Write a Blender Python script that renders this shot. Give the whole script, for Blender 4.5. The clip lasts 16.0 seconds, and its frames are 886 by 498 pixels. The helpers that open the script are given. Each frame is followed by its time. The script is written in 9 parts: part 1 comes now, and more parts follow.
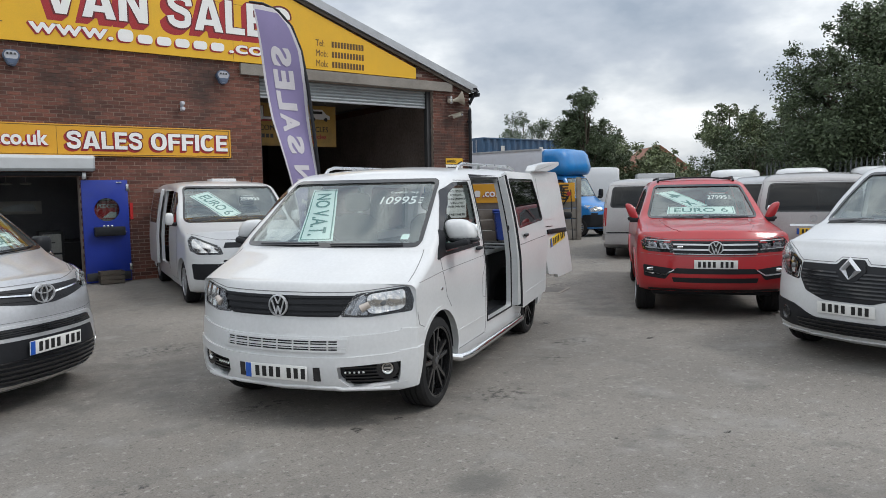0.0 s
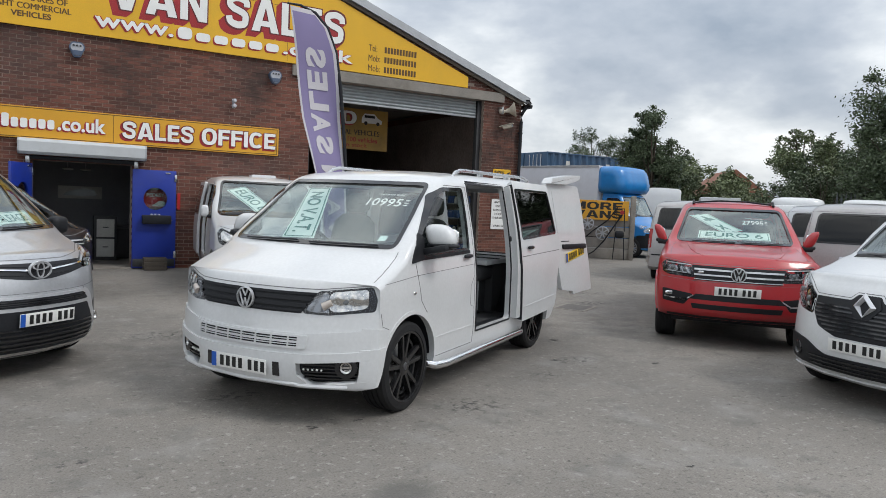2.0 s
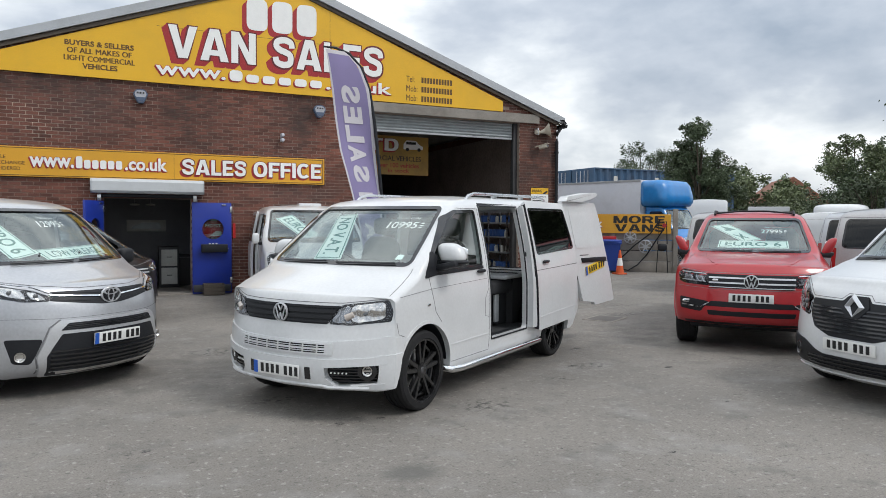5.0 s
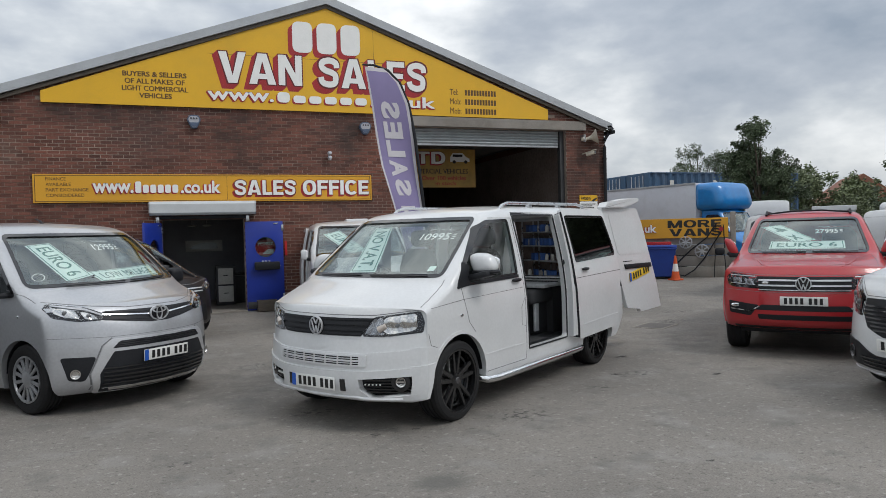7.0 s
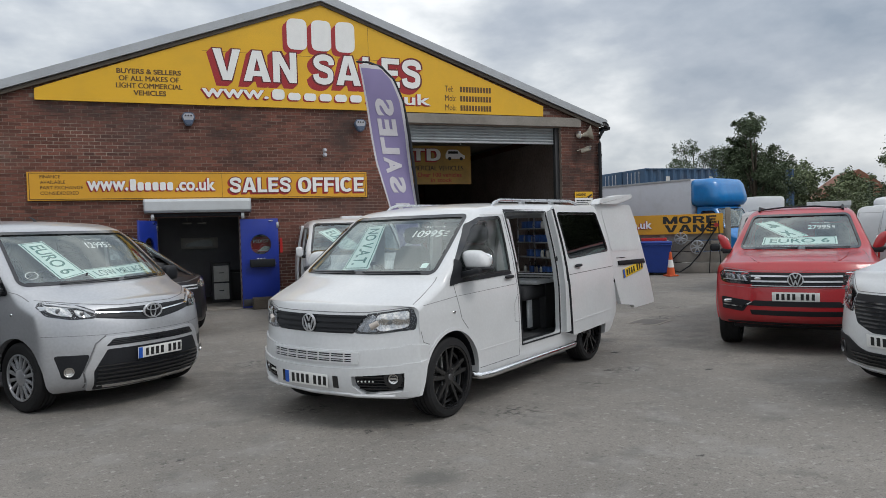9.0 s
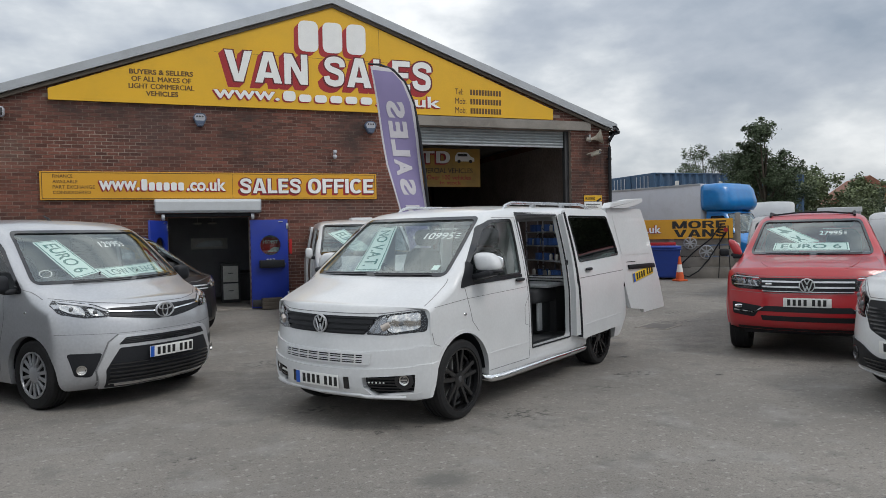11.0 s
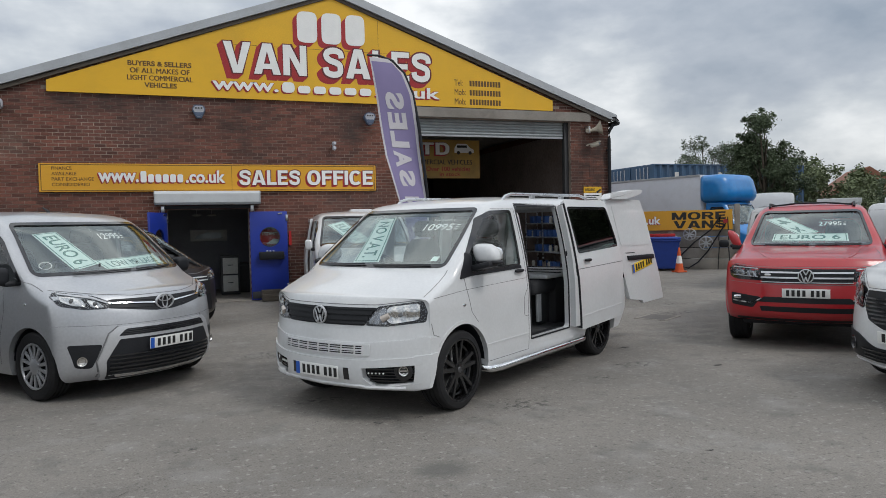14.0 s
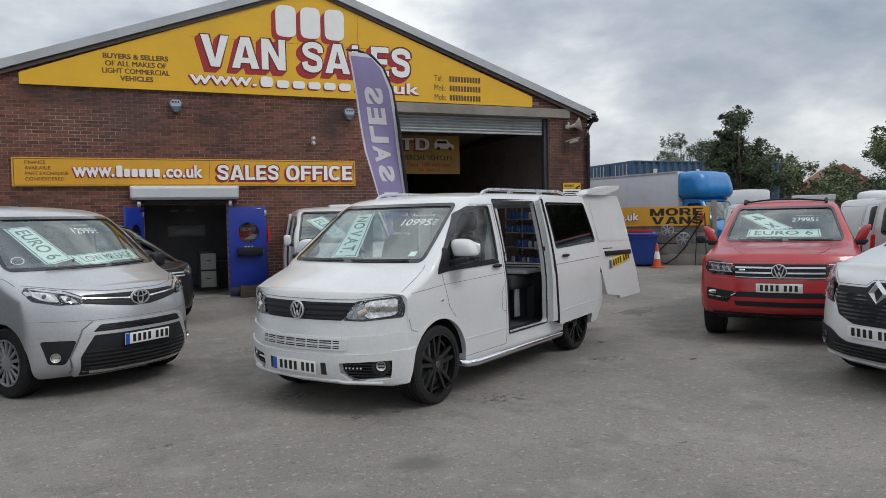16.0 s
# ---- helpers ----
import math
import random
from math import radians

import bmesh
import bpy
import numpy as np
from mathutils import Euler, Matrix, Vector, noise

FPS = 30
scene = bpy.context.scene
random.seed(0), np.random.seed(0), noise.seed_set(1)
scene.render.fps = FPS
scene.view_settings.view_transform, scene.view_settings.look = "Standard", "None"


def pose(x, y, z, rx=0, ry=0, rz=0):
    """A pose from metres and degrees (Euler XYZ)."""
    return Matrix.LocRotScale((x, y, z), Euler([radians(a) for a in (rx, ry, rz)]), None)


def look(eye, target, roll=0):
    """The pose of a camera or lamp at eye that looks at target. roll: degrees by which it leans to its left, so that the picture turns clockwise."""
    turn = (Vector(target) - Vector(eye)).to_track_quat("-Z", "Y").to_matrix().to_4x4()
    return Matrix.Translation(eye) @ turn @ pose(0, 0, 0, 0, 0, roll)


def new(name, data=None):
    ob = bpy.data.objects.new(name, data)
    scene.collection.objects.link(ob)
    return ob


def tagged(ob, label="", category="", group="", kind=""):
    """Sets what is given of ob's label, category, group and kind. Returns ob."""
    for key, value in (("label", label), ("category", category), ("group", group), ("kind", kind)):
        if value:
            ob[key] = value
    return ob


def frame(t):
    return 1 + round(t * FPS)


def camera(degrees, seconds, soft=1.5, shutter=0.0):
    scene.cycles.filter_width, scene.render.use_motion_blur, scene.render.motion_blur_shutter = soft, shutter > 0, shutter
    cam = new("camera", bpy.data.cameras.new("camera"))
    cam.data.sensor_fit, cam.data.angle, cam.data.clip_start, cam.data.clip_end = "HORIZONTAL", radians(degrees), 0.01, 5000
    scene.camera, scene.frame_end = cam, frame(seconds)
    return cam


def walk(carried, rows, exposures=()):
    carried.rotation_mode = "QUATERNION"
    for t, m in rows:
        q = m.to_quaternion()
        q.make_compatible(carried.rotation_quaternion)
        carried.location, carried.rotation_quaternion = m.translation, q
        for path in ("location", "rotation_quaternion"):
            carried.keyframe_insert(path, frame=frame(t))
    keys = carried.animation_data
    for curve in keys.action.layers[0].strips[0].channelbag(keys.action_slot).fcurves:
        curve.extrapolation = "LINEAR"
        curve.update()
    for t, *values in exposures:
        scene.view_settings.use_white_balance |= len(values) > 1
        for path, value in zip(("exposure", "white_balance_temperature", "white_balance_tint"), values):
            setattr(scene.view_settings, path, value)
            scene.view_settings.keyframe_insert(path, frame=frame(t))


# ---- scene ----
cam = camera(65.17, 16.0, soft=0.6)
# seconds, place in metres, tilt, lean and turn in degrees
PATH = [
    (0, -1.210, 0.602, 1.697, 85.30, 0.98, -35.33),
    (0.5, -1.060, 0.523, 1.682, 85.56, 2.35, -35.39),
    (1, -0.867, 0.497, 1.700, 86.24, -1.28, -36.62),
    (1.5, -0.707, 0.411, 1.679, 86.80, -0.20, -37.79),
    (2, -0.557, 0.273, 1.656, 86.12, -2.52, -29.38),
    (2.5, -0.473, 0.113, 1.673, 87.79, -0.43, -25.38),
    (3, -0.568, -0.019, 1.655, 86.50, 0.46, -25.12),
    (3.2, -0.590, -0.088, 1.669, 85.82, -0.02, -25.54),
    (5.3, -0.487, -0.599, 1.675, 88.44, -0.64, -24.31),
    (5.5, -0.398, -0.642, 1.660, 88.98, -0.63, -22.33),
    (6, -0.333, -0.646, 1.671, 88.15, 0.33, -21.23),
    (6.5, -0.315, -0.646, 1.665, 88.96, 0.88, -21.39),
    (7, -0.320, -0.639, 1.661, 88.72, 1.55, -20.10),
    (7.5, -0.322, -0.642, 1.676, 88.49, 1.46, -20.91),
    (8, -0.312, -0.671, 1.658, 88.43, 1.07, -20.66),
    (8.5, -0.301, -0.671, 1.664, 88.30, 1.24, -20.79),
    (9, -0.287, -0.673, 1.665, 88.43, 1.71, -20.34),
    (9.2, -0.313, -0.681, 1.680, 88.54, 1.22, -20.36),
    (11.5, -0.329, -0.672, 1.660, 88.67, 1.23, -19.68),
    (12, -0.332, -0.679, 1.660, 88.61, 0.99, -20.15),
    (12.5, -0.325, -0.684, 1.656, 88.56, 1.23, -20.26),
    (13, -0.320, -0.687, 1.659, 88.62, 1.23, -20.15),
    (13.5, -0.313, -0.684, 1.655, 88.79, 1.26, -20.01),
    (14, -0.325, -0.680, 1.657, 87.98, 1.28, -19.75),
    (14.5, -0.324, -0.685, 1.652, 87.37, 1.08, -19.96),
    (15, -0.325, -0.694, 1.659, 87.38, 0.82, -20.70),
    (15.5, -0.318, -0.697, 1.660, 87.36, 1.08, -21.10),
    (16, -0.304, -0.701, 1.649, 87.61, 1.19, -21.33),
]
walk(cam, [(t, pose(x, y, z, rx, ry, rz)) for t, x, y, z, rx, ry, rz in PATH], exposures=[(0, 0.21), (2, 0.20), (3, 0.23), (5.5, 0.31), (6, 0.13), (6.5, 0.02), (7, -0.03), (13, -0.04), (14, -0.07), (16, -0.07)])

# ---- light ----
SUN_AZ, SUN_EL = 140.0, 50.0          # degrees: compass from +y clockwise, height
world = bpy.data.worlds.new("world")
scene.world = world
world.use_nodes = True
wn, wl = world.node_tree.nodes, world.node_tree.links
wn.clear()


def wnode(kind, **kw):
    n = wn.new(kind)
    for k, v in kw.items():
        n.inputs[k].default_value = v
    return n


w_out = wnode("ShaderNodeOutputWorld")
w_bg = wnode("ShaderNodeBackground", Strength=0.100)
w_sky = wn.new("ShaderNodeTexSky")
w_sky.sky_type = "NISHITA"
w_sky.sun_disc = False
w_sky.sun_elevation, w_sky.sun_rotation = radians(SUN_EL), radians(SUN_AZ)
w_sky.dust_density = 2.0
# clouds: noise over the dome, drawn flat towards the horizon
w_tc = wn.new("ShaderNodeTexCoord")
w_sep = wn.new("ShaderNodeSeparateXYZ")
w_abs = wn.new("ShaderNodeMath")
w_abs.operation = "ABSOLUTE"
wl.new(w_tc.outputs["Generated"], w_sep.inputs[0])
wl.new(w_sep.outputs["Z"], w_abs.inputs[0])
w_comb = wn.new("ShaderNodeVectorMath")
w_comb.operation, w_comb.inputs[1].default_value = "MULTIPLY", (1.0, 1.0, 2.1)
wl.new(w_tc.outputs["Generated"], w_comb.inputs[0])
w_n1 = wnode("ShaderNodeTexNoise", Scale=2.3, Detail=7.0, Roughness=0.50, Distortion=0.0)
w_n2 = wnode("ShaderNodeTexNoise", Scale=6.0, Detail=8.0, Roughness=0.52, Distortion=0.0)
w_mixn = wn.new("ShaderNodeMix")
w_mixn.inputs["Factor"].default_value = 0.42
w_ramp = wn.new("ShaderNodeValToRGB")
cr = w_ramp.color_ramp
cr.elements[0].position, cr.elements[0].color = 0.24, (3.3, 3.9, 4.7, 1)
cr.elements[1].position, cr.elements[1].color = 0.66, (10.2, 10.45, 10.6, 1)
for at, col in ((0.42, (5.1, 5.6, 6.3, 1)), (0.52, (6.8, 7.25, 7.7, 1)), (0.58, (8.3, 8.65, 8.95, 1))):
    e = cr.elements.new(at)
    e.color = col
w_mix = wn.new("ShaderNodeMix")
w_mix.data_type = "RGBA"
w_mix.inputs["Factor"].default_value = 0.9
wl.new(w_comb.outputs[0], w_n1.inputs["Vector"])
wl.new(w_comb.outputs[0], w_n2.inputs["Vector"])
wl.new(w_n1.outputs["Fac"], w_mixn.inputs["A"])
wl.new(w_n2.outputs["Fac"], w_mixn.inputs["B"])
# broad cloud masses in view: a heavy grey bank over the trees, brighter breaks beside it
w_gain = wn.new("ShaderNodeMath")
w_gain.operation, w_gain.inputs[1].default_value, w_gain.inputs[2].default_value = "MULTIPLY_ADD", 1.60, -0.30
wl.new(w_mixn.outputs["Result"], w_gain.inputs[0])
w_last = w_gain.outputs[0]
# the last three are unseen dark patches overhead, added to break up windscreen reflections
for (ux, uy, uz), inner, outer, lift in (((0.55, 0.82, 0.175), 0.997, 0.965, -0.10), ((0.75, 0.64, 0.17), 0.995, 0.95, -0.06), ((0.42, 0.87, 0.29), 0.996, 0.95, 0.13), ((0.60, 0.80, 0.085), 0.998, 0.985, 0.10),
                                         ((0.76, 0.64, 0.07), 0.998, 0.985, 0.09), ((0.68, 0.68, 0.28), 0.995, 0.955, 0.04), ((-0.14, 0.96, 0.25), 0.995, 0.93, -0.07), ((-0.19, 0.68, 0.71), 0.9994, 0.9965, -0.24), ((-0.10, 0.64, 0.76), 0.9996, 0.9975, -0.20), ((0.02, 0.62, 0.78), 0.999, 0.994, -0.12)):
    w_dot = wn.new("ShaderNodeVectorMath")
    w_dot.operation, w_dot.inputs[1].default_value = "DOT_PRODUCT", Vector((ux, uy, uz)).normalized()
    wl.new(w_tc.outputs["Generated"], w_dot.inputs[0])
    w_map = wn.new("ShaderNodeMapRange")
    w_map.interpolation_type = "SMOOTHSTEP"
    w_map.inputs["From Min"].default_value, w_map.inputs["From Max"].default_value, w_map.inputs["To Max"].default_value = outer, inner, lift
    wl.new(w_dot.outputs["Value"], w_map.inputs["Value"])
    w_sum = wn.new("ShaderNodeMath")
    w_sum.operation = "ADD"
    wl.new(w_last, w_sum.inputs[0])
    wl.new(w_map.outputs["Result"], w_sum.inputs[1])
    w_last = w_sum.outputs[0]
wl.new(w_last, w_ramp.inputs["Fac"])
wl.new(w_sky.outputs[0], w_mix.inputs["A"])
# an overcast sky grows brighter towards its top
w_top = wn.new("ShaderNodeMath")
w_top.operation, w_top.inputs[1].default_value, w_top.inputs[2].default_value = "MULTIPLY_ADD", 0.9, 0.82
wl.new(w_abs.outputs[0], w_top.inputs[0])
w_grow = wn.new("ShaderNodeVectorMath")
w_grow.operation = "SCALE"
wl.new(w_ramp.outputs[0], w_grow.inputs[0])
wl.new(w_top.outputs[0], w_grow.inputs["Scale"])
wl.new(w_grow.outputs[0], w_mix.inputs["B"])
wl.new(w_mix.outputs["Result"], w_bg.inputs["Color"])
wl.new(w_bg.outputs[0], w_out.inputs["Surface"])

sun_data = bpy.data.lights.new("sun", "SUN")
sun_data.energy, sun_data.angle, sun_data.color = 1.2, radians(18), (1.0, 0.975, 0.94)
sun = new("sun", sun_data)
_d = Vector((math.sin(radians(SUN_AZ)) * math.cos(radians(SUN_EL)), math.cos(radians(SUN_AZ)) * math.cos(radians(SUN_EL)), math.sin(radians(SUN_EL))))
sun.matrix_world = look(_d * 50, (0, 0, 0))

# ---- materials ----
def _links(m):
    m.use_nodes = True
    return m.node_tree.nodes, m.node_tree.links


def mat(name, color, rough=0.5, metal=0.0, var=0.12, scale=6.0, fine=60.0, bump=0.0, coat=0.0, spec=0.5, dirt=None, dirt_amt=0.0, dirt_scale=2.0, emit=0.0, per="obj", pervar=0.0, coords="Object"):
    """A node material: base colour varied at two scales, stains, roughness variation and fine relief."""
    m = bpy.data.materials.new(name)
    n, l = _links(m)
    b = n["Principled BSDF"]
    b.inputs["Roughness"].default_value, b.inputs["Metallic"].default_value = rough, metal
    b.inputs["Specular IOR Level"].default_value = spec
    b.inputs["Coat Weight"].default_value, b.inputs["Coat Roughness"].default_value = coat, 0.04
    tc = n.new("ShaderNodeTexCoord")
    a, c = n.new("ShaderNodeTexNoise"), n.new("ShaderNodeTexNoise")
    a.inputs["Scale"].default_value, a.inputs["Detail"].default_value = scale, 5
    c.inputs["Scale"].default_value, c.inputs["Detail"].default_value = fine, 3
    for q in (a, c):
        l.new(tc.outputs[coords], q.inputs["Vector"])
    avg = n.new("ShaderNodeMath")
    avg.operation = "ADD"
    l.new(a.outputs["Fac"], avg.inputs[0])
    l.new(c.outputs["Fac"], avg.inputs[1])
    mp = n.new("ShaderNodeMapRange")
    mp.inputs["From Min"].default_value, mp.inputs["From Max"].default_value = 0.7, 1.3
    mp.inputs["To Min"].default_value, mp.inputs["To Max"].default_value = 1 - var, 1 + var
    l.new(avg.outputs[0], mp.inputs["Value"])
    val = mp.outputs["Result"]
    if pervar:
        if per == "obj":
            rnd = n.new("ShaderNodeObjectInfo").outputs["Random"]
        else:
            rnd = n.new("ShaderNodeNewGeometry").outputs["Random Per Island"]
        mr = n.new("ShaderNodeMapRange")
        mr.inputs["To Min"].default_value, mr.inputs["To Max"].default_value = 1 - pervar, 1 + pervar
        l.new(rnd, mr.inputs["Value"])
        mm = n.new("ShaderNodeMath")
        mm.operation = "MULTIPLY"
        l.new(val, mm.inputs[0])
        l.new(mr.outputs["Result"], mm.inputs[1])
        val = mm.outputs[0]
    vm = n.new("ShaderNodeVectorMath")
    vm.operation = "SCALE"
    vm.inputs[0].default_value = color[:3]
    l.new(val, vm.inputs["Scale"])
    col = vm.outputs[0]
    if dirt_amt:
        d = n.new("ShaderNodeTexNoise")
        d.inputs["Scale"].default_value, d.inputs["Detail"].default_value, d.inputs["Roughness"].default_value = dirt_scale, 8, 0.65
        l.new(tc.outputs[coords], d.inputs["Vector"])
        dr = n.new("ShaderNodeMapRange")
        dr.inputs["From Min"].default_value, dr.inputs["From Max"].default_value = 0.48, 0.72
        dr.inputs["To Min"].default_value, dr.inputs["To Max"].default_value = 0.0, dirt_amt
        l.new(d.outputs["Fac"], dr.inputs["Value"])
        mx = n.new("ShaderNodeMix")
        mx.data_type = "RGBA"
        l.new(dr.outputs["Result"], mx.inputs["Factor"])
        l.new(col, mx.inputs["A"])
        mx.inputs["B"].default_value = (*dirt, 1)
        col = mx.outputs["Result"]
    l.new(col, b.inputs["Base Color"])
    rr = n.new("ShaderNodeMapRange")
    rr.inputs["To Min"].default_value, rr.inputs["To Max"].default_value = max(0, rough * 0.8), min(1, rough * 1.2)
    l.new(a.outputs["Fac"], rr.inputs["Value"])
    l.new(rr.outputs["Result"], b.inputs["Roughness"])
    if bump:
        bp = n.new("ShaderNodeBump")
        bp.inputs["Strength"].default_value, bp.inputs["Distance"].default_value = 1.0, bump
        l.new(avg.outputs[0], bp.inputs["Height"])
        l.new(bp.outputs[0], b.inputs["Normal"])
    if emit:
        b.inputs["Emission Color"].default_value = (*color[:3], 1)
        b.inputs["Emission Strength"].default_value = emit
    return m


def glass(name, tint, gloss=(1.0, 1.0, 1.0), ior=1.65):
    """Thin pane: what is behind it shows through the tint, with the sky's gloss by Fresnel."""
    m = bpy.data.materials.new(name)
    n, l = _links(m)
    n.remove(n["Principled BSDF"])
    out = n["Material Output"]
    tr, gl, mix, fr = n.new("ShaderNodeBsdfTransparent"), n.new("ShaderNodeBsdfGlossy"), n.new("ShaderNodeMixShader"), n.new("ShaderNodeLayerWeight")
    tr.inputs["Color"].default_value = (*tint, 1)
    gl.inputs["Roughness"].default_value = 0.02
    gl.inputs["Color"].default_value = (*gloss, 1)
    f0 = ((ior - 1) / (ior + 1)) ** 2
    pw, ma = n.new("ShaderNodeMath"), n.new("ShaderNodeMath")
    pw.operation, pw.inputs[1].default_value = "POWER", 5.0
    ma.operation, ma.inputs[1].default_value, ma.inputs[2].default_value = "MULTIPLY_ADD", 1 - f0, f0
    l.new(fr.outputs["Facing"], pw.inputs[0])
    l.new(pw.outputs[0], ma.inputs[0])
    l.new(ma.outputs[0], mix.inputs[0])
    l.new(tr.outputs[0], mix.inputs[1])
    l.new(gl.outputs[0], mix.inputs[2])
    l.new(mix.outputs[0], out.inputs["Surface"])
    return m


def paint(name, color, metal=0.0, rough=0.32, flake=0.05):
    return mat(name, color, rough=rough, metal=metal, var=flake, scale=2.0, fine=40, coat=0.65, dirt=tuple(c * 0.7 for c in color), dirt_amt=0.18, dirt_scale=1.6)


M_WHITE = paint("white_paint", (0.61, 0.62, 0.627))
M_WHITE2 = paint("white_paint_dull", (0.66, 0.67, 0.68), rough=0.45)
M_SILVER = paint("silver_paint", (0.44, 0.45, 0.47), metal=0.55, rough=0.36, flake=0.08)
M_SILVER2 = paint("grey_silver_paint", (0.42, 0.41, 0.41), metal=0.65, rough=0.38, flake=0.08)
M_RED = paint("red_paint", (0.39, 0.014, 0.020))
M_BLUE_PAINT = paint("blue_paint", (0.015, 0.19, 0.52))
M_DARKCAR = mat("dark_plum_paint", (0.014, 0.011, 0.012), rough=0.3, spec=0.25, var=0.1)
M_BLACK_PL = mat("black_plastic", (0.013, 0.014, 0.017), spec=0.3, rough=0.5, var=0.2, bump=0.0006)
M_BLACK_GL = mat("gloss_black", (0.012, 0.012, 0.014), rough=0.18, var=0.1, coat=0.5)
M_RUBBER = mat("tyre_rubber", (0.013, 0.013, 0.014), spec=0.3, rough=0.75, var=0.3, bump=0.001, dirt=(0.08, 0.075, 0.07), dirt_amt=0.12, dirt_scale=5)
M_CHROME = mat("chrome", (0.78, 0.79, 0.80), rough=0.10, metal=1.0, var=0.04)
M_STEEL = mat("brushed_steel", (0.60, 0.61, 0.62), rough=0.28, metal=1.0, var=0.08)
M_ALLOY = mat("silver_wheel_plastic", (0.42, 0.43, 0.45), rough=0.35, metal=0.6, var=0.1)
M_BLACK_ALLOY = mat("black_alloy", (0.014, 0.014, 0.015), rough=0.25, metal=0.3, var=0.1, coat=0.4)
M_GLASS = glass("clear_glass", (0.62, 0.68, 0.67), ior=1.8)
M_WGLASS = glass("windscreen_glass", (0.76, 0.82, 0.81), gloss=(0.92, 1.0, 0.99), ior=2.5)
M_TINT = glass("tinted_glass", (0.025, 0.027, 0.027), ior=1.5)
M_LENS = glass("lamp_lens", (0.94, 0.95, 0.96), ior=1.35)
M_REDLENS = mat("red_lens", (0.35, 0.015, 0.015), rough=0.15, coat=0.5)
M_AMBER = mat("amber_lens", (0.6, 0.2, 0.03), rough=0.2, coat=0.4)
M_INTERIOR = mat("grey_interior_plastic", (0.035, 0.036, 0.038), rough=0.7, var=0.2, bump=0.0005)
M_SEAT = mat("charcoal_seat_cloth", (0.03, 0.031, 0.034), rough=0.9, var=0.25, fine=200, bump=0.001)
M_PLATE_W = mat("white_plate", (0.72, 0.72, 0.70), rough=0.35, var=0.05)
M_PLATE_Y = mat("yellow_plate", (0.75, 0.50, 0.03), rough=0.35, var=0.05)
M_PLATE_B = mat("plate_blue", (0.02, 0.10, 0.45), rough=0.35)
M_INK = mat("black_ink", (0.012, 0.012, 0.012), rough=0.5)
M_SEAM = mat("panel_gap", (0.16, 0.16, 0.165), rough=0.8)
M_REFLECTOR = mat("lamp_reflector", (0.60, 0.565, 0.50), rough=0.22, metal=1.0, var=0.2, scale=9, fine=30, bump=0.0025)
M_SATIN = mat("satin_silver_trim", (0.60, 0.61, 0.63), rough=0.32, metal=0.6, var=0.06)
M_LAMPWHITE = mat("lamp_strip", (0.46, 0.47, 0.49), rough=0.3, var=0.1)
M_BED = mat("grey_bed_board", (0.50, 0.51, 0.52), rough=0.6, var=0.15)
M_SIGN_MINT = mat("mint_card", (0.72, 0.86, 0.80), rough=0.5, var=0.04)
M_SIGN_GREEN = mat("green_print", (0.02, 0.16, 0.12), rough=0.5)
M_SIGN_WHITE = mat("white_print", (0.80, 0.80, 0.78), rough=0.5, var=0.04)
M_YELLOW = mat("yellow_sign_panel", (0.73, 0.41, 0.014), rough=0.42, var=0.06, scale=0.8, dirt=(0.45, 0.28, 0.03), dirt_amt=0.25, dirt_scale=1.2)
M_YELLOW2 = mat("orange_yellow_sign_panel", (0.66, 0.33, 0.02), rough=0.42, var=0.06, scale=0.8, dirt=(0.4, 0.22, 0.03), dirt_amt=0.2, dirt_scale=1.2)
M_RED_PRINT = mat("red_print", (0.36, 0.02, 0.025), rough=0.5)
M_EDGE_PRINT = mat("dark_red_edge", (0.12, 0.012, 0.016), rough=0.5)
M_BROWN_PRINT = mat("brown_print", (0.10, 0.05, 0.01), rough=0.5)
M_BRICK = mat("red_brown_brick", (0.140, 0.052, 0.035), rough=0.88, var=0.30, scale=0.7, fine=35, bump=0.004, pervar=0.42, per="island", dirt=(0.07, 0.045, 0.04), dirt_amt=0.65, dirt_scale=0.45)
M_BRICK_OB = mat("red_brown_brick_single", (0.140, 0.052, 0.035), rough=0.88, var=0.30, scale=0.7, fine=35, bump=0.004, pervar=0.42, dirt=(0.07, 0.045, 0.04), dirt_amt=0.5, dirt_scale=3.0)
M_MORTAR = mat("grey_mortar", (0.34, 0.27, 0.225), rough=0.95, var=0.25, fine=80, bump=0.003, dirt=(0.08, 0.06, 0.05), dirt_amt=0.6, dirt_scale=0.5)
M_CONC = mat("concrete", (0.24, 0.22, 0.195), rough=0.9, var=0.2, scale=2.5, bump=0.003, dirt=(0.13, 0.11, 0.09), dirt_amt=0.6, dirt_scale=1.5)
M_ROOF = mat("grey_roof_trim", (0.40, 0.42, 0.44), rough=0.5, metal=0.2, var=0.08, scale=1.5, dirt=(0.22, 0.22, 0.21), dirt_amt=0.4)
M_SHUTTER = mat("galvanised_shutter", (0.33, 0.36, 0.37), rough=0.45, metal=0.5, var=0.1, dirt=(0.16, 0.15, 0.14), dirt_amt=0.4)
M_SHUTBOX = mat("grey_shutter_box", (0.52, 0.54, 0.55), rough=0.45, var=0.06, dirt=(0.35, 0.35, 0.34), dirt_amt=0.3)
M_BLUE_DOOR = mat("royal_blue_paint", (0.012, 0.035, 0.30), rough=0.42, var=0.08, dirt=(0.02, 0.03, 0.12), dirt_amt=0.4, dirt_scale=3)
M_DARKIN = mat("dark_inner_wall", (0.34, 0.33, 0.31), rough=0.9, var=0.25, scale=1.2)
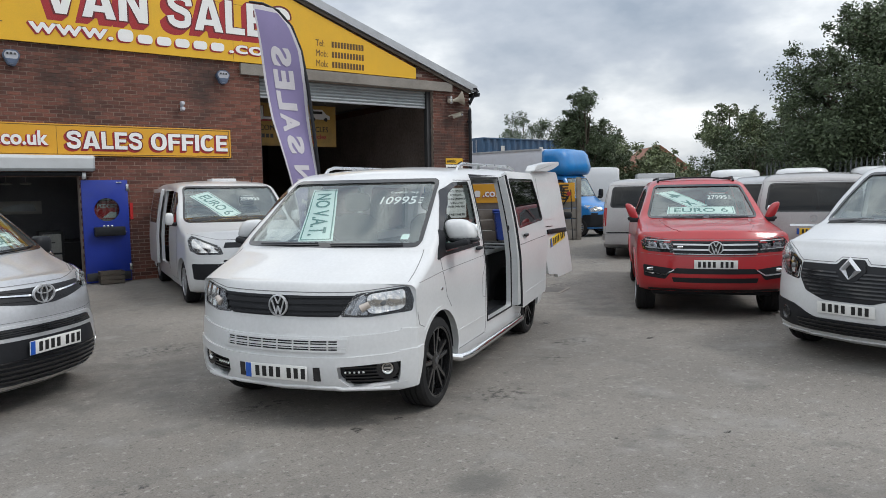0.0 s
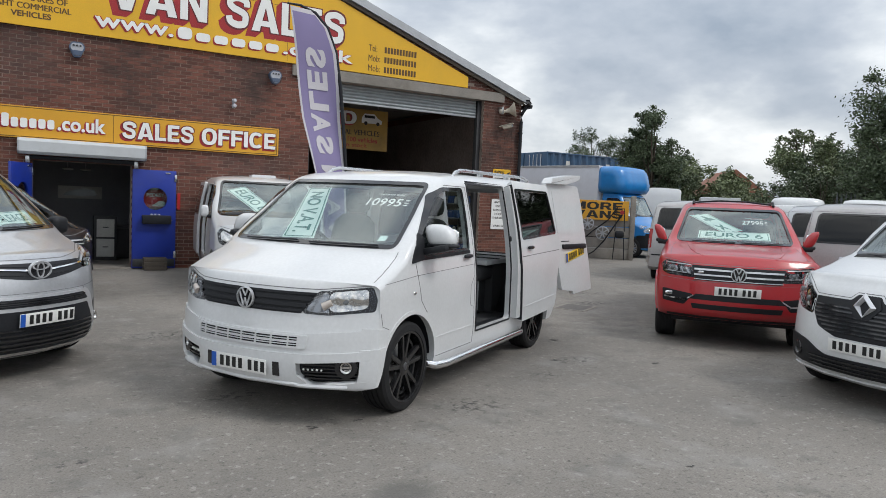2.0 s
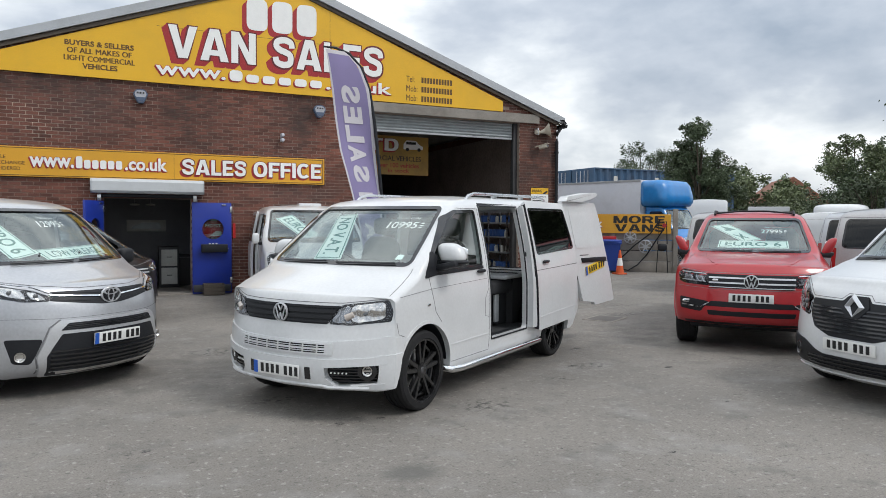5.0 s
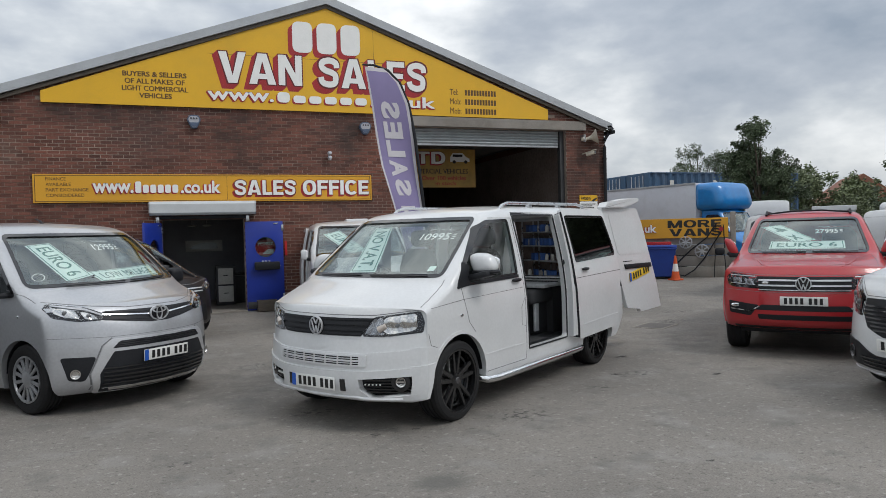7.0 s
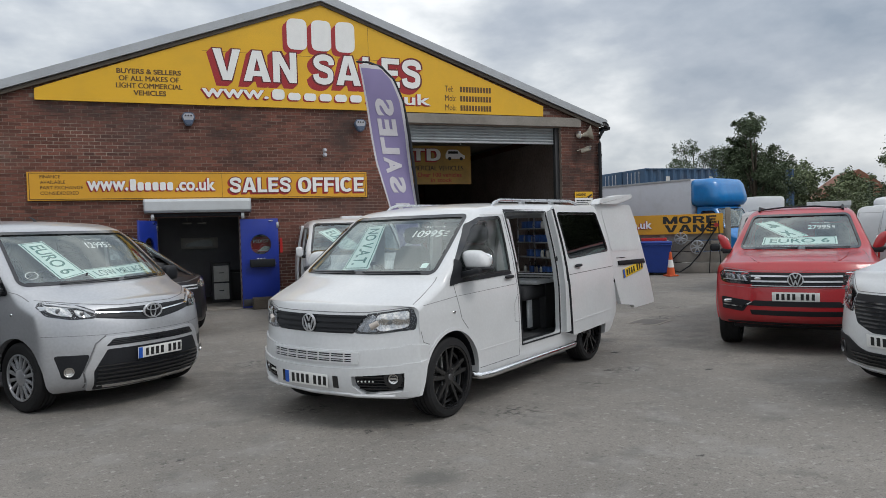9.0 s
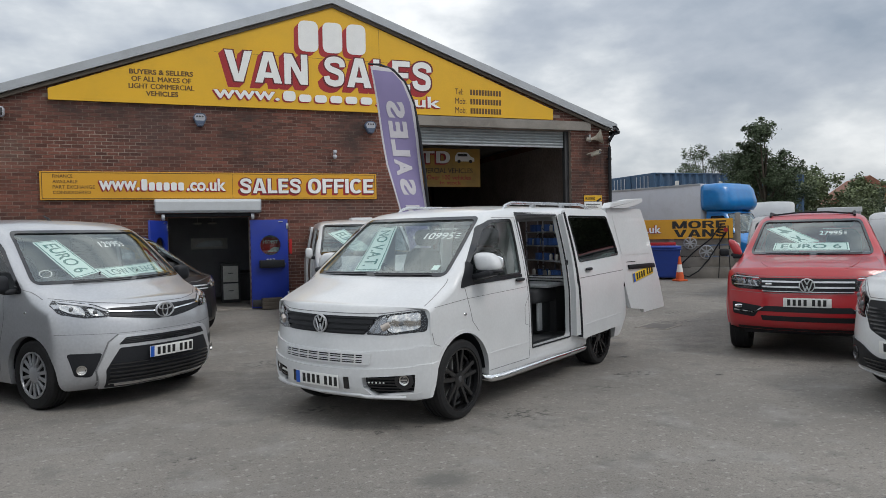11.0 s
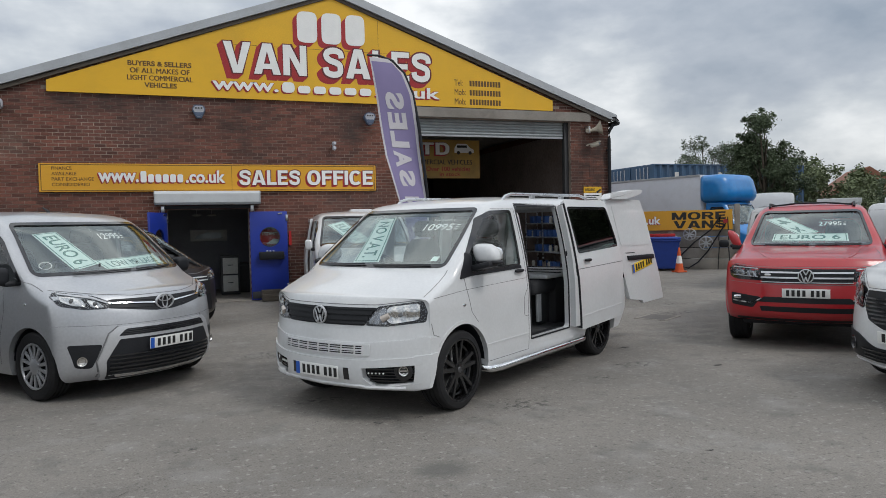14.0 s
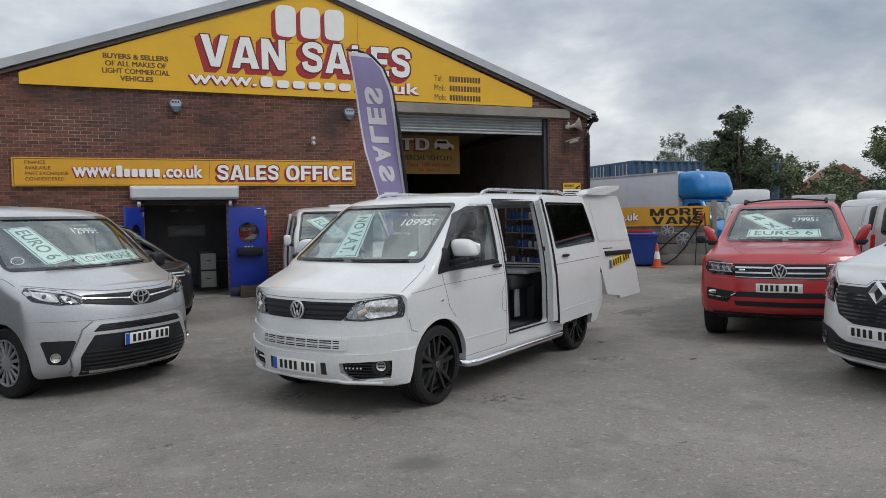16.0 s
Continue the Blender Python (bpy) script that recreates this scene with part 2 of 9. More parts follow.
M_WOOD = mat("weathered_wood", (0.085, 0.07, 0.055), rough=0.8, var=0.3, bump=0.002)
M_PURPLE = mat("lilac_flag_cloth", (0.23, 0.195, 0.355), rough=0.8, var=0.1, scale=2.5, fine=150)
M_FLAGWHITE = mat("white_flag_cloth", (0.55, 0.53, 0.56), rough=0.8, var=0.06)
M_CONTAINER = mat("blue_container_steel", (0.035, 0.085, 0.16), rough=0.6, var=0.15, dirt=(0.10, 0.07, 0.05), dirt_amt=0.35, dirt_scale=1.5)
M_BOXGREY = mat("grey_box_panel", (0.54, 0.56, 0.61), rough=0.5, var=0.06, scale=1.0, dirt=(0.3, 0.3, 0.3), dirt_amt=0.3)
M_BLUE_GRP = mat("blue_glassfibre", (0.010, 0.19, 0.50), rough=0.35, var=0.08, coat=0.4, dirt=(0.01, 0.1, 0.32), dirt_amt=0.4)
M_BIN = mat("blue_bin_plastic", (0.01, 0.045, 0.27), rough=0.5, var=0.1)
M_CONE = mat("orange_cone_rubber", (0.62, 0.10, 0.025), rough=0.6, var=0.12)
M_ROOFTILE = mat("orange_roof_tile", (0.22, 0.095, 0.06), rough=0.85, var=0.2)
M_BARK = mat("bark", (0.07, 0.055, 0.04), rough=0.95, var=0.3, bump=0.01)
M_LEAF = mat("dark_leaf", (0.075, 0.103, 0.052), rough=0.6, var=0.25, scale=0.5, per="island", pervar=0.45)
M_LEAF2 = mat("pale_leaf", (0.125, 0.155, 0.075), rough=0.6, var=0.25, scale=0.5, per="island", pervar=0.4)
M_GALV = mat("galvanised_palisade", (0.14, 0.15, 0.155), rough=0.55, metal=0.4, var=0.1)


def wall_stain(m, col, amt, spots, flat=False, grain=2.2, lo=0.36, hi=0.60):
    """Weather stains with a shape of their own on a wall: each spot is (x, z, half width, half height)."""
    n, l = m.node_tree.nodes, m.node_tree.links
    b = n["Principled BSDF"]
    old = b.inputs["Base Color"].links[0].from_socket
    tc = n.new("ShaderNodeTexCoord")
    t = n.new("ShaderNodeTexNoise")
    t.inputs["Scale"].default_value, t.inputs["Detail"].default_value, t.inputs["Roughness"].default_value = grain, 7, 0.65
    l.new(tc.outputs["Object"], t.inputs["Vector"])
    for x, z, hx, hz in spots:
        mp = n.new("ShaderNodeMapping")
        mp.vector_type = "POINT"
        mp.inputs["Location"].default_value = (-x / hx, -z / hz, 0) if flat else (-x / hx, 0, -z / hz)
        mp.inputs["Scale"].default_value = (1 / hx, 1 / hz, 0) if flat else (1 / hx, 0, 1 / hz)
        l.new(tc.outputs["Object"], mp.inputs["Vector"])
        ln = n.new("ShaderNodeVectorMath")
        ln.operation = "LENGTH"
        l.new(mp.outputs[0], ln.inputs[0])
        r = n.new("ShaderNodeMapRange")
        r.inputs["From Min"].default_value, r.inputs["From Max"].default_value = 1.15, 0.45
        l.new(ln.outputs["Value"], r.inputs["Value"])
        q = n.new("ShaderNodeMapRange")
        q.inputs["From Min"].default_value, q.inputs["From Max"].default_value, q.inputs["To Max"].default_value = lo, hi, amt
        l.new(t.outputs["Fac"], q.inputs["Value"])
        k = n.new("ShaderNodeMath")
        k.operation = "MULTIPLY"
        l.new(r.outputs["Result"], k.inputs[0])
        l.new(q.outputs["Result"], k.inputs[1])
        mx = n.new("ShaderNodeMix")
        mx.data_type = "RGBA"
        l.new(k.outputs[0], mx.inputs["Factor"])
        l.new(old, mx.inputs["A"])
        mx.inputs["B"].default_value = (*col, 1)
        old = mx.outputs["Result"]
    l.new(old, b.inputs["Base Color"])


SOOT = ((0.9, 4.1, 0.75, 1.0), (-2.0, 4.6, 1.8, 0.5), (3.4, 4.2, 0.5, 0.9), (-3.4, 1.4, 1.4, 1.0), (10.0, 3.2, 0.9, 1.6))
wall_stain(M_BRICK, (0.035, 0.026, 0.023), 0.75, SOOT)
wall_stain(M_MORTAR, (0.05, 0.042, 0.036), 0.85, SOOT)
wall_stain(M_MORTAR, (0.60, 0.53, 0.45), 0.95, ((-2.35, 3.75, 1.3, 0.55), (-4.2, 3.5, 0.9, 0.5)))
wall_stain(M_BRICK, (0.22, 0.15, 0.115), 0.45, ((-4.2, 3.55, 0.9, 0.45),))

M_OFFICEWALL = mat("grey_office_wall", (0.26, 0.27, 0.29), rough=0.8, var=0.2, scale=1.5)

M_INNERBRICK = mat("dusty_inner_brick", (0.24, 0.20, 0.18), rough=0.9, var=0.3, scale=1.5, fine=12)

# ---- building helpers ----
from mathutils.bvhtree import BVHTree


def mesh_of(name, bm, material=None, smooth=None):
    """A mesh from a bmesh; smooth: degrees up to which edges are rounded in shading."""
    if smooth is not None:
        lim = radians(smooth)
        for f in bm.faces:
            f.smooth = True
        for e in bm.edges:
            e.smooth = len(e.link_faces) == 2 and e.calc_face_angle(0) < lim
    me = bpy.data.meshes.new(name)
    bm.to_mesh(me)
    bm.free()
    if material:
        me.materials.append(material)
    return me


def part(name, bm, material, parent=None, label="", smooth=30, m=None):
    ob = new(name, mesh_of(name, bm, material, smooth))
    if parent:
        ob.parent = parent
    if m is not None:
        ob.matrix_basis = m
    if label:
        ob["label"] = label
    return ob


def thing(name, m, label, category, group="", kind=""):
    ob = new(name)
    ob.matrix_basis = m
    return tagged(ob, label, category, group, kind)


def box_bm(sx, sy, sz, bevel=0.0, seg=2, c=(0, 0, 0), bm=None, rot=None):
    """A box of that size, its middle at c, with rounded edges."""
    b = bmesh.new()
    bmesh.ops.create_cube(b, size=1)
    for v in b.verts:
        v.co = Vector((v.co.x * sx, v.co.y * sy, v.co.z * sz))
    if bevel:
        bmesh.ops.bevel(b, geom=list(b.edges), offset=min(bevel, min(sx, sy, sz) * 0.49), segments=seg, profile=0.5, affect="EDGES")
    if rot is not None:
        b.transform(rot.to_4x4())
    b.transform(Matrix.Translation(c))
    return merge(bm, b)


def merge(bm, b):
    if bm is None:
        return b
    t = bpy.data.meshes.new("t")
    b.to_mesh(t)
    b.free()
    bm.from_mesh(t)
    bpy.data.meshes.remove(t)
    return bm


def lathe_bm(profile, n=32, axis="z", bm=None, m=None, arc=1.0):
    """Turn a profile of (radius, height) round the axis."""
    b = bmesh.new()
    rings = []
    for k in range(n):
        a = 2 * math.pi * k / n * arc
        ring = []
        for r, h in profile:
            p = Vector((r * math.cos(a), r * math.sin(a), h))
            if axis == "y":
                p = Vector((p.x, p.z, p.y))
            elif axis == "x":
                p = Vector((p.z, p.x, p.y))
            ring.append(b.verts.new(p))
        rings.append(ring)
    for k in range(n):
        r0, r1 = rings[k], rings[(k + 1) % n]
        for i in range(len(profile) - 1):
            b.faces.new((r0[i], r1[i], r1[i + 1], r0[i + 1]))
    bmesh.ops.remove_doubles(b, verts=list(b.verts), dist=1e-5)
    bmesh.ops.recalc_face_normals(b, faces=list(b.faces))
    if m is not None:
        b.transform(m)
    return merge(bm, b)


def tube_bm(pts, r, n=10, bm=None, cap=True):
    """A tube along points; r: one radius, or one for each point."""
    b = bmesh.new()
    pts = [Vector(p) for p in pts]
    rs = r if isinstance(r, (list, tuple)) else [r] * len(pts)
    rings = []
    up = Vector((0.03, 0.02, 1))
    for i, p in enumerate(pts):
        d = (pts[min(i + 1, len(pts) - 1)] - pts[max(i - 1, 0)]).normalized()
        s = d.cross(up)
        if s.length < 0.05:
            s = d.cross(Vector((1, 0, 0)))
        s.normalize()
        t = s.cross(d)
        rings.append([b.verts.new(p + (s * math.cos(2 * math.pi * k / n) + t * math.sin(2 * math.pi * k / n)) * rs[i]) for k in range(n)])
    for i in range(len(rings) - 1):
        for k in range(n):
            b.faces.new((rings[i][k], rings[i][(k + 1) % n], rings[i + 1][(k + 1) % n], rings[i + 1][k]))
    if cap:
        b.faces.new(rings[0])
        b.faces.new(rings[-1])
    bmesh.ops.recalc_face_normals(b, faces=list(b.faces))
    return merge(bm, b)


def prism_bm(outline, axis, a0, a1, bm=None):
    """A prism of a flat outline, from a0 to a1 along the axis: x takes (y, z), y takes (x, z), z takes (x, y)."""
    b = bmesh.new()
    put = {"x": lambda p, a: (a, p[0], p[1]), "y": lambda p, a: (p[0], a, p[1]), "z": lambda p, a: (p[0], p[1], a)}[axis]
    lo, hi = [b.verts.new(put(p, a0)) for p in outline], [b.verts.new(put(p, a1)) for p in outline]
    b.faces.new(lo)
    b.faces.new(hi)
    for i in range(len(outline)):
        j = (i + 1) % len(outline)
        b.faces.new((lo[i], lo[j], hi[j], hi[i]))
    bmesh.ops.recalc_face_normals(b, faces=list(b.faces))
    return merge(bm, b)


def rounded(outline, r, n=5):
    """An outline with its corners rounded."""
    out, k = [], len(outline)
    for i in range(k):
        p, a, c = Vector(outline[i]), Vector(outline[i - 1]), Vector(outline[(i + 1) % k])
        rr = r[i] if isinstance(r, (list, tuple)) else r
        da, dc = (a - p), (c - p)
        t = min(rr, da.length * 0.45, dc.length * 0.45)
        s, e = p + da.normalized() * t, p + dc.normalized() * t
        for q in range(n + 1):
            u = q / n
            out.append(tuple(s * (1 - u) ** 2 + p * 2 * u * (1 - u) + e * u * u))
    return out


def flip(outline):
    return [(-a, b) for a, b in outline]


def smooth_at(ctrl, x):
    """A smooth curve without overshoot through control points (x falling or rising)."""
    c = sorted(ctrl)
    xs, ys = [p[0] for p in c], [p[1] for p in c]
    if x <= xs[0]:
        return ys[0]
    if x >= xs[-1]:
        return ys[-1]
    d = [(ys[i + 1] - ys[i]) / (xs[i + 1] - xs[i]) for i in range(len(xs) - 1)]

    def tangent(i):
        if i == 0:
            return d[0]
        if i == len(xs) - 1:
            return d[-1]
        if d[i - 1] * d[i] <= 0:
            return 0.0
        return 2 * d[i - 1] * d[i] / (d[i - 1] + d[i])

    i = next(k for k in range(len(xs) - 1) if xs[k] <= x <= xs[k + 1])
    h = xs[i + 1] - xs[i]
    u = (x - xs[i]) / h
    return (2 * u ** 3 - 3 * u * u + 1) * ys[i] + (u ** 3 - 2 * u * u + u) * h * tangent(i) + (-2 * u ** 3 + 3 * u * u) * ys[i + 1] + (u ** 3 - u * u) * h * tangent(i + 1)


class Shell:
    """A vehicle's outer skin: stations along its length (x forward, y to its left), each a section from zb up to zt, w wide on
    either side, drawn in with height by tum, with shoulders of radius rc and a crowned top. swept: how far its corners lie back.
    nose: the front's outline from the side, as (z, x); bow: how far its corners lie back beyond that."""

    def __init__(self, zt, zb, w, tum, rc, swept, crown=0.03, shrink=0.0, lower=0.0, span=None, floor=None, nose=None, bow=0.10, nsq=5.0):
        self.c = (zt, zb, w, tum, rc, swept)
        hi, lo = max(p[0] for p in zt), min(p[0] for p in zt)
        if span:
            lo, hi = span
        xs = set()
        for p in zt:
            xs.add(p[0])
        x = lo
        while x < hi:
            xs.add(round(x, 4))
            x += 0.05 if x > -1.3 or x < lo + 0.4 else 0.14
        xs = sorted(q for q in xs | {lo, hi} if lo <= q <= hi)
        xs = [q for i, q in enumerate(xs) if i == 0 or q - xs[i - 1] > 0.006]
        b = bmesh.new()
        rings = []
        for x in xs:
            t, z0, ww = smooth_at(zt, x) - lower, smooth_at(zb, x), smooth_at(w, x) - shrink
            if floor is not None:
                z0 = floor
            t = max(t, z0 + 0.05)
            r = min(smooth_at(rc, x), (t - z0) * 0.45)
            sw = smooth_at(swept, x)
            half = [(0.0, z0), (0.5, z0), (0.9, z0)]
            half = [(a * ww * smooth_at(tum, z0), z) for a, z in half]
            for k in range(16):
                z = z0 + 0.02 + (t - r - z0 - 0.02) * k / 15
                half.append((ww * smooth_at(tum, z), z))
            y0, y1 = ww * smooth_at(tum, t - r), max(ww * smooth_at(tum, t) - r * 1.1, 0.1)
            for k in range(1, 9):
                a = math.pi / 2 * k / 8
                half.append((y1 + (y0 - y1) * math.cos(a), t - r + r * math.sin(a)))
            for k in range(1, 8):
                u = k / 7
                half.append((y1 * (1 - u), t + crown * (1 - (1 - u) ** 2)))
            full = half + [(-y, z) for y, z in reversed(half[1:-1])]
            rings.append([b.verts.new((x - sw * (abs(y) / max(ww, 0.1)) ** 2.3, y, z)) for y, z in full])
        n = len(rings[0])
        for r0, r1 in zip(rings, rings[1:]):
            for k in range(n):
                b.faces.new((r0[k], r0[(k + 1) % n], r1[(k + 1) % n], r1[k]))
        for ring, front in ((rings[0], False), (rings[-1], True)):
            zs = [v.co.z for v in ring]
            mid = Vector((0, 0, (min(zs) + max(zs)) / 2))
            wide = max(v.co.y for v in ring)
            xs0 = max(v.co.x for v in ring) if front else min(v.co.x for v in ring)
            prev = ring
            steps = (0.996, 0.985, 0.965, 0.935, 0.895, 0.84, 0.77, 0.68, 0.57, 0.45, 0.32, 0.18, 0.06) if front and nose else (0.75, 0.5, 0.25)
            for q in steps:
                nxt = []
                for v in ring:
                    p = mid + Vector((0, v.co.y, v.co.z - mid.z)) * q
                    if front and nose:
                        g = (1 - q ** nsq) ** (1 / nsq)
                        lag = (xs0 - v.co.x) * q ** 2.3
                        p.x = xs0 - lag + (smooth_at(nose, p.z) - xs0 - bow * (abs(p.y) / wide) ** 2.5) * g
                    else:
                        p.x = v.co.x * q + xs0 * (1 - q)
                    nxt.append(b.verts.new(p))
                for k in range(n):
                    b.faces.new((prev[k], prev[(k + 1) % n], nxt[(k + 1) % n], nxt[k]))
                prev = nxt
            b.faces.new(prev)
        bmesh.ops.recalc_face_normals(b, faces=list(b.faces))
        self.bm = b
        self.tree = BVHTree.FromBMesh(b)

    RAYS = {"front": (lambda a, b: Vector((5, a, b)), Vector((-1, 0, 0))), "rear": (lambda a, b: Vector((-9, a, b)), Vector((1, 0, 0))),
            "left": (lambda a, b: Vector((a, 4, b)), Vector((0, -1, 0))), "right": (lambda a, b: Vector((a, -4, b)), Vector((0, 1, 0))),
            "top": (lambda a, b: Vector((a, b, 6)), Vector((0, 0, -1)))}

    def on(self, a, b, view, off=0.0):
        """The place on the skin that shows at (a, b) from that side, off metres proud of it."""
        start, d = self.RAYS[view]
        p, nrm, _, _ = self.tree.ray_cast(start(a, b), d)
        if p is None:
            p, nrm, _, _ = self.tree.find_nearest(start(a, b) + d * (4.2 if view in ("front",) else 3.2))
        if nrm.dot(d) > 0:
            nrm = -nrm
        return p + nrm * off

    def panel(self, outline, view, off=0.004, depth=0.014, grid=0.05, solid=False):
        """A plate that follows the skin: its outline as seen from that side."""
        b = bmesh.new()
        vs = [b.verts.new((p[0], p[1], 0)) for p in outline]
        b.faces.new(vs)
        a0, a1 = min(p[0] for p in outline), max(p[0] for p in outline)
        b0, b1 = min(p[1] for p in outline), max(p[1] for p in outline)
        for lo, hi, nrm in ((a0, a1, (1, 0, 0)), (b0, b1, (0, 1, 0))):
            k = int((hi - lo) / grid)
            for i in range(1, k + 1):
                c = lo + (hi - lo) * i / (k + 1)
                bmesh.ops.bisect_plane(b, geom=list(b.verts) + list(b.edges) + list(b.faces), plane_co=(c if nrm[0] else 0, c if nrm[1] else 0, 0), plane_no=nrm)
        flat = [(v, v.co.x, v.co.y) for v in b.verts]
        back = {}
        for v, x, y in flat:
            v.co = self.on(x, y, view, off)
            if depth:
                back[v] = self.on(x, y, view, off - depth)
        if depth:
            border = [e for e in b.edges if len(e.link_faces) == 1]
            low = {}
            faces = list(b.faces)
            for v in ([q[0] for q in flat] if solid else [v for e in border for v in e.verts]):
                if v not in low:
                    low[v] = b.verts.new(back[v])
            if solid:
                for f in faces:
                    b.faces.new([low[v] for v in reversed(f.verts)])
            for e in border:
                u, v = e.verts
                b.faces.new((u, v, low[v], low[u]))
        bmesh.ops.recalc_face_normals(b, faces=list(b.faces))
        _, d = self.RAYS[view]
        if not solid:
            big = max(b.faces, key=lambda f: f.calc_area())
            if big.normal.dot(d) > 0:
                bmesh.ops.reverse_faces(b, faces=list(b.faces))
        return b

    def lay(self, bm, quad, view, off):
        """Lay a flat mesh, drawn in the unit square, on the skin within four corners (top left, top right, bottom right, bottom left)."""
        tl, tr, br, bl = [Vector(q) for q in quad]
        for v in bm.verts:
            p = (bl.lerp(br, v.co.x)).lerp(tl.lerp(tr, v.co.x), v.co.y)
            v.co = self.on(p.x, p.y, view, off + v.co.z)
        bmesh.ops.recalc_face_normals(bm, faces=list(bm.faces))
        return bm

    def ribbon(self, pts, view, width=0.008, off=0.0015, step=0.03, closed=False, bm=None):
        """A thin strip along a line on the skin."""
        b = bmesh.new()
        pts = [Vector(p) for p in pts]
        if closed:
            pts.append(pts[0])
        fine = []
        for p, q in zip(pts, pts[1:]):
            k = max(1, int((q - p).length / step))
            fine += [p.lerp(q, i / k) for i in range(k)]
        fine.append(pts[-1])
        rows = []
        for i, p in enumerate(fine):
            d = fine[min(i + 1, len(fine) - 1)] - fine[max(i - 1, 0)]
            if closed and i in (0, len(fine) - 1):
                d = fine[1] - fine[-2]
            d.normalize()
            s = Vector((-d.y, d.x)) * width / 2
            rows.append([b.verts.new(self.on(q.x, q.y, view, o)) for q, o in ((p - s, -0.004), (p - s, off), (p + s, off), (p + s, -0.004))])
        for r0, r1 in zip(rows, rows[1:]):
            for k in range(3):
                b.faces.new((r0[k], r0[k + 1], r1[k + 1], r1[k]))
        bmesh.ops.recalc_face_normals(b, faces=list(b.faces))
        return merge(bm, b)


def carve(bm, cutters):
    """The solid bm less each of the cutters (bmeshes)."""
    ob = new("carve", mesh_of("carve", bm))
    temps = []
    for c in cutters:
        t = new("cutter", mesh_of("cutter", c))
        t.hide_render = True
        temps.append(t)
        md = ob.modifiers.new("cut", "BOOLEAN")
        md.operation, md.solver, md.object = "DIFFERENCE", "EXACT", t
    dg = bpy.context.evaluated_depsgraph_get()
    me = bpy.data.meshes.new_from_object(ob.evaluated_get(dg))
    out = bmesh.new()
    out.from_mesh(me)
    for t in temps + [ob]:
        d = t.data
        bpy.data.objects.remove(t)
        bpy.data.meshes.remove(d)
    bpy.data.meshes.remove(me)
    return out


def text_bm(body, size, bold=0.0, extrude=0.003, width=None, align="LEFT", bm=None, m=None, spacing=1.0):
    """Letters as a mesh in the x-y plane; width: stretched to that width. Heavy letters have their mitred tips cut off flat."""
    dg0 = bpy.context.evaluated_depsgraph_get

    def letters(fat):
        cu = bpy.data.curves.new("text", "FONT")
        cu.body, cu.size, cu.extrude, cu.offset = body, size, extrude, fat
        cu.align_x, cu.space_character, cu.resolution_u = "LEFT", spacing, 4
        ob = new("text", cu)
        me = bpy.data.meshes.new_from_object(ob.evaluated_get(dg0()))
        b = bmesh.new()
        b.from_mesh(me)
        bpy.data.objects.remove(ob)
        bpy.data.curves.remove(cu)
        bpy.data.meshes.remove(me)
        return b

    if "M" in body and bold:
        # the M does not take an even offset: widen by slightly shifted copies instead
        b = None
        for k in range(5):
            c = letters(0.0)
            c.transform(Matrix.Translation(((k - 2) * bold * 0.5, 0, 0.0006 * k)))
            b = merge(b, c)
    else:
        b = letters(bold)
        if bold:
            thin = letters(0.0)
            ys = [v.co.y for v in thin.verts]
            lo, hi = min(ys) - bold * 0.9, max(ys) + bold * 0.9
            thin.free()
            for v in b.verts:
                v.co.y = min(max(v.co.y, lo), hi)
    xs = [v.co.x for v in b.verts]
    x0, x1 = min(xs), max(xs)
    k = width / (x1 - x0) if width else 1.0
    shift = {"LEFT": 0, "CENTER": -(x1 - x0) * k / 2, "RIGHT": -(x1 - x0) * k}[align]
    for v in b.verts:
        v.co.x = (v.co.x - x0) * k + shift
    if m is not None:
        b.transform(m)
    return merge(bm, b)

# ---- the place: ground, building ----
FY = 15.85                      # the facade's plane
RIDGE_X, RIDGE_Z, EAVE_Z = 2.89, 7.28, 4.56
LEFT_X, RIGHT_X = -4.75, 10.53
DEEP = 14.0                     # the building's depth


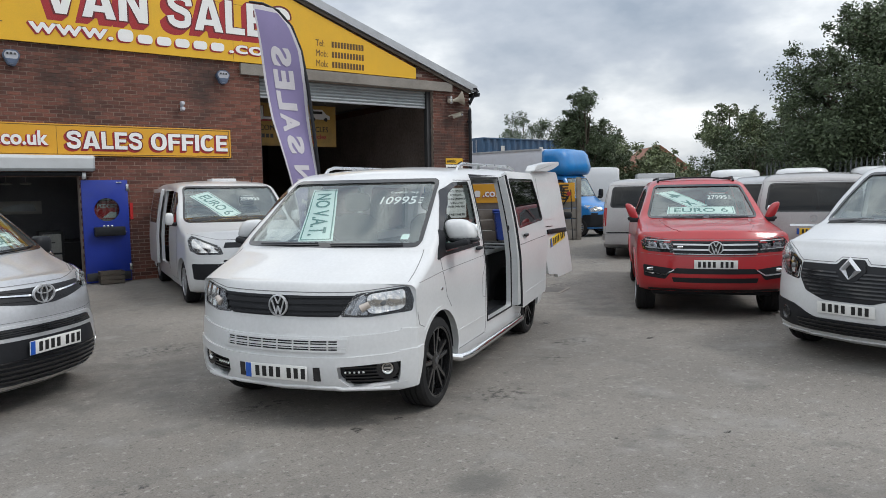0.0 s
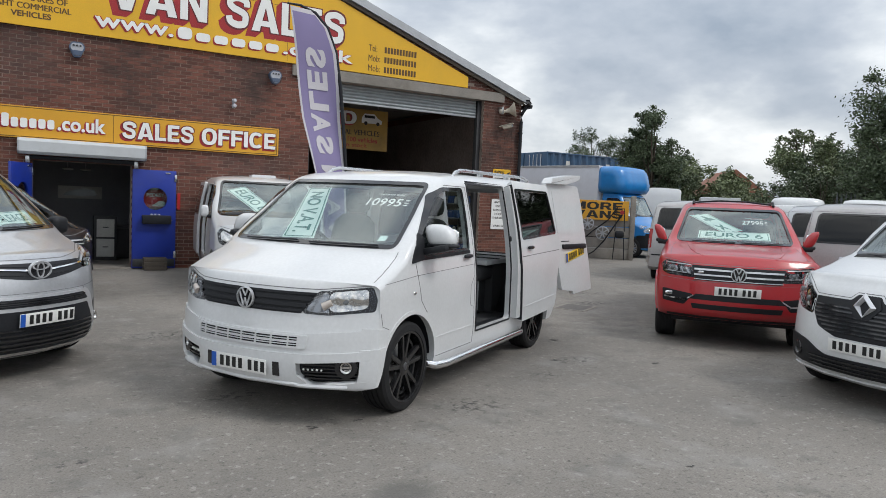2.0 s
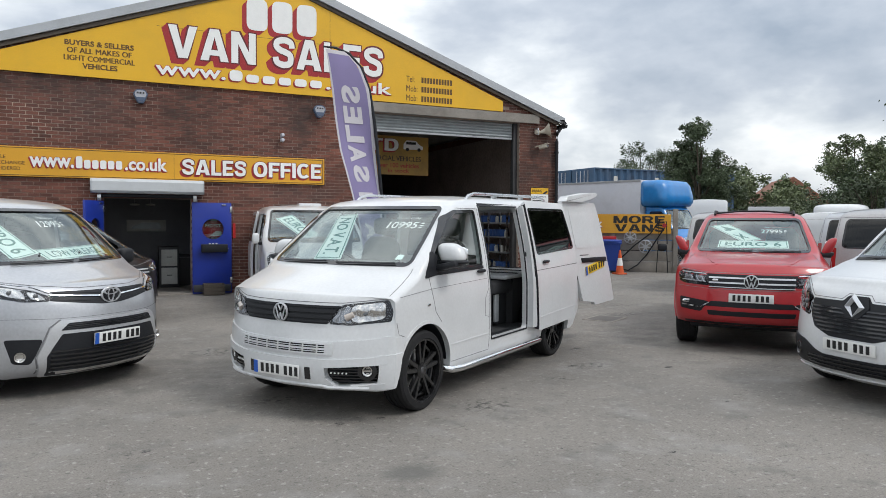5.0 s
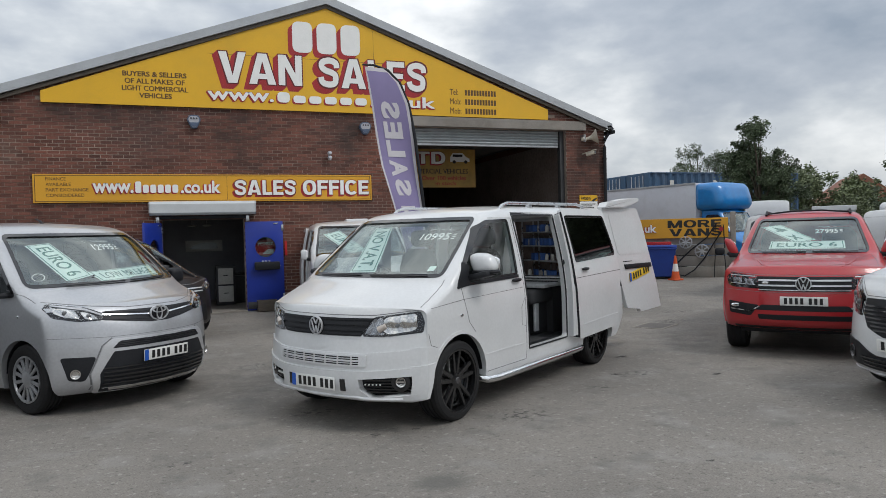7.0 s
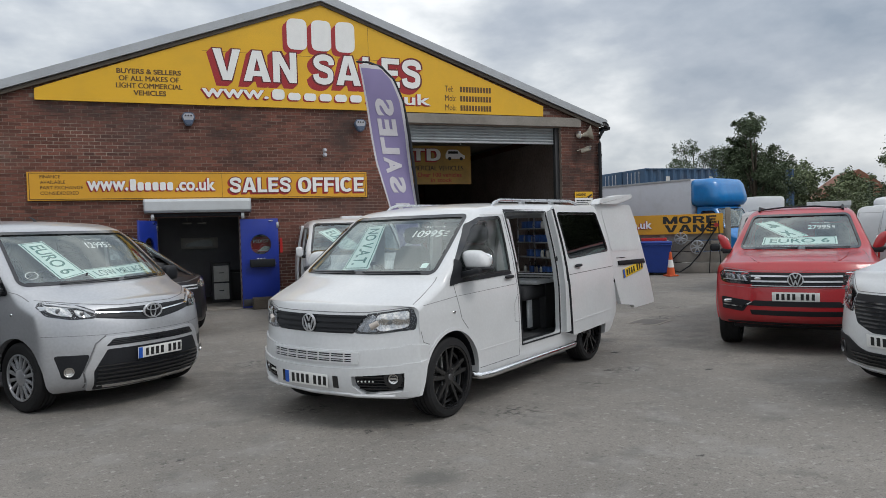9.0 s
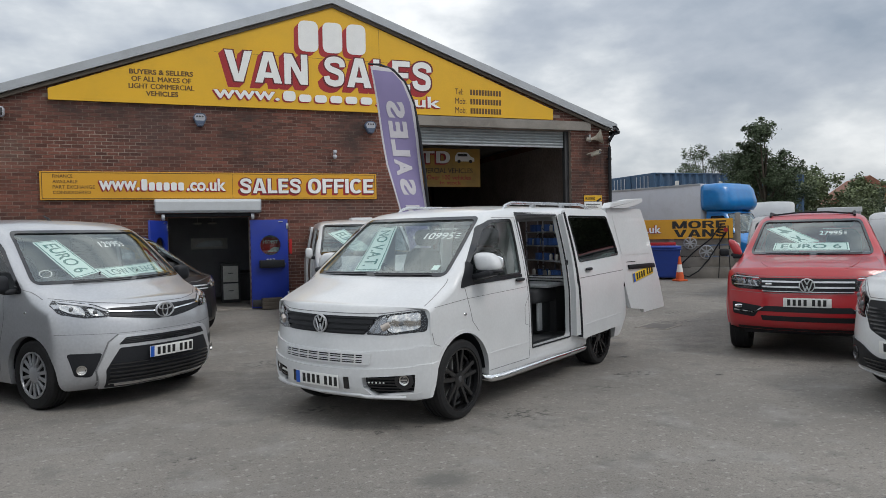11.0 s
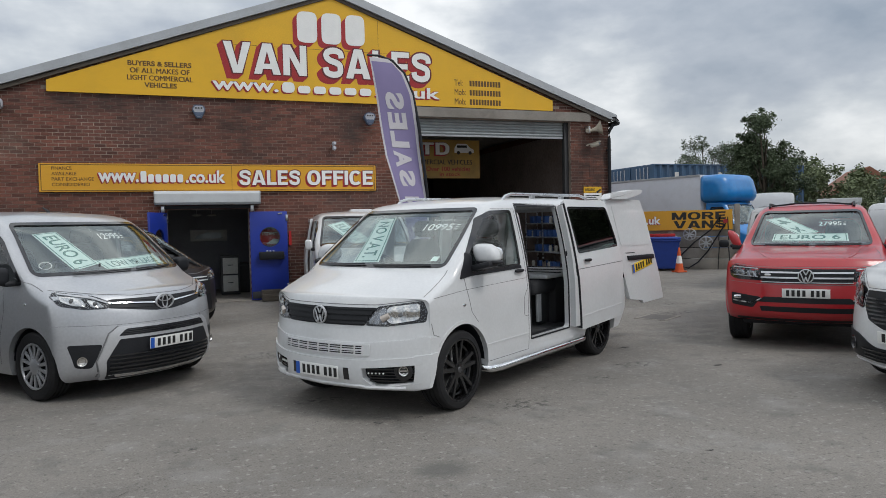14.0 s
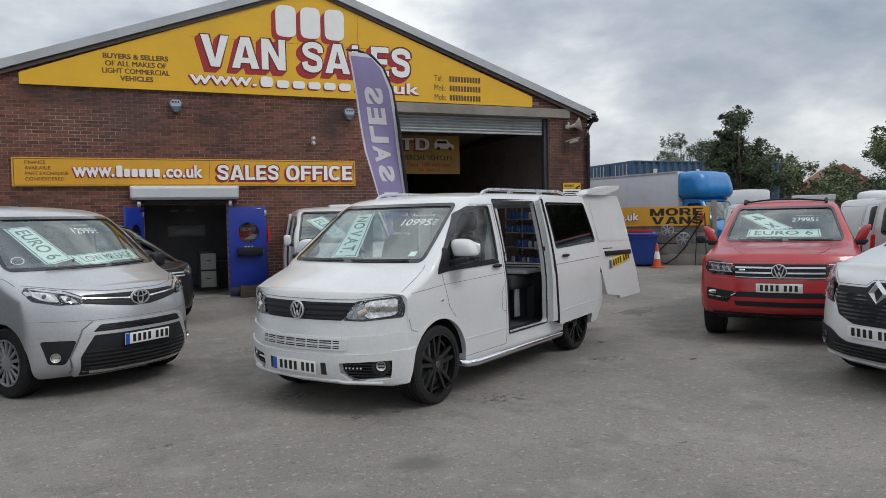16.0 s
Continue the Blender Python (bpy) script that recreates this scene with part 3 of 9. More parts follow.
def ground_material():
    m = mat("worn_concrete_yard", (0.197, 0.181, 0.162), rough=0.88, var=0.26, scale=0.55, fine=70, bump=0.006, dirt=(0.112, 0.103, 0.093), dirt_amt=0.7, dirt_scale=0.4)
    n, l = m.node_tree.nodes, m.node_tree.links
    b = n["Principled BSDF"]
    tc = n.new("ShaderNodeTexCoord")
    old = b.inputs["Base Color"].links[0].from_socket
    # small dark specks of grit and oil, and pale worn patches
    for scale, lo, hi, col, amt in ((7.0, 0.62, 0.74, (0.055, 0.05, 0.048), 0.6), (17.0, 0.57, 0.66, (0.36, 0.345, 0.32), 0.55), (21.0, 0.57, 0.66, (0.07, 0.067, 0.062), 0.6), (60.0, 0.55, 0.66, (0.06, 0.057, 0.052), 0.5), (1.6, 0.53, 0.68, (0.27, 0.262, 0.247), 0.5), (2.7, 0.55, 0.66, (0.115, 0.11, 0.102), 0.5)):
        t = n.new("ShaderNodeTexNoise")
        t.inputs["Scale"].default_value, t.inputs["Detail"].default_value, t.inputs["Roughness"].default_value = scale, 6, 0.62
        l.new(tc.outputs["Object"], t.inputs["Vector"])
        r = n.new("ShaderNodeMapRange")
        r.inputs["From Min"].default_value, r.inputs["From Max"].default_value, r.inputs["To Max"].default_value = lo, hi, amt
        l.new(t.outputs["Fac"], r.inputs["Value"])
        x = n.new("ShaderNodeMix")
        x.data_type = "RGBA"
        l.new(r.outputs["Result"], x.inputs["Factor"])
        l.new(old, x.inputs["A"])
        x.inputs["B"].default_value = (*col, 1)
        old = x.outputs["Result"]
    l.new(old, b.inputs["Base Color"])
    # oil drips, a round damp patch and broad blotchy darker areas about the vehicles
    wall_stain(m, (0.035, 0.034, 0.033), 0.9, ((4.44, 6.02, 0.30, 0.16), (3.72, 5.62, 0.16, 0.10), (0.75, 5.95, 0.30, 0.14), (2.45, 5.0, 0.34, 0.22), (7.6, 9.5, 0.5, 0.3), (11.1, 11.8, 0.8, 0.35), (9.4, 13.2, 1.2, 0.5), (8.6, 10.6, 0.5, 0.25), (0.6, 8.6, 0.5, 0.3), (-0.45, 4.85, 0.16, 0.06)), True, 14.0, 0.50, 0.60)
    wall_stain(m, (0.10, 0.096, 0.088), 0.8, ((1.21, 3.70, 0.24, 0.18),), True, 6.0, 0.25, 0.45)
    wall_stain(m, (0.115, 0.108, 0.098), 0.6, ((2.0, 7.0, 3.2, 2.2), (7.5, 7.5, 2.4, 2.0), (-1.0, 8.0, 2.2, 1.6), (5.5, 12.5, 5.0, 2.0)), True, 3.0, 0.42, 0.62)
    return m


def build_ground():
    b = bmesh.new()
    xs = [-900, -200, -60] + [-20 + i for i in range(61)] + [60, 200, 900]
    ys = [-900, -200, -40] + [-12 + i for i in range(51)] + [60, 200, 900]
    g = []
    for y in ys:
        row = []
        for x in xs:
            row.append(b.verts.new((x, y, 0.0)))
        g.append(row)
    for r0, r1 in zip(g, g[1:]):
        for i in range(len(xs) - 1):
            b.faces.new((r0[i], r0[i + 1], r1[i + 1], r1[i]))
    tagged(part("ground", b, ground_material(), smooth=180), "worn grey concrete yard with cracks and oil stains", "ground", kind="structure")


def roof_z(x):
    return RIDGE_Z - (RIDGE_Z - EAVE_Z) * abs(x - RIDGE_X) / (RIGHT_X - RIDGE_X)


DOOR_X0, DOOR_X1, DOOR_TOP = -0.88, 0.87, 2.12       # office doorway
GATE_X0, GATE_X1, GATE_TOP = 4.60, 9.33, 4.35        # workshop opening


def build_building():
    # backing wall with its two openings, laid out as solid blocks butted end to end
    t = 0.30
    b = bmesh.new()
    for x0, x1, z0, z1 in ((LEFT_X, DOOR_X0, 0, EAVE_Z - 0.3), (DOOR_X0, DOOR_X1, DOOR_TOP, EAVE_Z - 0.3), (DOOR_X1, GATE_X0, 0, EAVE_Z - 0.3), (GATE_X1, RIGHT_X, 0, EAVE_Z - 0.3)):
        box_bm(x1 - x0, t, z1 - z0, c=((x0 + x1) / 2, FY + 0.02 + t / 2, (z0 + z1) / 2), bm=b)
    prism_bm([(GATE_X0, GATE_TOP), (GATE_X1, GATE_TOP), (GATE_X1, EAVE_Z - 0.3), (GATE_X0, EAVE_Z - 0.3)], "y", FY + 0.02, FY + 0.02 + t, bm=b) if GATE_TOP < EAVE_Z - 0.31 else None
    prism_bm([(LEFT_X, EAVE_Z - 0.3), (GATE_X0, EAVE_Z - 0.3), (GATE_X0, GATE_TOP), (GATE_X1, GATE_TOP), (GATE_X1, EAVE_Z - 0.3), (RIGHT_X, EAVE_Z - 0.3), (RIGHT_X, EAVE_Z - 0.05), (RIDGE_X, RIDGE_Z - 0.05), (LEFT_X, EAVE_Z - 0.05)], "y", FY + 0.02, FY + 0.02 + t, bm=b)
    wall = tagged(part("wall_front", b, M_MORTAR, smooth=None), "red-brown brick gable wall with sooty patches", "wall", kind="structure")
    # side and back walls
    for name, c, s in (("wall_right", (RIGHT_X - 0.15, FY + 0.32 + DEEP / 2, (EAVE_Z - 0.05) / 2), (0.3, DEEP, EAVE_Z - 0.05)), ("wall_left", (LEFT_X + 0.15, FY + 0.32 + DEEP / 2, (EAVE_Z - 0.05) / 2), (0.3, DEEP, EAVE_Z - 0.05)),
                       ("wall_back", ((LEFT_X + RIGHT_X) / 2, FY + 0.47 + DEEP, 3.5), (RIGHT_X - LEFT_X, 0.3, 7.0))):
        tagged(part(name, box_bm(*s, c=c), M_BRICK, smooth=None), "dark red brick side wall", "wall", kind="structure")
    # roof: two pitched slabs, with barge boards along the gable
    for sgn, name in ((-1, "roof_left"), (1, "roof_right")):
        ex = RIGHT_X + 0.18 if sgn > 0 else LEFT_X - 0.18
        ez = roof_z(RIGHT_X + 0.18)
        b = prism_bm([(RIDGE_X, RIDGE_Z - 0.05), (ex, ez - 0.05), (ex, ez + 0.02), (RIDGE_X, RIDGE_Z + 0.02)], "y", FY - 0.06, FY + DEEP + 0.8)
        tagged(part(name, b, M_ROOF, smooth=None), "grey corrugated sheet roof slope", "roof", kind="structure")
        b = prism_bm([(RIDGE_X, RIDGE_Z - 0.13), (ex, ez - 0.13), (ex, ez + 0.06), (RIDGE_X, RIDGE_Z + 0.06)], "y", FY - 0.14, FY - 0.064)
        tagged(part("trim", b, M_ROOF, smooth=None), "grey metal barge board along the gable", "trim", kind="structure")
        b = prism_bm([(RIDGE_X, RIDGE_Z - 0.22), (ex - sgn * 0.3, ez - 0.12), (ex - sgn * 0.06, ez - 0.135), (RIDGE_X, RIDGE_Z - 0.135)], "y", FY - 0.09, FY - 0.03)
        tagged(part("trim", b, M_WOOD, smooth=None), "dark weathered soffit board under the barge board", "trim", kind="structure")
    # floors and inner walls
    tagged(part("floor", box_bm(RIGHT_X - LEFT_X - 0.62, DEEP - 0.1, 0.1, c=((LEFT_X + RIGHT_X) / 2, FY + 0.35 + DEEP / 2, -0.035)), M_CONC, smooth=None), "oil-stained concrete workshop floor", "floor", kind="structure")
    tagged(part("ceiling", box_bm(RIGHT_X - LEFT_X - 0.62, DEEP - 0.1, 0.06, c=((LEFT_X + RIGHT_X) / 2, FY + 0.4 + DEEP / 2, EAVE_Z + 0.05)), M_DARKIN, smooth=None), "dark workshop ceiling", "ceiling", kind="structure")
    tagged(part("wall_inner", box_bm(0.2, 6.0, 4.4, c=(3.9, FY + 3.4, 2.2)), M_BRICK, smooth=None), "brick wall between office and workshop", "wall", kind="structure")
    tagged(part("wall_office_back", box_bm(8.0, 0.15, 4.4, c=(-0.3, FY + 3.6, 2.2)), M_OFFICEWALL, smooth=None), "dim back wall of the sales office", "wall", kind="structure")
    tagged(part("wall_lining", box_bm(0.06, DEEP - 1.0, 4.3, c=(RIGHT_X - 0.34, FY + 0.4 + DEEP / 2, 2.15)), M_INNERBRICK, smooth=None), "dim dusty brick on the workshop's side wall", "wall", kind="structure")
    # lintel over the workshop opening
    tagged(part("lintel", box_bm(5.75, 0.12, 0.24, 0.006, c=(7.04, FY - 0.012, 4.475)), M_CONC, wall, smooth=None), kind="")
    return wall


build_ground()
WALL = build_building()

# ---- vehicles ----
def superbox_bm(sx, sy, sz, p=4.0, n=10, c=(0, 0, 0), bm=None, rot=None):
    """A soft-cornered lump (a superellipsoid) of that size."""
    b = bmesh.new()
    bmesh.ops.create_uvsphere(b, u_segments=2 * n, v_segments=n, radius=1)
    for v in b.verts:
        k = (abs(v.co.x) ** p + abs(v.co.y) ** p + abs(v.co.z) ** p) ** (-1 / p)
        v.co = Vector((v.co.x * k * sx / 2, v.co.y * k * sy / 2, v.co.z * k * sz / 2))
    if rot is not None:
        b.transform(rot.to_4x4())
    b.transform(Matrix.Translation(c))
    return merge(bm, b)


def make_wheel(root, x, y, r, width, style, face=1):
    """A wheel whose outer face looks to +y (face 1) or -y."""
    h = width / 2
    wheel = part("wheel", lathe_bm([(r * 0.60, -h * 0.8), (r * 0.645, -h * 0.9), (r * 0.645, h * 0.5), (r * 0.60, h * 0.45)], 40, "y"), M_BLACK_ALLOY if style == "black" else M_STEEL, root)
    wheel.matrix_basis = pose(x, y, r, 0, 0, 0 if face > 0 else 180)
    rr = r * (0.79 if style == "black" else 0.66)
    prof = [(rr, -h * 0.86), (r * 0.8, -h), (r * 0.93, -h * 0.94), (r * 0.985, -h * 0.8), (r, -h * 0.55)]
    for g in (-0.38, 0.0, 0.38):
        prof += [(r, h * (g - 0.06)), (r - 0.008, h * (g - 0.05)), (r - 0.008, h * (g + 0.05)), (r, h * (g + 0.06))]
    prof += [(r, h * 0.55), (r * 0.985, h * 0.8), (r * 0.93, h * 0.94), (r * 0.8, h), (rr, h * 0.86), (rr, -h * 0.86)]
    part("tyre", lathe_bm(prof, 56, "y"), M_RUBBER, wheel, "black rubber tyre")
    b = None
    if style == "black":
        rim = lathe_bm([(rr * 1.0, h * 0.84), (rr * 1.0, h * 0.96), (rr * 0.94, h * 0.92), (rr * 0.92, h * 0.4), (rr * 0.95, h * 0.3)], 48, "y")
        for k in range(5):
            for da in (-13, 13):
                a = radians(k * 72 + da)
                m = Matrix.Rotation(-a, 4, "Y")
                s = bmesh.new()
                bmesh.ops.create_cube(s, size=1)
                for v in s.verts:
                    out = v.co.z > 0
                    wdt = 0.036 if out else 0.042
                    v.co = Vector((v.co.x * wdt + (0.008 if out else 0.0) * (1 if da > 0 else -1), (h * 0.72 if v.co.y > 0 else h * 0.35) + (0.012 if out else 0), rr * 0.96 if out else rr * 0.16))
                bmesh.ops.bevel(s, geom=list(s.edges), offset=0.006, segments=2, affect="EDGES")
                s.transform(m)
                merge(rim, s)
        lathe_bm([(0, h * 0.8), (0.03, h * 0.8), (0.07, h * 0.74), (0.075, h * 0.3), (0, h * 0.3)], 24, "y", bm=rim)
        part("rim", rim, M_BLACK_ALLOY, wheel, "black multi-spoke alloy rim")
        part("hub_cap", lathe_bm([(0, h * 0.85), (0.024, h * 0.85), (0.03, h * 0.81), (0.03, h * 0.78)], 20, "y"), M_DARKHUB, wheel)
        part("brake_disc", lathe_bm([(0, h * 0.1), (rr * 0.78, h * 0.1), (rr * 0.78, 0), (0, 0)], 36, "y"), M_STEEL, wheel)
    else:
        rim = lathe_bm([(rr * 1.0, h * 0.80), (rr * 1.02, h * 0.95), (rr * 0.95, h * 0.96), (rr * 0.93, h * 0.8)], 48, "y")
        ns = 14 if style == "cap" else 10
        for k in range(ns):
            m = Matrix.Rotation(-2 * math.pi * k / ns, 4, "Y")
            s = bmesh.new()
            bmesh.ops.create_cube(s, size=1)
            for v in s.verts:
                out = v.co.z > 0
                v.co = Vector((v.co.x * (0.038 if out else 0.030), (h * 0.9 if v.co.y > 0 else h * 0.7), rr * 0.95 if out else rr * 0.30))
            bmesh.ops.bevel(s, geom=list(s.edges), offset=0.006, segments=2, affect="EDGES")
            s.transform(m)
            merge(rim, s)
        lathe_bm([(0, h * 1.02), (rr * 0.2, h * 1.0), (rr * 0.34, h * 0.9), (rr * 0.36, h * 0.7), (0, h * 0.7)], 28, "y", bm=rim)
        part("rim", rim, M_ALLOY, wheel, "silver slotted wheel trim")
        part("backing", lathe_bm([(0, h * 0.6), (rr * 0.96, h * 0.6), (rr * 0.96, h * 0.5)], 36, "y"), M_BLACK_PL, wheel)
    return wheel


def number_plate(parent, sh, y0, z, view="front", yellow=False, off=0.012, blue=True, m=None, at=None, seven=(4, 3)):
    """A registration plate; its writing is plain bars."""
    w, h = 0.52, 0.111
    p = part("number_plate", box_bm(w, 0.006, h, 0.004, c=(0, 0, 0)), M_PLATE_Y if yellow else M_PLATE_W, parent, "yellow registration plate" if yellow else "white registration plate")
    p.matrix_basis = at
    x = -0.175 if blue else -0.215
    if blue:
        part("band", box_bm(0.045, 0.004, h * 0.96, c=(-0.234, -0.0035, 0)), M_PLATE_B, p)
    for k in range(seven[0] + seven[1]):
        if k == seven[0]:
            x += 0.032
        part("bar", box_bm(0.034, 0.003, 0.076, c=(x + 0.018, -0.0042, 0)), M_INK, p)
        x += 0.059
    return p


def plate_pose(sh, y, z, view, off=0.014, tilt=0.0):
    """Where a plate sits on the skin: its face looks out of the front or the rear (local -y outwards)."""
    p = sh.on(y, z, view, off)
    return pose(p.x, p.y, p.z, tilt, 0, 90 if view == "front" else -90)


def windows(sh, root, list_, glass_ob_name="window"):
    """Panes with black seals. Each: outline, view, material, name."""
    for o, view, material, name in list_:
        w = part(name, sh.panel(o, view, -0.006, 0, 0.06), material, root, smooth=60)
        w.visible_shadow = False
        part("seal", sh.ribbon(o, view, 0.03, 0.006, closed=True), M_BLACK_GL, w)


def seats(root, xs, ys, z=0.72, mat_=None):
    for x in xs:
        for y in ys:
            s = part("seat", superbox_bm(0.50, 0.48, 0.20, c=(x, y, z)), mat_ or M_SEAT, root)
            part("backrest", superbox_bm(0.16, 0.46, 0.64, c=(x - 0.29, y, z + 0.40)), mat_ or M_SEAT, s)
            part("headrest", superbox_bm(0.11, 0.26, 0.18, c=(x - 0.31, y, z + 0.84)), mat_ or M_SEAT, s)


def mirror(root, x, y, z, material, sx=0.20, sy=0.22, sz=0.20, side=1):
    """A door mirror on its arm."""
    mm = part("mirror", superbox_bm(sx, sy, sz, 4.2, c=(x, y + side * 0.02, z)), material, root, "door mirror in the body colour")
    part("arm", box_bm(sx * 0.7, 0.22, sz * 0.30, 0.03, c=(x + 0.02, y - side * 0.12, z - sz * 0.42)), M_BLACK_PL, mm, "black plastic mirror arm")
    part("mirror_glass", superbox_bm(0.02, sy * 0.86, sz * 0.82, 4, c=(x - sx * 0.5, y + side * 0.02, z)), M_CHROME, mm)
    return mm


def ring_badge(root, p, r, kind, view=90):
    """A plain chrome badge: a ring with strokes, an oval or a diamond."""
    m = pose(p.x, p.y, p.z, 90, 0, view)
    if kind == "round":
        b = lathe_bm([(r, -0.006), (r, 0.010), (r * 0.88, 0.012), (r * 0.86, -0.004)], 40)
        strokes = []
        for s in (-1, 1):
            for x0, y0, x1, y1 in ((0.0, 0.16, 0.34, 0.80), (0.0, -0.05, 0.22, -0.78), (0.22, -0.78, 0.66, 0.52)):
                a, c = Vector((s * x0 * r, y0 * r, 0.006)), Vector((s * x1 * r, y1 * r, 0.006))
                strokes.append(tube_bm([a, c], r * 0.085, 6))
        o = part("badge", b, M_SATIN, root, "round chrome badge", m=m)
        for q in strokes:
            part("stroke", q, M_SATIN, o)
        part("backing", lathe_bm([(0, 0.0), (r * 0.87, 0.0), (r * 0.87, -0.02), (0, -0.02)], 32), M_BLACK_GL, o)
    elif kind == "oval":
        b = lathe_bm([(r, -0.006), (r, 0.010), (r * 0.88, 0.012), (r * 0.86, -0.004)], 40, m=Matrix.Diagonal((1.25, 0.88, 1, 1)))
        o = part("badge", b, M_SATIN, root, "oval chrome badge", m=m)
        for mm in (Matrix.Diagonal((0.95, 1.95, 1, 1)), Matrix.Translation((0, r * 0.34, 0)) @ Matrix.Diagonal((2.2, 0.85, 1, 1))):
            part("inner_oval", lathe_bm([(r * 0.42, 0.0), (r * 0.42, 0.012), (r * 0.33, 0.012), (r * 0.33, 0.0)], 28, m=mm), M_SATIN, o)
        part("backing", lathe_bm([(0, 0.0), (r * 0.87, 0.0), (r * 0.87, -0.02), (0, -0.02)], 32, m=Matrix.Diagonal((1.25, 0.88, 1, 1))), M_BLACK_GL, o)
    else:
        b = bmesh.new()
        w = r * 0.80
        o_, i_ = [(0, r), (w, 0), (0, -r), (-w, 0)], [(0, r * 0.42), (w * 0.42, 0), (0, -r * 0.42), (-w * 0.42, 0)]
        vo = [b.verts.new((x, y, -0.01)) for x, y in o_]
        vm = [b.verts.new(((x + u) / 2, (y + v) / 2, 0.022)) for (x, y), (u, v) in zip(o_, i_)]
        vi = [b.verts.new((x, y, -0.01)) for x, y in i_]
        for k in range(4):
            j = (k + 1) % 4
            b.faces.new((vo[k], vo[j], vm[j], vm[k]))
            b.faces.new((vm[k], vm[j], vi[j], vi[k]))
        bmesh.ops.recalc_face_normals(b, faces=list(b.faces))
        o = part("badge", b, M_SATIN, root, "chrome diamond badge", smooth=10, m=m)


def headlight(sh, root, outline, view="front", bowls=(), dark=False):
    """A lamp: dark housing, bright bowls and a clear lens that follows the skin."""
    h = part("headlight", sh.panel(outline, view, 0.001, 0.02, 0.04), M_BLACK_GL if dark else M_CHROME_SOFT, root, "clear headlight")
    for a, b_, r in bowls:
        p = sh.on(a, b_, view, 0.002)
        q = sh.on(a, b_, view, 0.05)
        d = (q - p).normalized()
        rot = d.to_track_quat("Z", "Y").to_matrix().to_4x4()
        m = Matrix.Translation(p) @ rot
        part("reflector", lathe_bm([(0, -0.006), (r * 0.35, -0.004), (r * 0.5, 0.002), (r * 0.86, 0.010), (r, 0.012), (r, 0.0)], 24, m=m), M_BOWL if dark else M_REFLECTOR, h)
        part("bulb", lathe_bm([(0, 0.012), (r * 0.18, 0.010), (r * 0.3, 0.002), (r * 0.3, -0.004)], 16, m=m), M_LENSDARK, h)
    lens = part("lens", sh.panel(outline, view, 0.014, 0.012, 0.04), M_LENS, h, smooth=60)
    lens.visible_shadow = False
    return h


def ribbed(sh, outline, wave, view="front"):
    """A thin plate on the skin whose face waves in and out."""
    b = sh.panel(outline, view, 0.002, 0, 0.011)
    for v in b.verts:
        v.co.x += wave(v.co.y, v.co.z)
    return b


M_BRIGHT = mat("bright_lamp_chrome", (0.62, 0.61, 0.59), rough=0.14, metal=1.0, var=0.1, scale=20, fine=80)
M_AMBERGLASS = mat("pale_amber_bulb", (0.42, 0.37, 0.33), rough=0.15, var=0.1, coat=0.6)
M_DARKHUB = mat("grey_hub_cap", (0.10, 0.10, 0.105), rough=0.3, metal=0.6)
M_LENSDARK = mat("projector_lens", (0.10, 0.105, 0.11), rough=0.08, var=0.1, coat=0.8)
M_BOWL = mat("shaded_reflector", (0.22, 0.225, 0.24), rough=0.25, metal=1.0, var=0.2, bump=0.003)
M_CHROME_SOFT = mat("lamp_housing", (0.30, 0.31, 0.33), rough=0.22, metal=0.9, var=0.1)


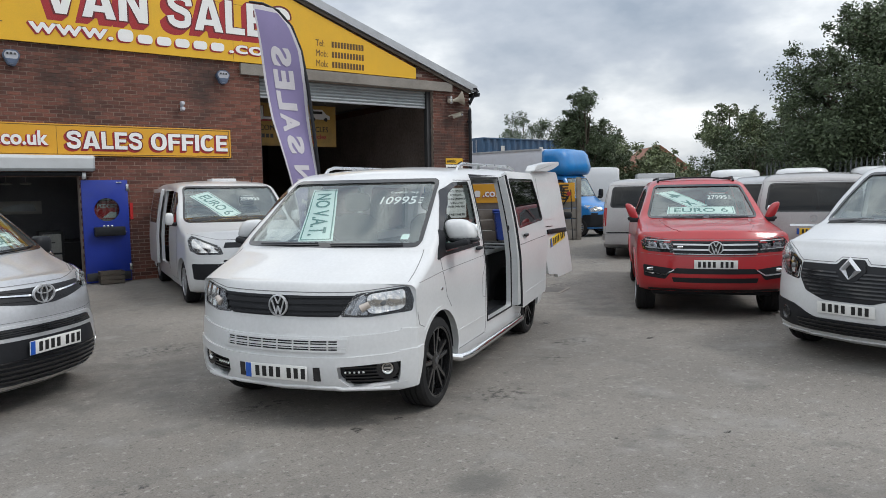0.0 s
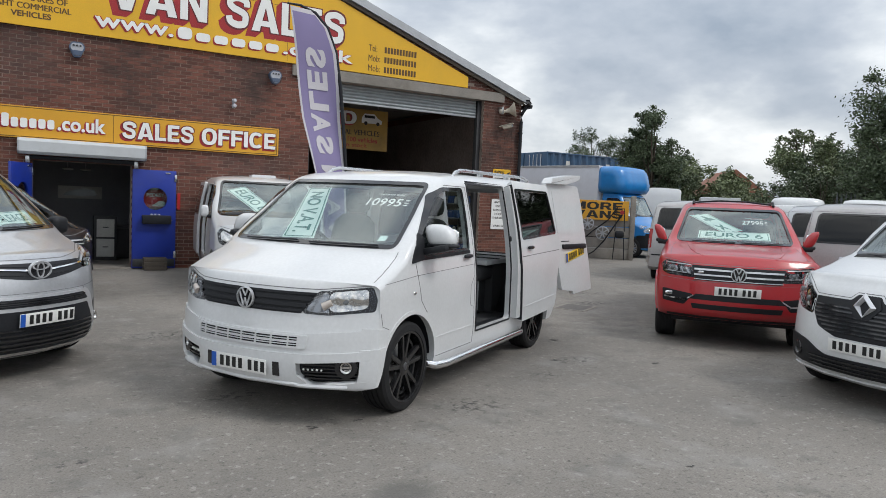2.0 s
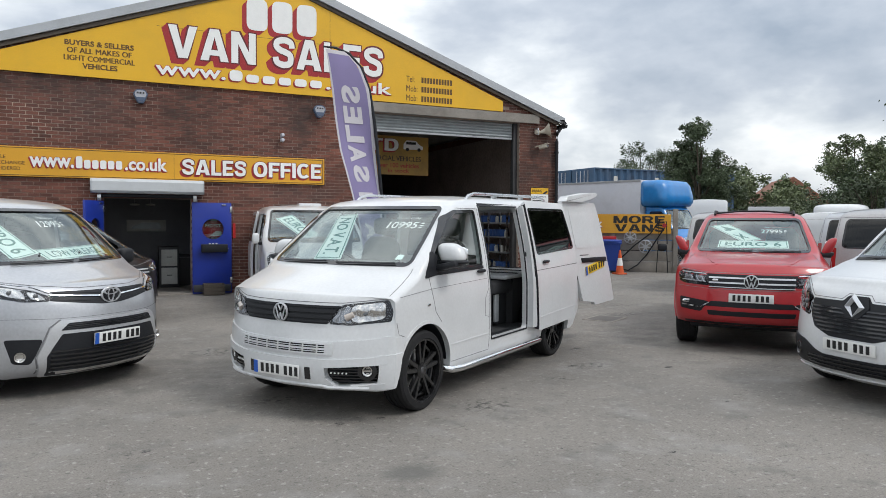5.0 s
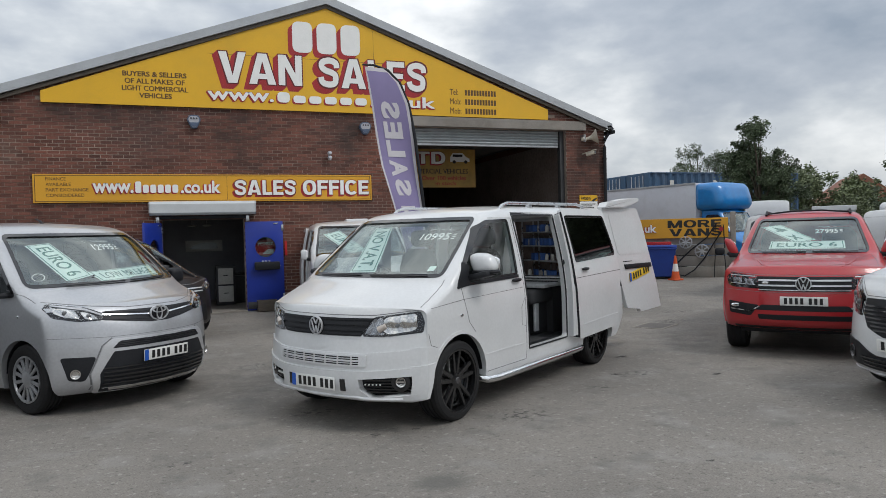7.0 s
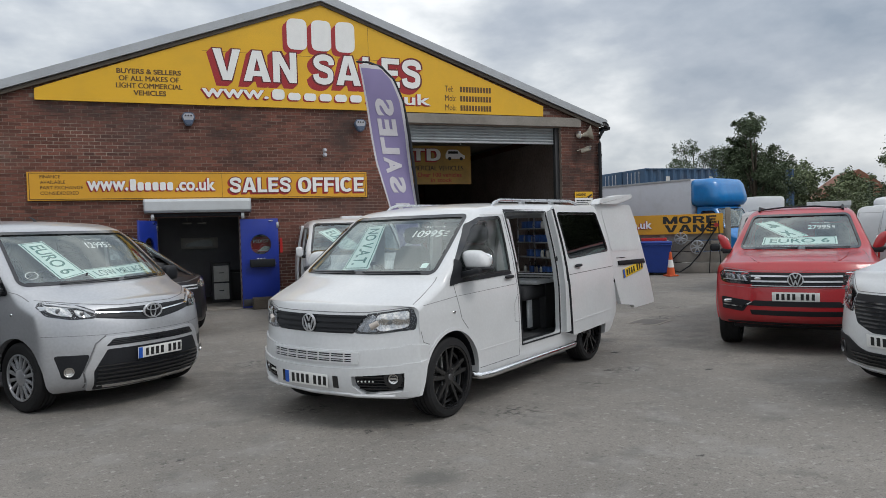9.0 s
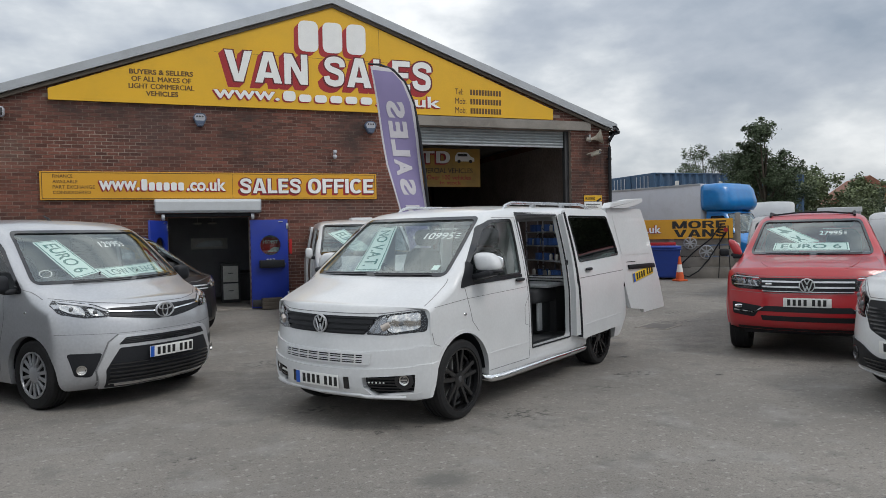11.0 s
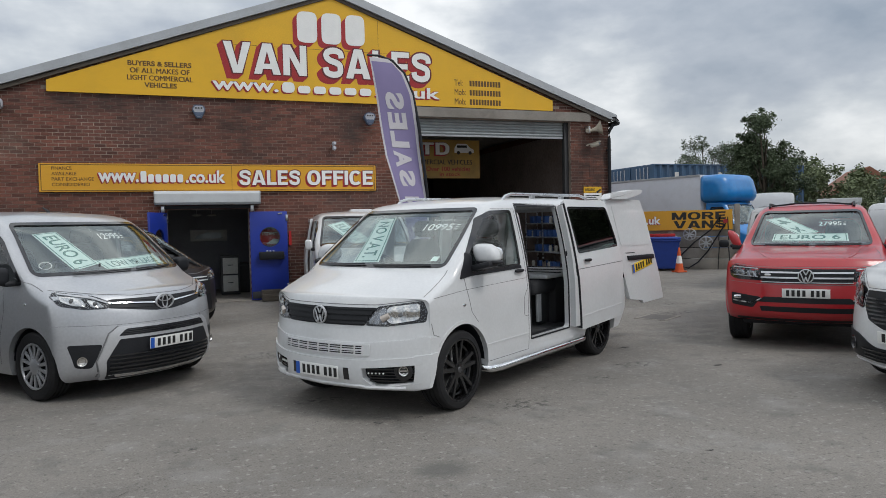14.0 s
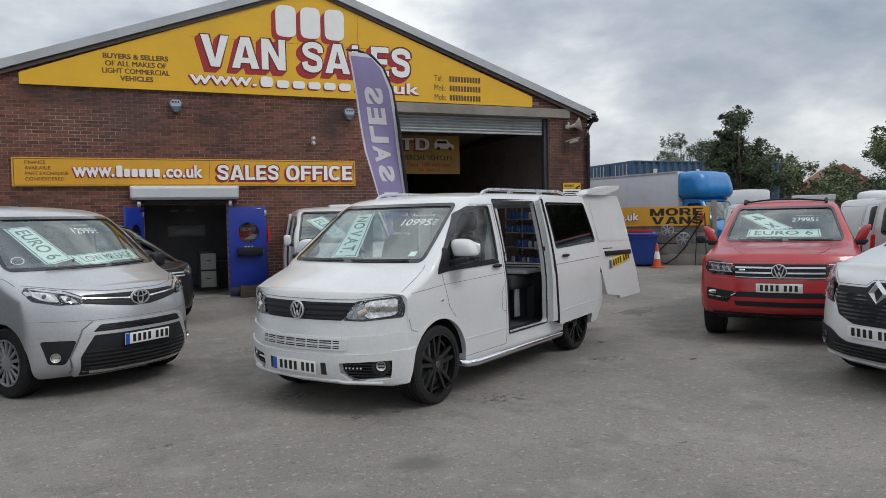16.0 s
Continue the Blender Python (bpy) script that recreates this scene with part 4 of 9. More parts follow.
def vehicle(name, label, m, spec, paint_, wins, arches, wheelbase, r, tw, style, floor=0.42, hollow=None, extra_cuts=(), track=0.80, group="", axle=0.0):
    """Body with hollow cabin, openings, arches, wheels."""
    root = thing(name, m, label, "van" if "van" in name else ("pickup" if "pickup" in name else "car"), group)
    sh = Shell(**spec)
    inner_span = hollow
    inner = Shell(**{**spec, "shrink": 0.055, "lower": 0.05, "span": inner_span, "floor": floor, "crown": 0.01, "nose": None})
    cuts = [inner.bm]
    for o, view, material, nm in wins:
        if view == "front":
            cuts.append(prism_bm(o, "x", -1.6 if spec.get("_w") is None else spec["_w"], 3))
        elif view == "rear":
            cuts.append(prism_bm(o, "x", -9, inner_span[0] + 0.5))
        elif view == "left":
            cuts.append(prism_bm(o, "y", 0.45, 3))
        else:
            cuts.append(prism_bm(o, "y", -3, -0.45))
    for ax in (axle, axle - wheelbase):
        for s in (1, -1):
            y0, y1 = (track - 0.22, 2) if s > 0 else (-2, -track + 0.22)
            R = arches
            pts = [(ax + R * math.cos(a), max(r + R * math.sin(a), -0.1)) for a in [math.pi * k / 20 for k in range(21)]]
            pts = [(ax + R, -0.1)] + pts + [(ax - R, -0.1)]
            cuts.append(prism_bm(pts, "y", y0, y1))
    cuts += list(extra_cuts)
    body = part("body", carve(sh.bm.copy(), cuts), paint_, root, smooth=32)
    for ax in (axle, axle - wheelbase):
        for s in (1, -1):
            make_wheel(root, ax, s * track, r, tw, style, s)
            liner = bmesh.new()
            rows = [[liner.verts.new((ax + (arches - q) * math.cos(a), s * y, max(r + (arches - q) * math.sin(a), 0.22))) for q, y in ((0.004, track + 0.085), (0.004, track - 0.20), (0.16, track - 0.21))] for a in [math.pi * (0.02 + 0.96 * k / 22) for k in range(23)]]
            for r0, r1 in zip(rows, rows[1:]):
                for k in range(2):
                    liner.faces.new((r0[k], r0[k + 1], r1[k + 1], r1[k]))
            part("arch_liner", liner, M_BLACK_PL, root, "dark wheel arch liner")
    windows(sh, root, wins)
    part("underbody", box_bm(wheelbase + 0.9, 1.5, 0.12, 0.03, c=(-wheelbase / 2, 0, 0.33)), M_BLACK_PL, root, "dark underbody")
    return root, sh, body


def unit_text(body, x0, x1, y0, y1, bold=0.0):
    """Letters that fill a part of the unit square."""
    b = text_bm(body, 1.0, bold, 0.0)
    bmesh.ops.subdivide_edges(b, edges=[e for e in b.edges if e.calc_length() > 0.25], cuts=2, use_grid_fill=False)
    xs, ys = [v.co.x for v in b.verts], [v.co.y for v in b.verts]
    a0, a1, b0, b1 = min(xs), max(xs), min(ys), max(ys)
    for v in b.verts:
        v.co = Vector((x0 + (v.co.x - a0) / (a1 - a0) * (x1 - x0), y0 + (v.co.y - b0) / (b1 - b0) * (y1 - y0), 0))
    return b


def unit_grid(x0, x1, y0, y1, n=10, m=4):
    b = bmesh.new()
    g = [[b.verts.new((x0 + (x1 - x0) * i / n, y0 + (y1 - y0) * j / m, 0)) for i in range(n + 1)] for j in range(m + 1)]
    for j in range(m):
        for i in range(n):
            b.faces.new((g[j][i], g[j][i + 1], g[j + 1][i + 1], g[j + 1][i]))
    return b


def window_card(sh, root, quad, body, label, view="front", off=-0.05):
    """A pale green sale card that stands behind a windscreen, with a dark green border and lettering."""
    m = root.matrix_basis
    card = tagged(part("sale_card", sh.lay(unit_grid(0, 1, 0, 1), quad, view, off), M_SIGN_MINT, smooth=180), label, "sign", "sale cards in windscreens")
    card.matrix_basis = m
    for q in ((0.02, 0.98, 0.05, 0.09), (0.02, 0.98, 0.91, 0.95), (0.02, 0.032, 0.09, 0.91), (0.968, 0.98, 0.09, 0.91)):
        part("border", sh.lay(unit_grid(*q), quad, view, off + 0.003), M_SIGN_GREEN, card, smooth=180)
    part("lettering", sh.lay(unit_text(body, 0.10, 0.90, 0.24, 0.78, 0.015), quad, view, off + 0.003), M_SIGN_GREEN, card, smooth=180)
    return card


def price(sh, root, y0, y1, z, h, digits, view="front"):
    """The white price on the inside of a windscreen, with a small line of words above it."""
    quad = [(y0, z + h), (y1, z + h), (y1, z), (y0, z)]
    p = part("price_sticker", sh.lay(unit_text(digits, 0, 0.84, 0, 1, 0.01), quad, view, -0.009), M_SIGN_WHITE, root, "white price figures on the windscreen", smooth=180)
    for j in range(3):
        part("bar", sh.lay(unit_grid(0.90, 1.0, 0.1 + 0.32 * j, 0.22 + 0.32 * j, 2, 1), quad, view, -0.009), M_SIGN_WHITE, p, smooth=180)
    q2 = [(y0 + (y1 - y0) * 0.14, z + h * 1.75), (y1 - (y1 - y0) * 0.2, z + h * 1.75), (y1 - (y1 - y0) * 0.2, z + h * 1.35), (y0 + (y1 - y0) * 0.14, z + h * 1.35)]
    part("lettering", sh.lay(unit_text("Finance me today", 0, 1, 0, 1), q2, view, -0.009), M_SIGN_WHITE, p, smooth=180)
    return p


def cabin(root, x0, half, z0=0.45, wheel_y=-0.38, dash_z=1.12, seat_x=-0.95):
    """Dashboard, steering wheel (right-hand drive) and front seats."""
    d = part("dashboard", superbox_bm(0.62, 2 * half, 0.34, 5, c=(x0 - 0.30, 0, dash_z)), M_INTERIOR, root, "dark grey dashboard")
    ring = [(0.19 * math.cos(a), 0.19 * math.sin(a), 0) for a in [2 * math.pi * k / 24 for k in range(25)]]
    b = tube_bm(ring, 0.016, 8, cap=False)
    for a in (0.1, 2.1, 4.2):
        tube_bm([(0, 0, -0.03), (0.19 * math.cos(a), 0.19 * math.sin(a), 0)], 0.014, 6, bm=b)
    superbox_bm(0.14, 0.12, 0.05, c=(0, 0, -0.03), bm=b)
    part("steering_wheel", b, M_BLACK_PL, root, m=pose(x0 - 0.66, wheel_y, dash_z + 0.06, 0, -62, 0))
    for y in (-0.42, 0.42):
        s = part("seat", superbox_bm(0.52, 0.50, 0.22, c=(seat_x, y, z0 + 0.33)), M_SEAT, root, "charcoal cloth seat")
        part("backrest", superbox_bm(0.17, 0.48, 0.66, c=(seat_x - 0.33, y, z0 + 0.72), rot=Matrix.Rotation(radians(-10), 3, "Y")), M_SEAT, s)
        part("headrest", superbox_bm(0.11, 0.27, 0.19, c=(seat_x - 0.42, y, z0 + 1.16)), M_SEAT, s)


def wiper(sh, root, y0, z0, y1, z1):
    p = [sh.on(y0 + (y1 - y0) * k / 8, z0 + (z1 - z0) * k / 8, "front", 0.018) for k in range(9)]
    part("wiper", tube_bm(p, 0.007, 6), M_BLACK_PL, root)


def stand(x, y, hx, hy):
    """A vehicle's pose from its front axle's middle and its heading."""
    return pose(x, y, 0, 0, 0, math.degrees(math.atan2(hy, hx)))


def tum_van(top=0.86, belt=1.12, h=1.95):
    return [(0.2, 0.955), (0.35, 0.985), (0.55, 1.0), (0.95, 1.0), (belt, 0.985), (belt + 0.25, 0.955), (h, top), (h + 0.2, top - 0.03)]


M_SMOKE = mat("smoked_lens", (0.03, 0.028, 0.03), rough=0.35, spec=0.2)


# the white van in the middle, with its side door and rear door open
CAMPER = dict(zt=[(0.74, 1.035), (0.60, 1.098), (0.42, 1.168), (0.29, 1.222), (0.24, 1.262), (-0.10, 1.50), (-0.50, 1.785), (-0.62, 1.845), (-0.82, 1.885), (-1.5, 1.925), (-2.6, 1.935), (-3.4, 1.92), (-3.62, 1.885), (-3.72, 1.80), (-3.82, 1.40), (-3.90, 1.0), (-3.92, 0.85)],
          zb=[(0.74, 0.262), (0.45, 0.262), (0.2, 0.26), (-3.5, 0.26), (-3.7, 0.42), (-3.92, 0.62)],
          w=[(0.74, 0.945), (0.4, 0.95), (0.0, 0.952), (-3.5, 0.952), (-3.75, 0.93), (-3.92, 0.89)],
          tum=tum_van(0.845), rc=[(0.74, 0.05), (0.5, 0.07), (0.2, 0.06), (-0.5, 0.09), (-0.9, 0.13), (-3.7, 0.13), (-3.9, 0.08)],
          swept=[(0.74, 0.22), (0.2, 0.17), (-0.5, 0.12), (-1.1, 0.0), (-3.8, 0.0), (-3.92, -0.05)],
          nose=[(0.24, 0.83), (0.34, 0.875), (0.45, 0.89), (0.60, 0.885), (0.70, 0.875), (0.82, 0.855), (0.92, 0.838), (1.0, 0.82), (1.06, 0.80)], bow=0.12, nsq=8.0)


def build_camper():
    m = stand(1.406, 5.858, -0.8302, -0.5575)
    ws = rounded([(-0.80, 1.285), (0.80, 1.285), (0.71, 1.80), (-0.71, 1.80)], 0.05)
    dl = rounded([(0.02, 1.215), (-0.12, 1.39), (-0.47, 1.70), (-0.62, 1.765), (-0.98, 1.775), (-1.01, 1.235)], 0.035)
    rl = rounded([(-1.18, 1.20), (-1.12, 1.77), (-2.08, 1.77), (-2.12, 1.20)], 0.05)
    rq = rounded([(-2.32, 1.22), (-2.28, 1.77), (-3.35, 1.76), (-3.50, 1.22)], 0.05)
    wins = [(ws, "front", M_WGLASS, "windscreen"), (dl, "left", M_GLASS, "window"), (dl, "right", M_GLASS, "window"), (rl, "right", M_GLASS, "window"), (rq, "right", M_TINT, "window")]
    open_ = rounded([(-1.18, 0.47), (-1.15, 1.30), (-1.10, 1.83), (-2.00, 1.83), (-2.05, 1.2), (-2.06, 0.47)], [0.06, 0.02, 0.05, 0.05, 0.02, 0.06])
    rear_open = rounded([(-0.80, 0.55), (0.80, 0.55), (0.82, 1.2), (0.72, 1.80), (-0.72, 1.80), (-0.82, 1.2)], 0.03)
    extra = [prism_bm(open_, "y", 0.5, 3), prism_bm(rear_open, "x", -5, -3.5)]
    # slots of the lower bumper are real recesses
    for s in (1, -1):
        fog = [(s * y, z) for y, z in FOG_CAMPER]
        extra.append(prism_bm(fog, "x", 0.50, 3))
    root, sh, body = vehicle("panel_van", "white panel van, sliding door and rear door open, black alloys", m, CAMPER, M_WHITE, wins, 0.43, 3.0, 0.355, 0.24, "black", hollow=(-3.62, 0.20), extra_cuts=extra, track=0.812, axle=0.05)
    # --- front
    lamp = rounded([(0.465, 0.835), (0.56, 0.978), (0.89, 1.022), (0.925, 0.93), (0.918, 0.845), (0.64, 0.812), (0.48, 0.818)], 0.02)
    for s in (1, -1):
        o = [(s * y, z) for y, z in lamp]
        hl = headlight(sh, root, o, bowls=(), dark=True)
        main = rounded([(s * y, z) for y, z in ((0.645, 0.974), (0.868, 1.004), (0.882, 0.93), (0.868, 0.866), (0.69, 0.836), (0.645, 0.862))], 0.03)
        part("reflector", ribbed(sh, main, lambda y, z: 0.004 + 0.013 * abs(math.sin(34 * y + 9 * z)) + 0.006 * math.sin(55 * z)), M_BRIGHT, hl, "bright faceted main reflector", smooth=20)
        inner_ = rounded([(s * y, z) for y, z in ((0.495, 0.850), (0.565, 0.955), (0.638, 0.968), (0.638, 0.862), (0.66, 0.832), (0.53, 0.832))], 0.025)
        part("reflector", ribbed(sh, inner_, lambda y, z: 0.004 + 0.009 * abs(math.sin(48 * y - 20 * z))), M_CHROME_SOFT, hl, "grey inner reflector", smooth=20)
        part("side_bulb", tube_bm([sh.on(s * 0.60, 0.872, "front", 0.008), sh.on(s * 0.655, 0.905, "front", 0.012)], [0.030, 0.024], 14), M_AMBERGLASS, hl, "pale amber indicator bulb")
        p = sh.on(s * 0.735, 0.915, "front", 0.014)
        rot = (sh.on(s * 0.735, 0.915, "front", 0.05) - p).normalized().to_track_quat("Z", "Y").to_matrix().to_4x4()
        part("bulb", lathe_bm([(0.0, 0.004), (0.018, 0.002), (0.026, -0.004), (0.028, -0.012)], 20, m=Matrix.Translation(p) @ rot), M_LENSDARK, hl)
    g = part("grille", sh.panel(rounded([(-0.555, 0.968), (0.555, 0.968), (0.455, 0.818), (-0.455, 0.818)], 0.01), "front", 0.003, 0.02, 0.04), M_BLACK_PL, root, "matt black grille")
    for z, t in ((0.838, 0.016), (0.876, 0.030), (0.922, 0.030), (0.956, 0.014)):
        for s in (1, -1):
            e = 0.450 + (z - 0.818) * 0.66
            part("slat", sh.panel([(s * 0.075, z - t / 2), (s * e, z - t / 2), (s * e, z + t / 2), (s * 0.075, z + t / 2)], "front", 0.016, 0.016, 0.06), M_BLACK_PL, g)
    ring_badge(root, sh.on(0, 0.893, "front", 0.022), 0.079, "round")
    # bumper skin, proud of the body below a long crease, and the deeper valance below it
    def notched(z_low, top):
        """The front's outline, cut away round both lamp openings, which the end pieces close at the sides."""
        half = [(0.0, z_low + 0.02), (0.44, z_low + 0.02), (0.50, z_low + 0.006), (0.60, z_low), (0.875, z_low + 0.004), (0.885, 0.351), (0.862, 0.347), (0.54, 0.309), (0.457, 0.386), (0.457, 0.466), (0.874, 0.496), (0.905, 0.50)] + top
        return half + [(-y, z) for y, z in reversed(half[:-1] if half[-1][0] == 0 else half)][:-1]

    bumper = part("front_bumper", sh.panel(notched(0.304, [(0.912, 0.728), (0.80, 0.702), (0.5, 0.680), (0.0, 0.678)]), "front", 0.013, 0.03, 0.045, solid=True), M_WHITE, root, "white front bumper", smooth=24)
    valance = part("valance", sh.panel(notched(0.296, [(0.912, 0.574), (0.80, 0.555), (0.5, 0.534), (0.0, 0.532)]), "front", 0.027, 0.045, 0.045, solid=True), M_WHITE, bumper, "white lower valance", smooth=24)
    for s, view in ((1, "left"), (-1, "right")):
        part("bumper_end", sh.panel([(0.62, 0.308), (0.495, 0.308), (0.466, 0.40), (0.452, 0.52), (0.425, 0.60), (0.385, 0.70), (0.60, 0.728)], view, 0.0115, 0.03, 0.05, solid=True), M_WHITE, bumper, smooth=24)
        part("valance_end", sh.panel([(0.62, 0.300), (0.508, 0.300), (0.478, 0.40), (0.458, 0.52), (0.445, 0.585), (0.62, 0.572)], view, 0.0255, 0.045, 0.05, solid=True), M_WHITE, valance, smooth=24)
    lip = [Vector(sh.on(-0.78 + 1.56 * k / 40, 0.33, "front", 0.020)) for k in range(41)]
    for q in lip:
        q.z = 0.312 if abs(q.y) < 0.46 else 0.300
    part("front_lip", tube_bm(lip, 0.014, 8), M_WHITE, valance, "rounded lower lip")
    intake = part("bumper_vent", sh.panel(rounded([(-0.50, 0.572), (0.50, 0.572), (0.52, 0.665), (-0.52, 0.665)], 0.015), "front", 0.015, 0.01, 0.04), M_BLACK_PL, root, "slotted vent in the white bumper")
    for z, t in ((0.577, 0.014), (0.5985, 0.006), (0.6175, 0.015), (0.6375, 0.006), (0.659, 0.014)):
        part("slat", sh.panel([(-0.515, z - t / 2), (0.515, z - t / 2), (0.515, z + t / 2), (-0.515, z + t / 2)], "front", 0.026, 0.014, 0.06), M_WHITE, intake)
    for k in range(-3, 4):
        part("slat", sh.panel([(k * 0.13 - 0.006, 0.575), (k * 0.13 + 0.006, 0.575), (k * 0.13 + 0.006, 0.66), (k * 0.13 - 0.006, 0.66)], "front", 0.022, 0.008, 0.06), M_WHITE, intake)
    for s in (1, -1):
        part("end_cap", sh.panel(rounded([(s * 0.455, 0.572), (s * 0.52, 0.572), (s * 0.525, 0.665), (s * 0.455, 0.665)], 0.012), "front", 0.025, 0.014), M_WHITE, intake)
    number_plate(root, sh, 0, 0, at=plate_pose(sh, 0, 0.425, "front", 0.034, 2))
    for s in (1, -1):
        part("plate_bracket", sh.panel([(s * 0.285, 0.370), (s * 0.335, 0.370), (s * 0.335, 0.465), (s * 0.285, 0.465)], "front", 0.031, 0.012), M_BLACK_GL, root)
        fog = [(s * y, z) for y, z in FOG_CAMPER]
        f = part("fog_light_housing", sh.panel(fog, "front", -0.035, 0, 0.05), M_BLACK_PL, root, "black slatted fog light housing")
        for z in (0.355, 0.38, 0.405, 0.43, 0.455, 0.48):
            part("slat", sh.panel([(s * 0.50, z - 0.005), (s * 0.845, z - 0.005), (s * 0.845, z + 0.005), (s * 0.50, z + 0.005)], "front", -0.004, 0.018, 0.06), M_BLACK_GL, f)
        for k in range(5):
            p = sh.on(s * (0.505 + 0.03 * k), 0.422, "front", 0.002)
            part("daytime_lamp", superbox_bm(0.012, 0.014, 0.014, c=p), M_SIGN_WHITE, f)
        p = sh.on(s * 0.775, 0.443, "front", -0.002)
        rot = Vector((0.88, s * 0.45, 0)).to_track_quat("Z", "Y").to_matrix().to_4x4()
        part("fog_light", lathe_bm([(0.0, -0.012), (0.025, -0.008), (0.036, 0.004), (0.042, 0.006), (0.05, -0.02)], 24, m=Matrix.Translation(p) @ rot), M_BRIGHT, f, "round fog light")
        part("fog_bezel", lathe_bm([(0.05, -0.02), (0.05, 0.010), (0.080, 0.004), (0.085, -0.02)], 28, m=Matrix.Translation(p) @ rot), M_BLACK_GL, f)
    # lower lip and shut lines
    part("seam", sh.ribbon([(-0.88, 1.030), (-0.56, 0.992), (0.56, 0.992), (0.88, 1.030)], "front", 0.0055), M_SEAM, root)
    for s, view in ((1, "left"), (-1, "right")):
        part("seam", sh.ribbon([(0.52, s * 0.885), (0.42, s * 0.885), (0.28, s * 0.87), (0.12, s * 0.845)], "top", 0.0050), M_SEAM, root)
        part("seam", sh.ribbon([(-0.01, 1.17), (-0.055, 1.0), (-0.10, 0.86), (-0.20, 0.76)], view, 0.0055), M_SEAM, root)
        part("seam", sh.ribbon([(-0.40, 0.36), (-1.14, 0.36), (-1.14, 0.48), (-1.125, 1.10), (-1.06, 1.80), (-0.66, 1.80)], view, 0.0055), M_SEAM, root)
        part("crease", sh.ribbon([(0.45, 1.035), (-0.02, 1.068), (-1.1, 1.095)], view, 0.0040), M_SEAM, root)
        part("crease", sh.ribbon([(-0.36, 0.525), (-1.12, 0.528)], view, 0.012, 0.004), M_WHITE, root)
        part("seam", sh.ribbon([(0.50, 0.83), (0.47, 0.73), (0.385, 0.70)], view, 0.0050), M_SEAM, root)
        h = part("door_handle", superbox_bm(0.17, 0.035, 0.035, 3, c=sh.on(-0.965, 1.175, view, 0.02)), M_BLACK_PL, root, "black door handle")
        part("recess", superbox_bm(0.12, 0.01, 0.055, 2.5, c=sh.on(-0.945, 1.16, view, -0.001)), M_WHITE2, h)
        part("side_repeater", superbox_bm(0.045, 0.012, 0.026, 3, c=sh.on(0.02, 0.935, view, 0.004)), M_CHROME, root)
        part("wheel_arch_lip", sh.ribbon([(0.05 + 0.43 * math.cos(a), 0.355 + 0.43 * math.sin(a)) for a in [0.05 + (math.pi - 0.1) * k / 24 for k in range(25)]], view, 0.03, 0.006), M_WHITE, root)
        part("wheel_arch_lip", sh.ribbon([(-2.95 + 0.43 * math.cos(a), 0.355 + 0.43 * math.sin(a)) for a in [0.05 + (math.pi - 0.1) * k / 24 for k in range(25)]], view, 0.03, 0.006), M_WHITE, root)
        part("window_trim", sh.ribbon([(0.03, 1.195), (-1.03, 1.215)], view, 0.03, 0.008), M_BLACK_PL, root)
    part("seam", sh.ribbon([(-1.13, 0.70), (-1.05, 0.72), (-1.05, 0.90), (-1.12, 0.99)], "left", 0.0040), M_SEAM, root)
    for s in (1, -1):
        shell_ = superbox_bm(0.16, 0.25, 0.20, 3.0, c=(-0.26, s * 1.035, 1.375))
        for v in shell_.verts:
            if v.co.z < 1.32:
                v.co.z = 1.32 + (v.co.z - 1.32) * 0.5
            v.co.y -= s * max(0.0, v.co.z - 1.34) * 0.35
        mm = part("mirror", shell_, M_WHITE, root, "white door mirror")
        part("arm", box_bm(0.16, 0.26, 0.055, 0.02, c=(-0.21, s * 1.00, 1.268), rot=Matrix.Rotation(s * 0.22, 3, "X")), M_BLACK_PL, mm, "black plastic mirror foot")
        part("lower_shell", superbox_bm(0.165, 0.27, 0.045, 3.0, c=(-0.26, s * 1.045, 1.305)), M_BLACK_PL, mm)
        part("mirror_glass", superbox_bm(0.02, 0.22, 0.14, 4, c=(-0.343, s * 1.03, 1.37)), M_CHROME, mm)
        part("quarter_trim", sh.panel(rounded([(0.055, 1.165), (-0.13, 1.185), (-0.17, 1.36), (-0.10, 1.40), (0.025, 1.235)], 0.02), "left" if s > 0 else "right", 0.008, 0.014), M_BLACK_PL, mm)
    # roof rails and side bars
    for s in (1, -1):
        y = s * 0.70
        pts = [(-1.03, y, 1.87), (-1.12, y, 1.935), (-1.24, y, 1.962), (-2.9, y, 1.978), (-3.08, y, 1.95), (-3.16, y, 1.89)]
        r = part("roof_rail", tube_bm(pts, 0.017, 10), M_STEEL, root, "brushed metal roof rail")
        for x in (-1.7, -2.4):
            part("rail_foot", box_bm(0.10, 0.035, 0.09, 0.012, c=(x, y, 1.925)), M_STEEL, r)
        pts = [(-0.33, s * 0.86, 0.31), (-0.36, s * 0.97, 0.295), (-0.48, s * 1.0, 0.295), (-2.28, s * 1.0, 0.295), (-2.38, s * 0.97, 0.295), (-2.42, s * 0.86, 0.31)]
        part("side_bar", tube_bm(pts, 0.034, 14), M_CHROME, root, "chrome side bar")
    # --- inside
    cabin(root, 0.20, 0.80, seat_x=-0.78)
    part("mat", box_bm(2.7, 1.62, 0.02, 0.006, c=(-2.55, 0, 0.432)), M_INTERIOR, root, "black floor lining")
    part("step", box_bm(0.92, 0.10, 0.03, 0.008, c=(-1.62, 0.84, 0.45)), M_BLACK_PL, root)
    bench = part("bench_seat", box_bm(0.62, 1.42, 0.17, 0.05, 3, c=(-2.22, -0.12, 0.90)), M_SEAT, root, "black folded rear bench")
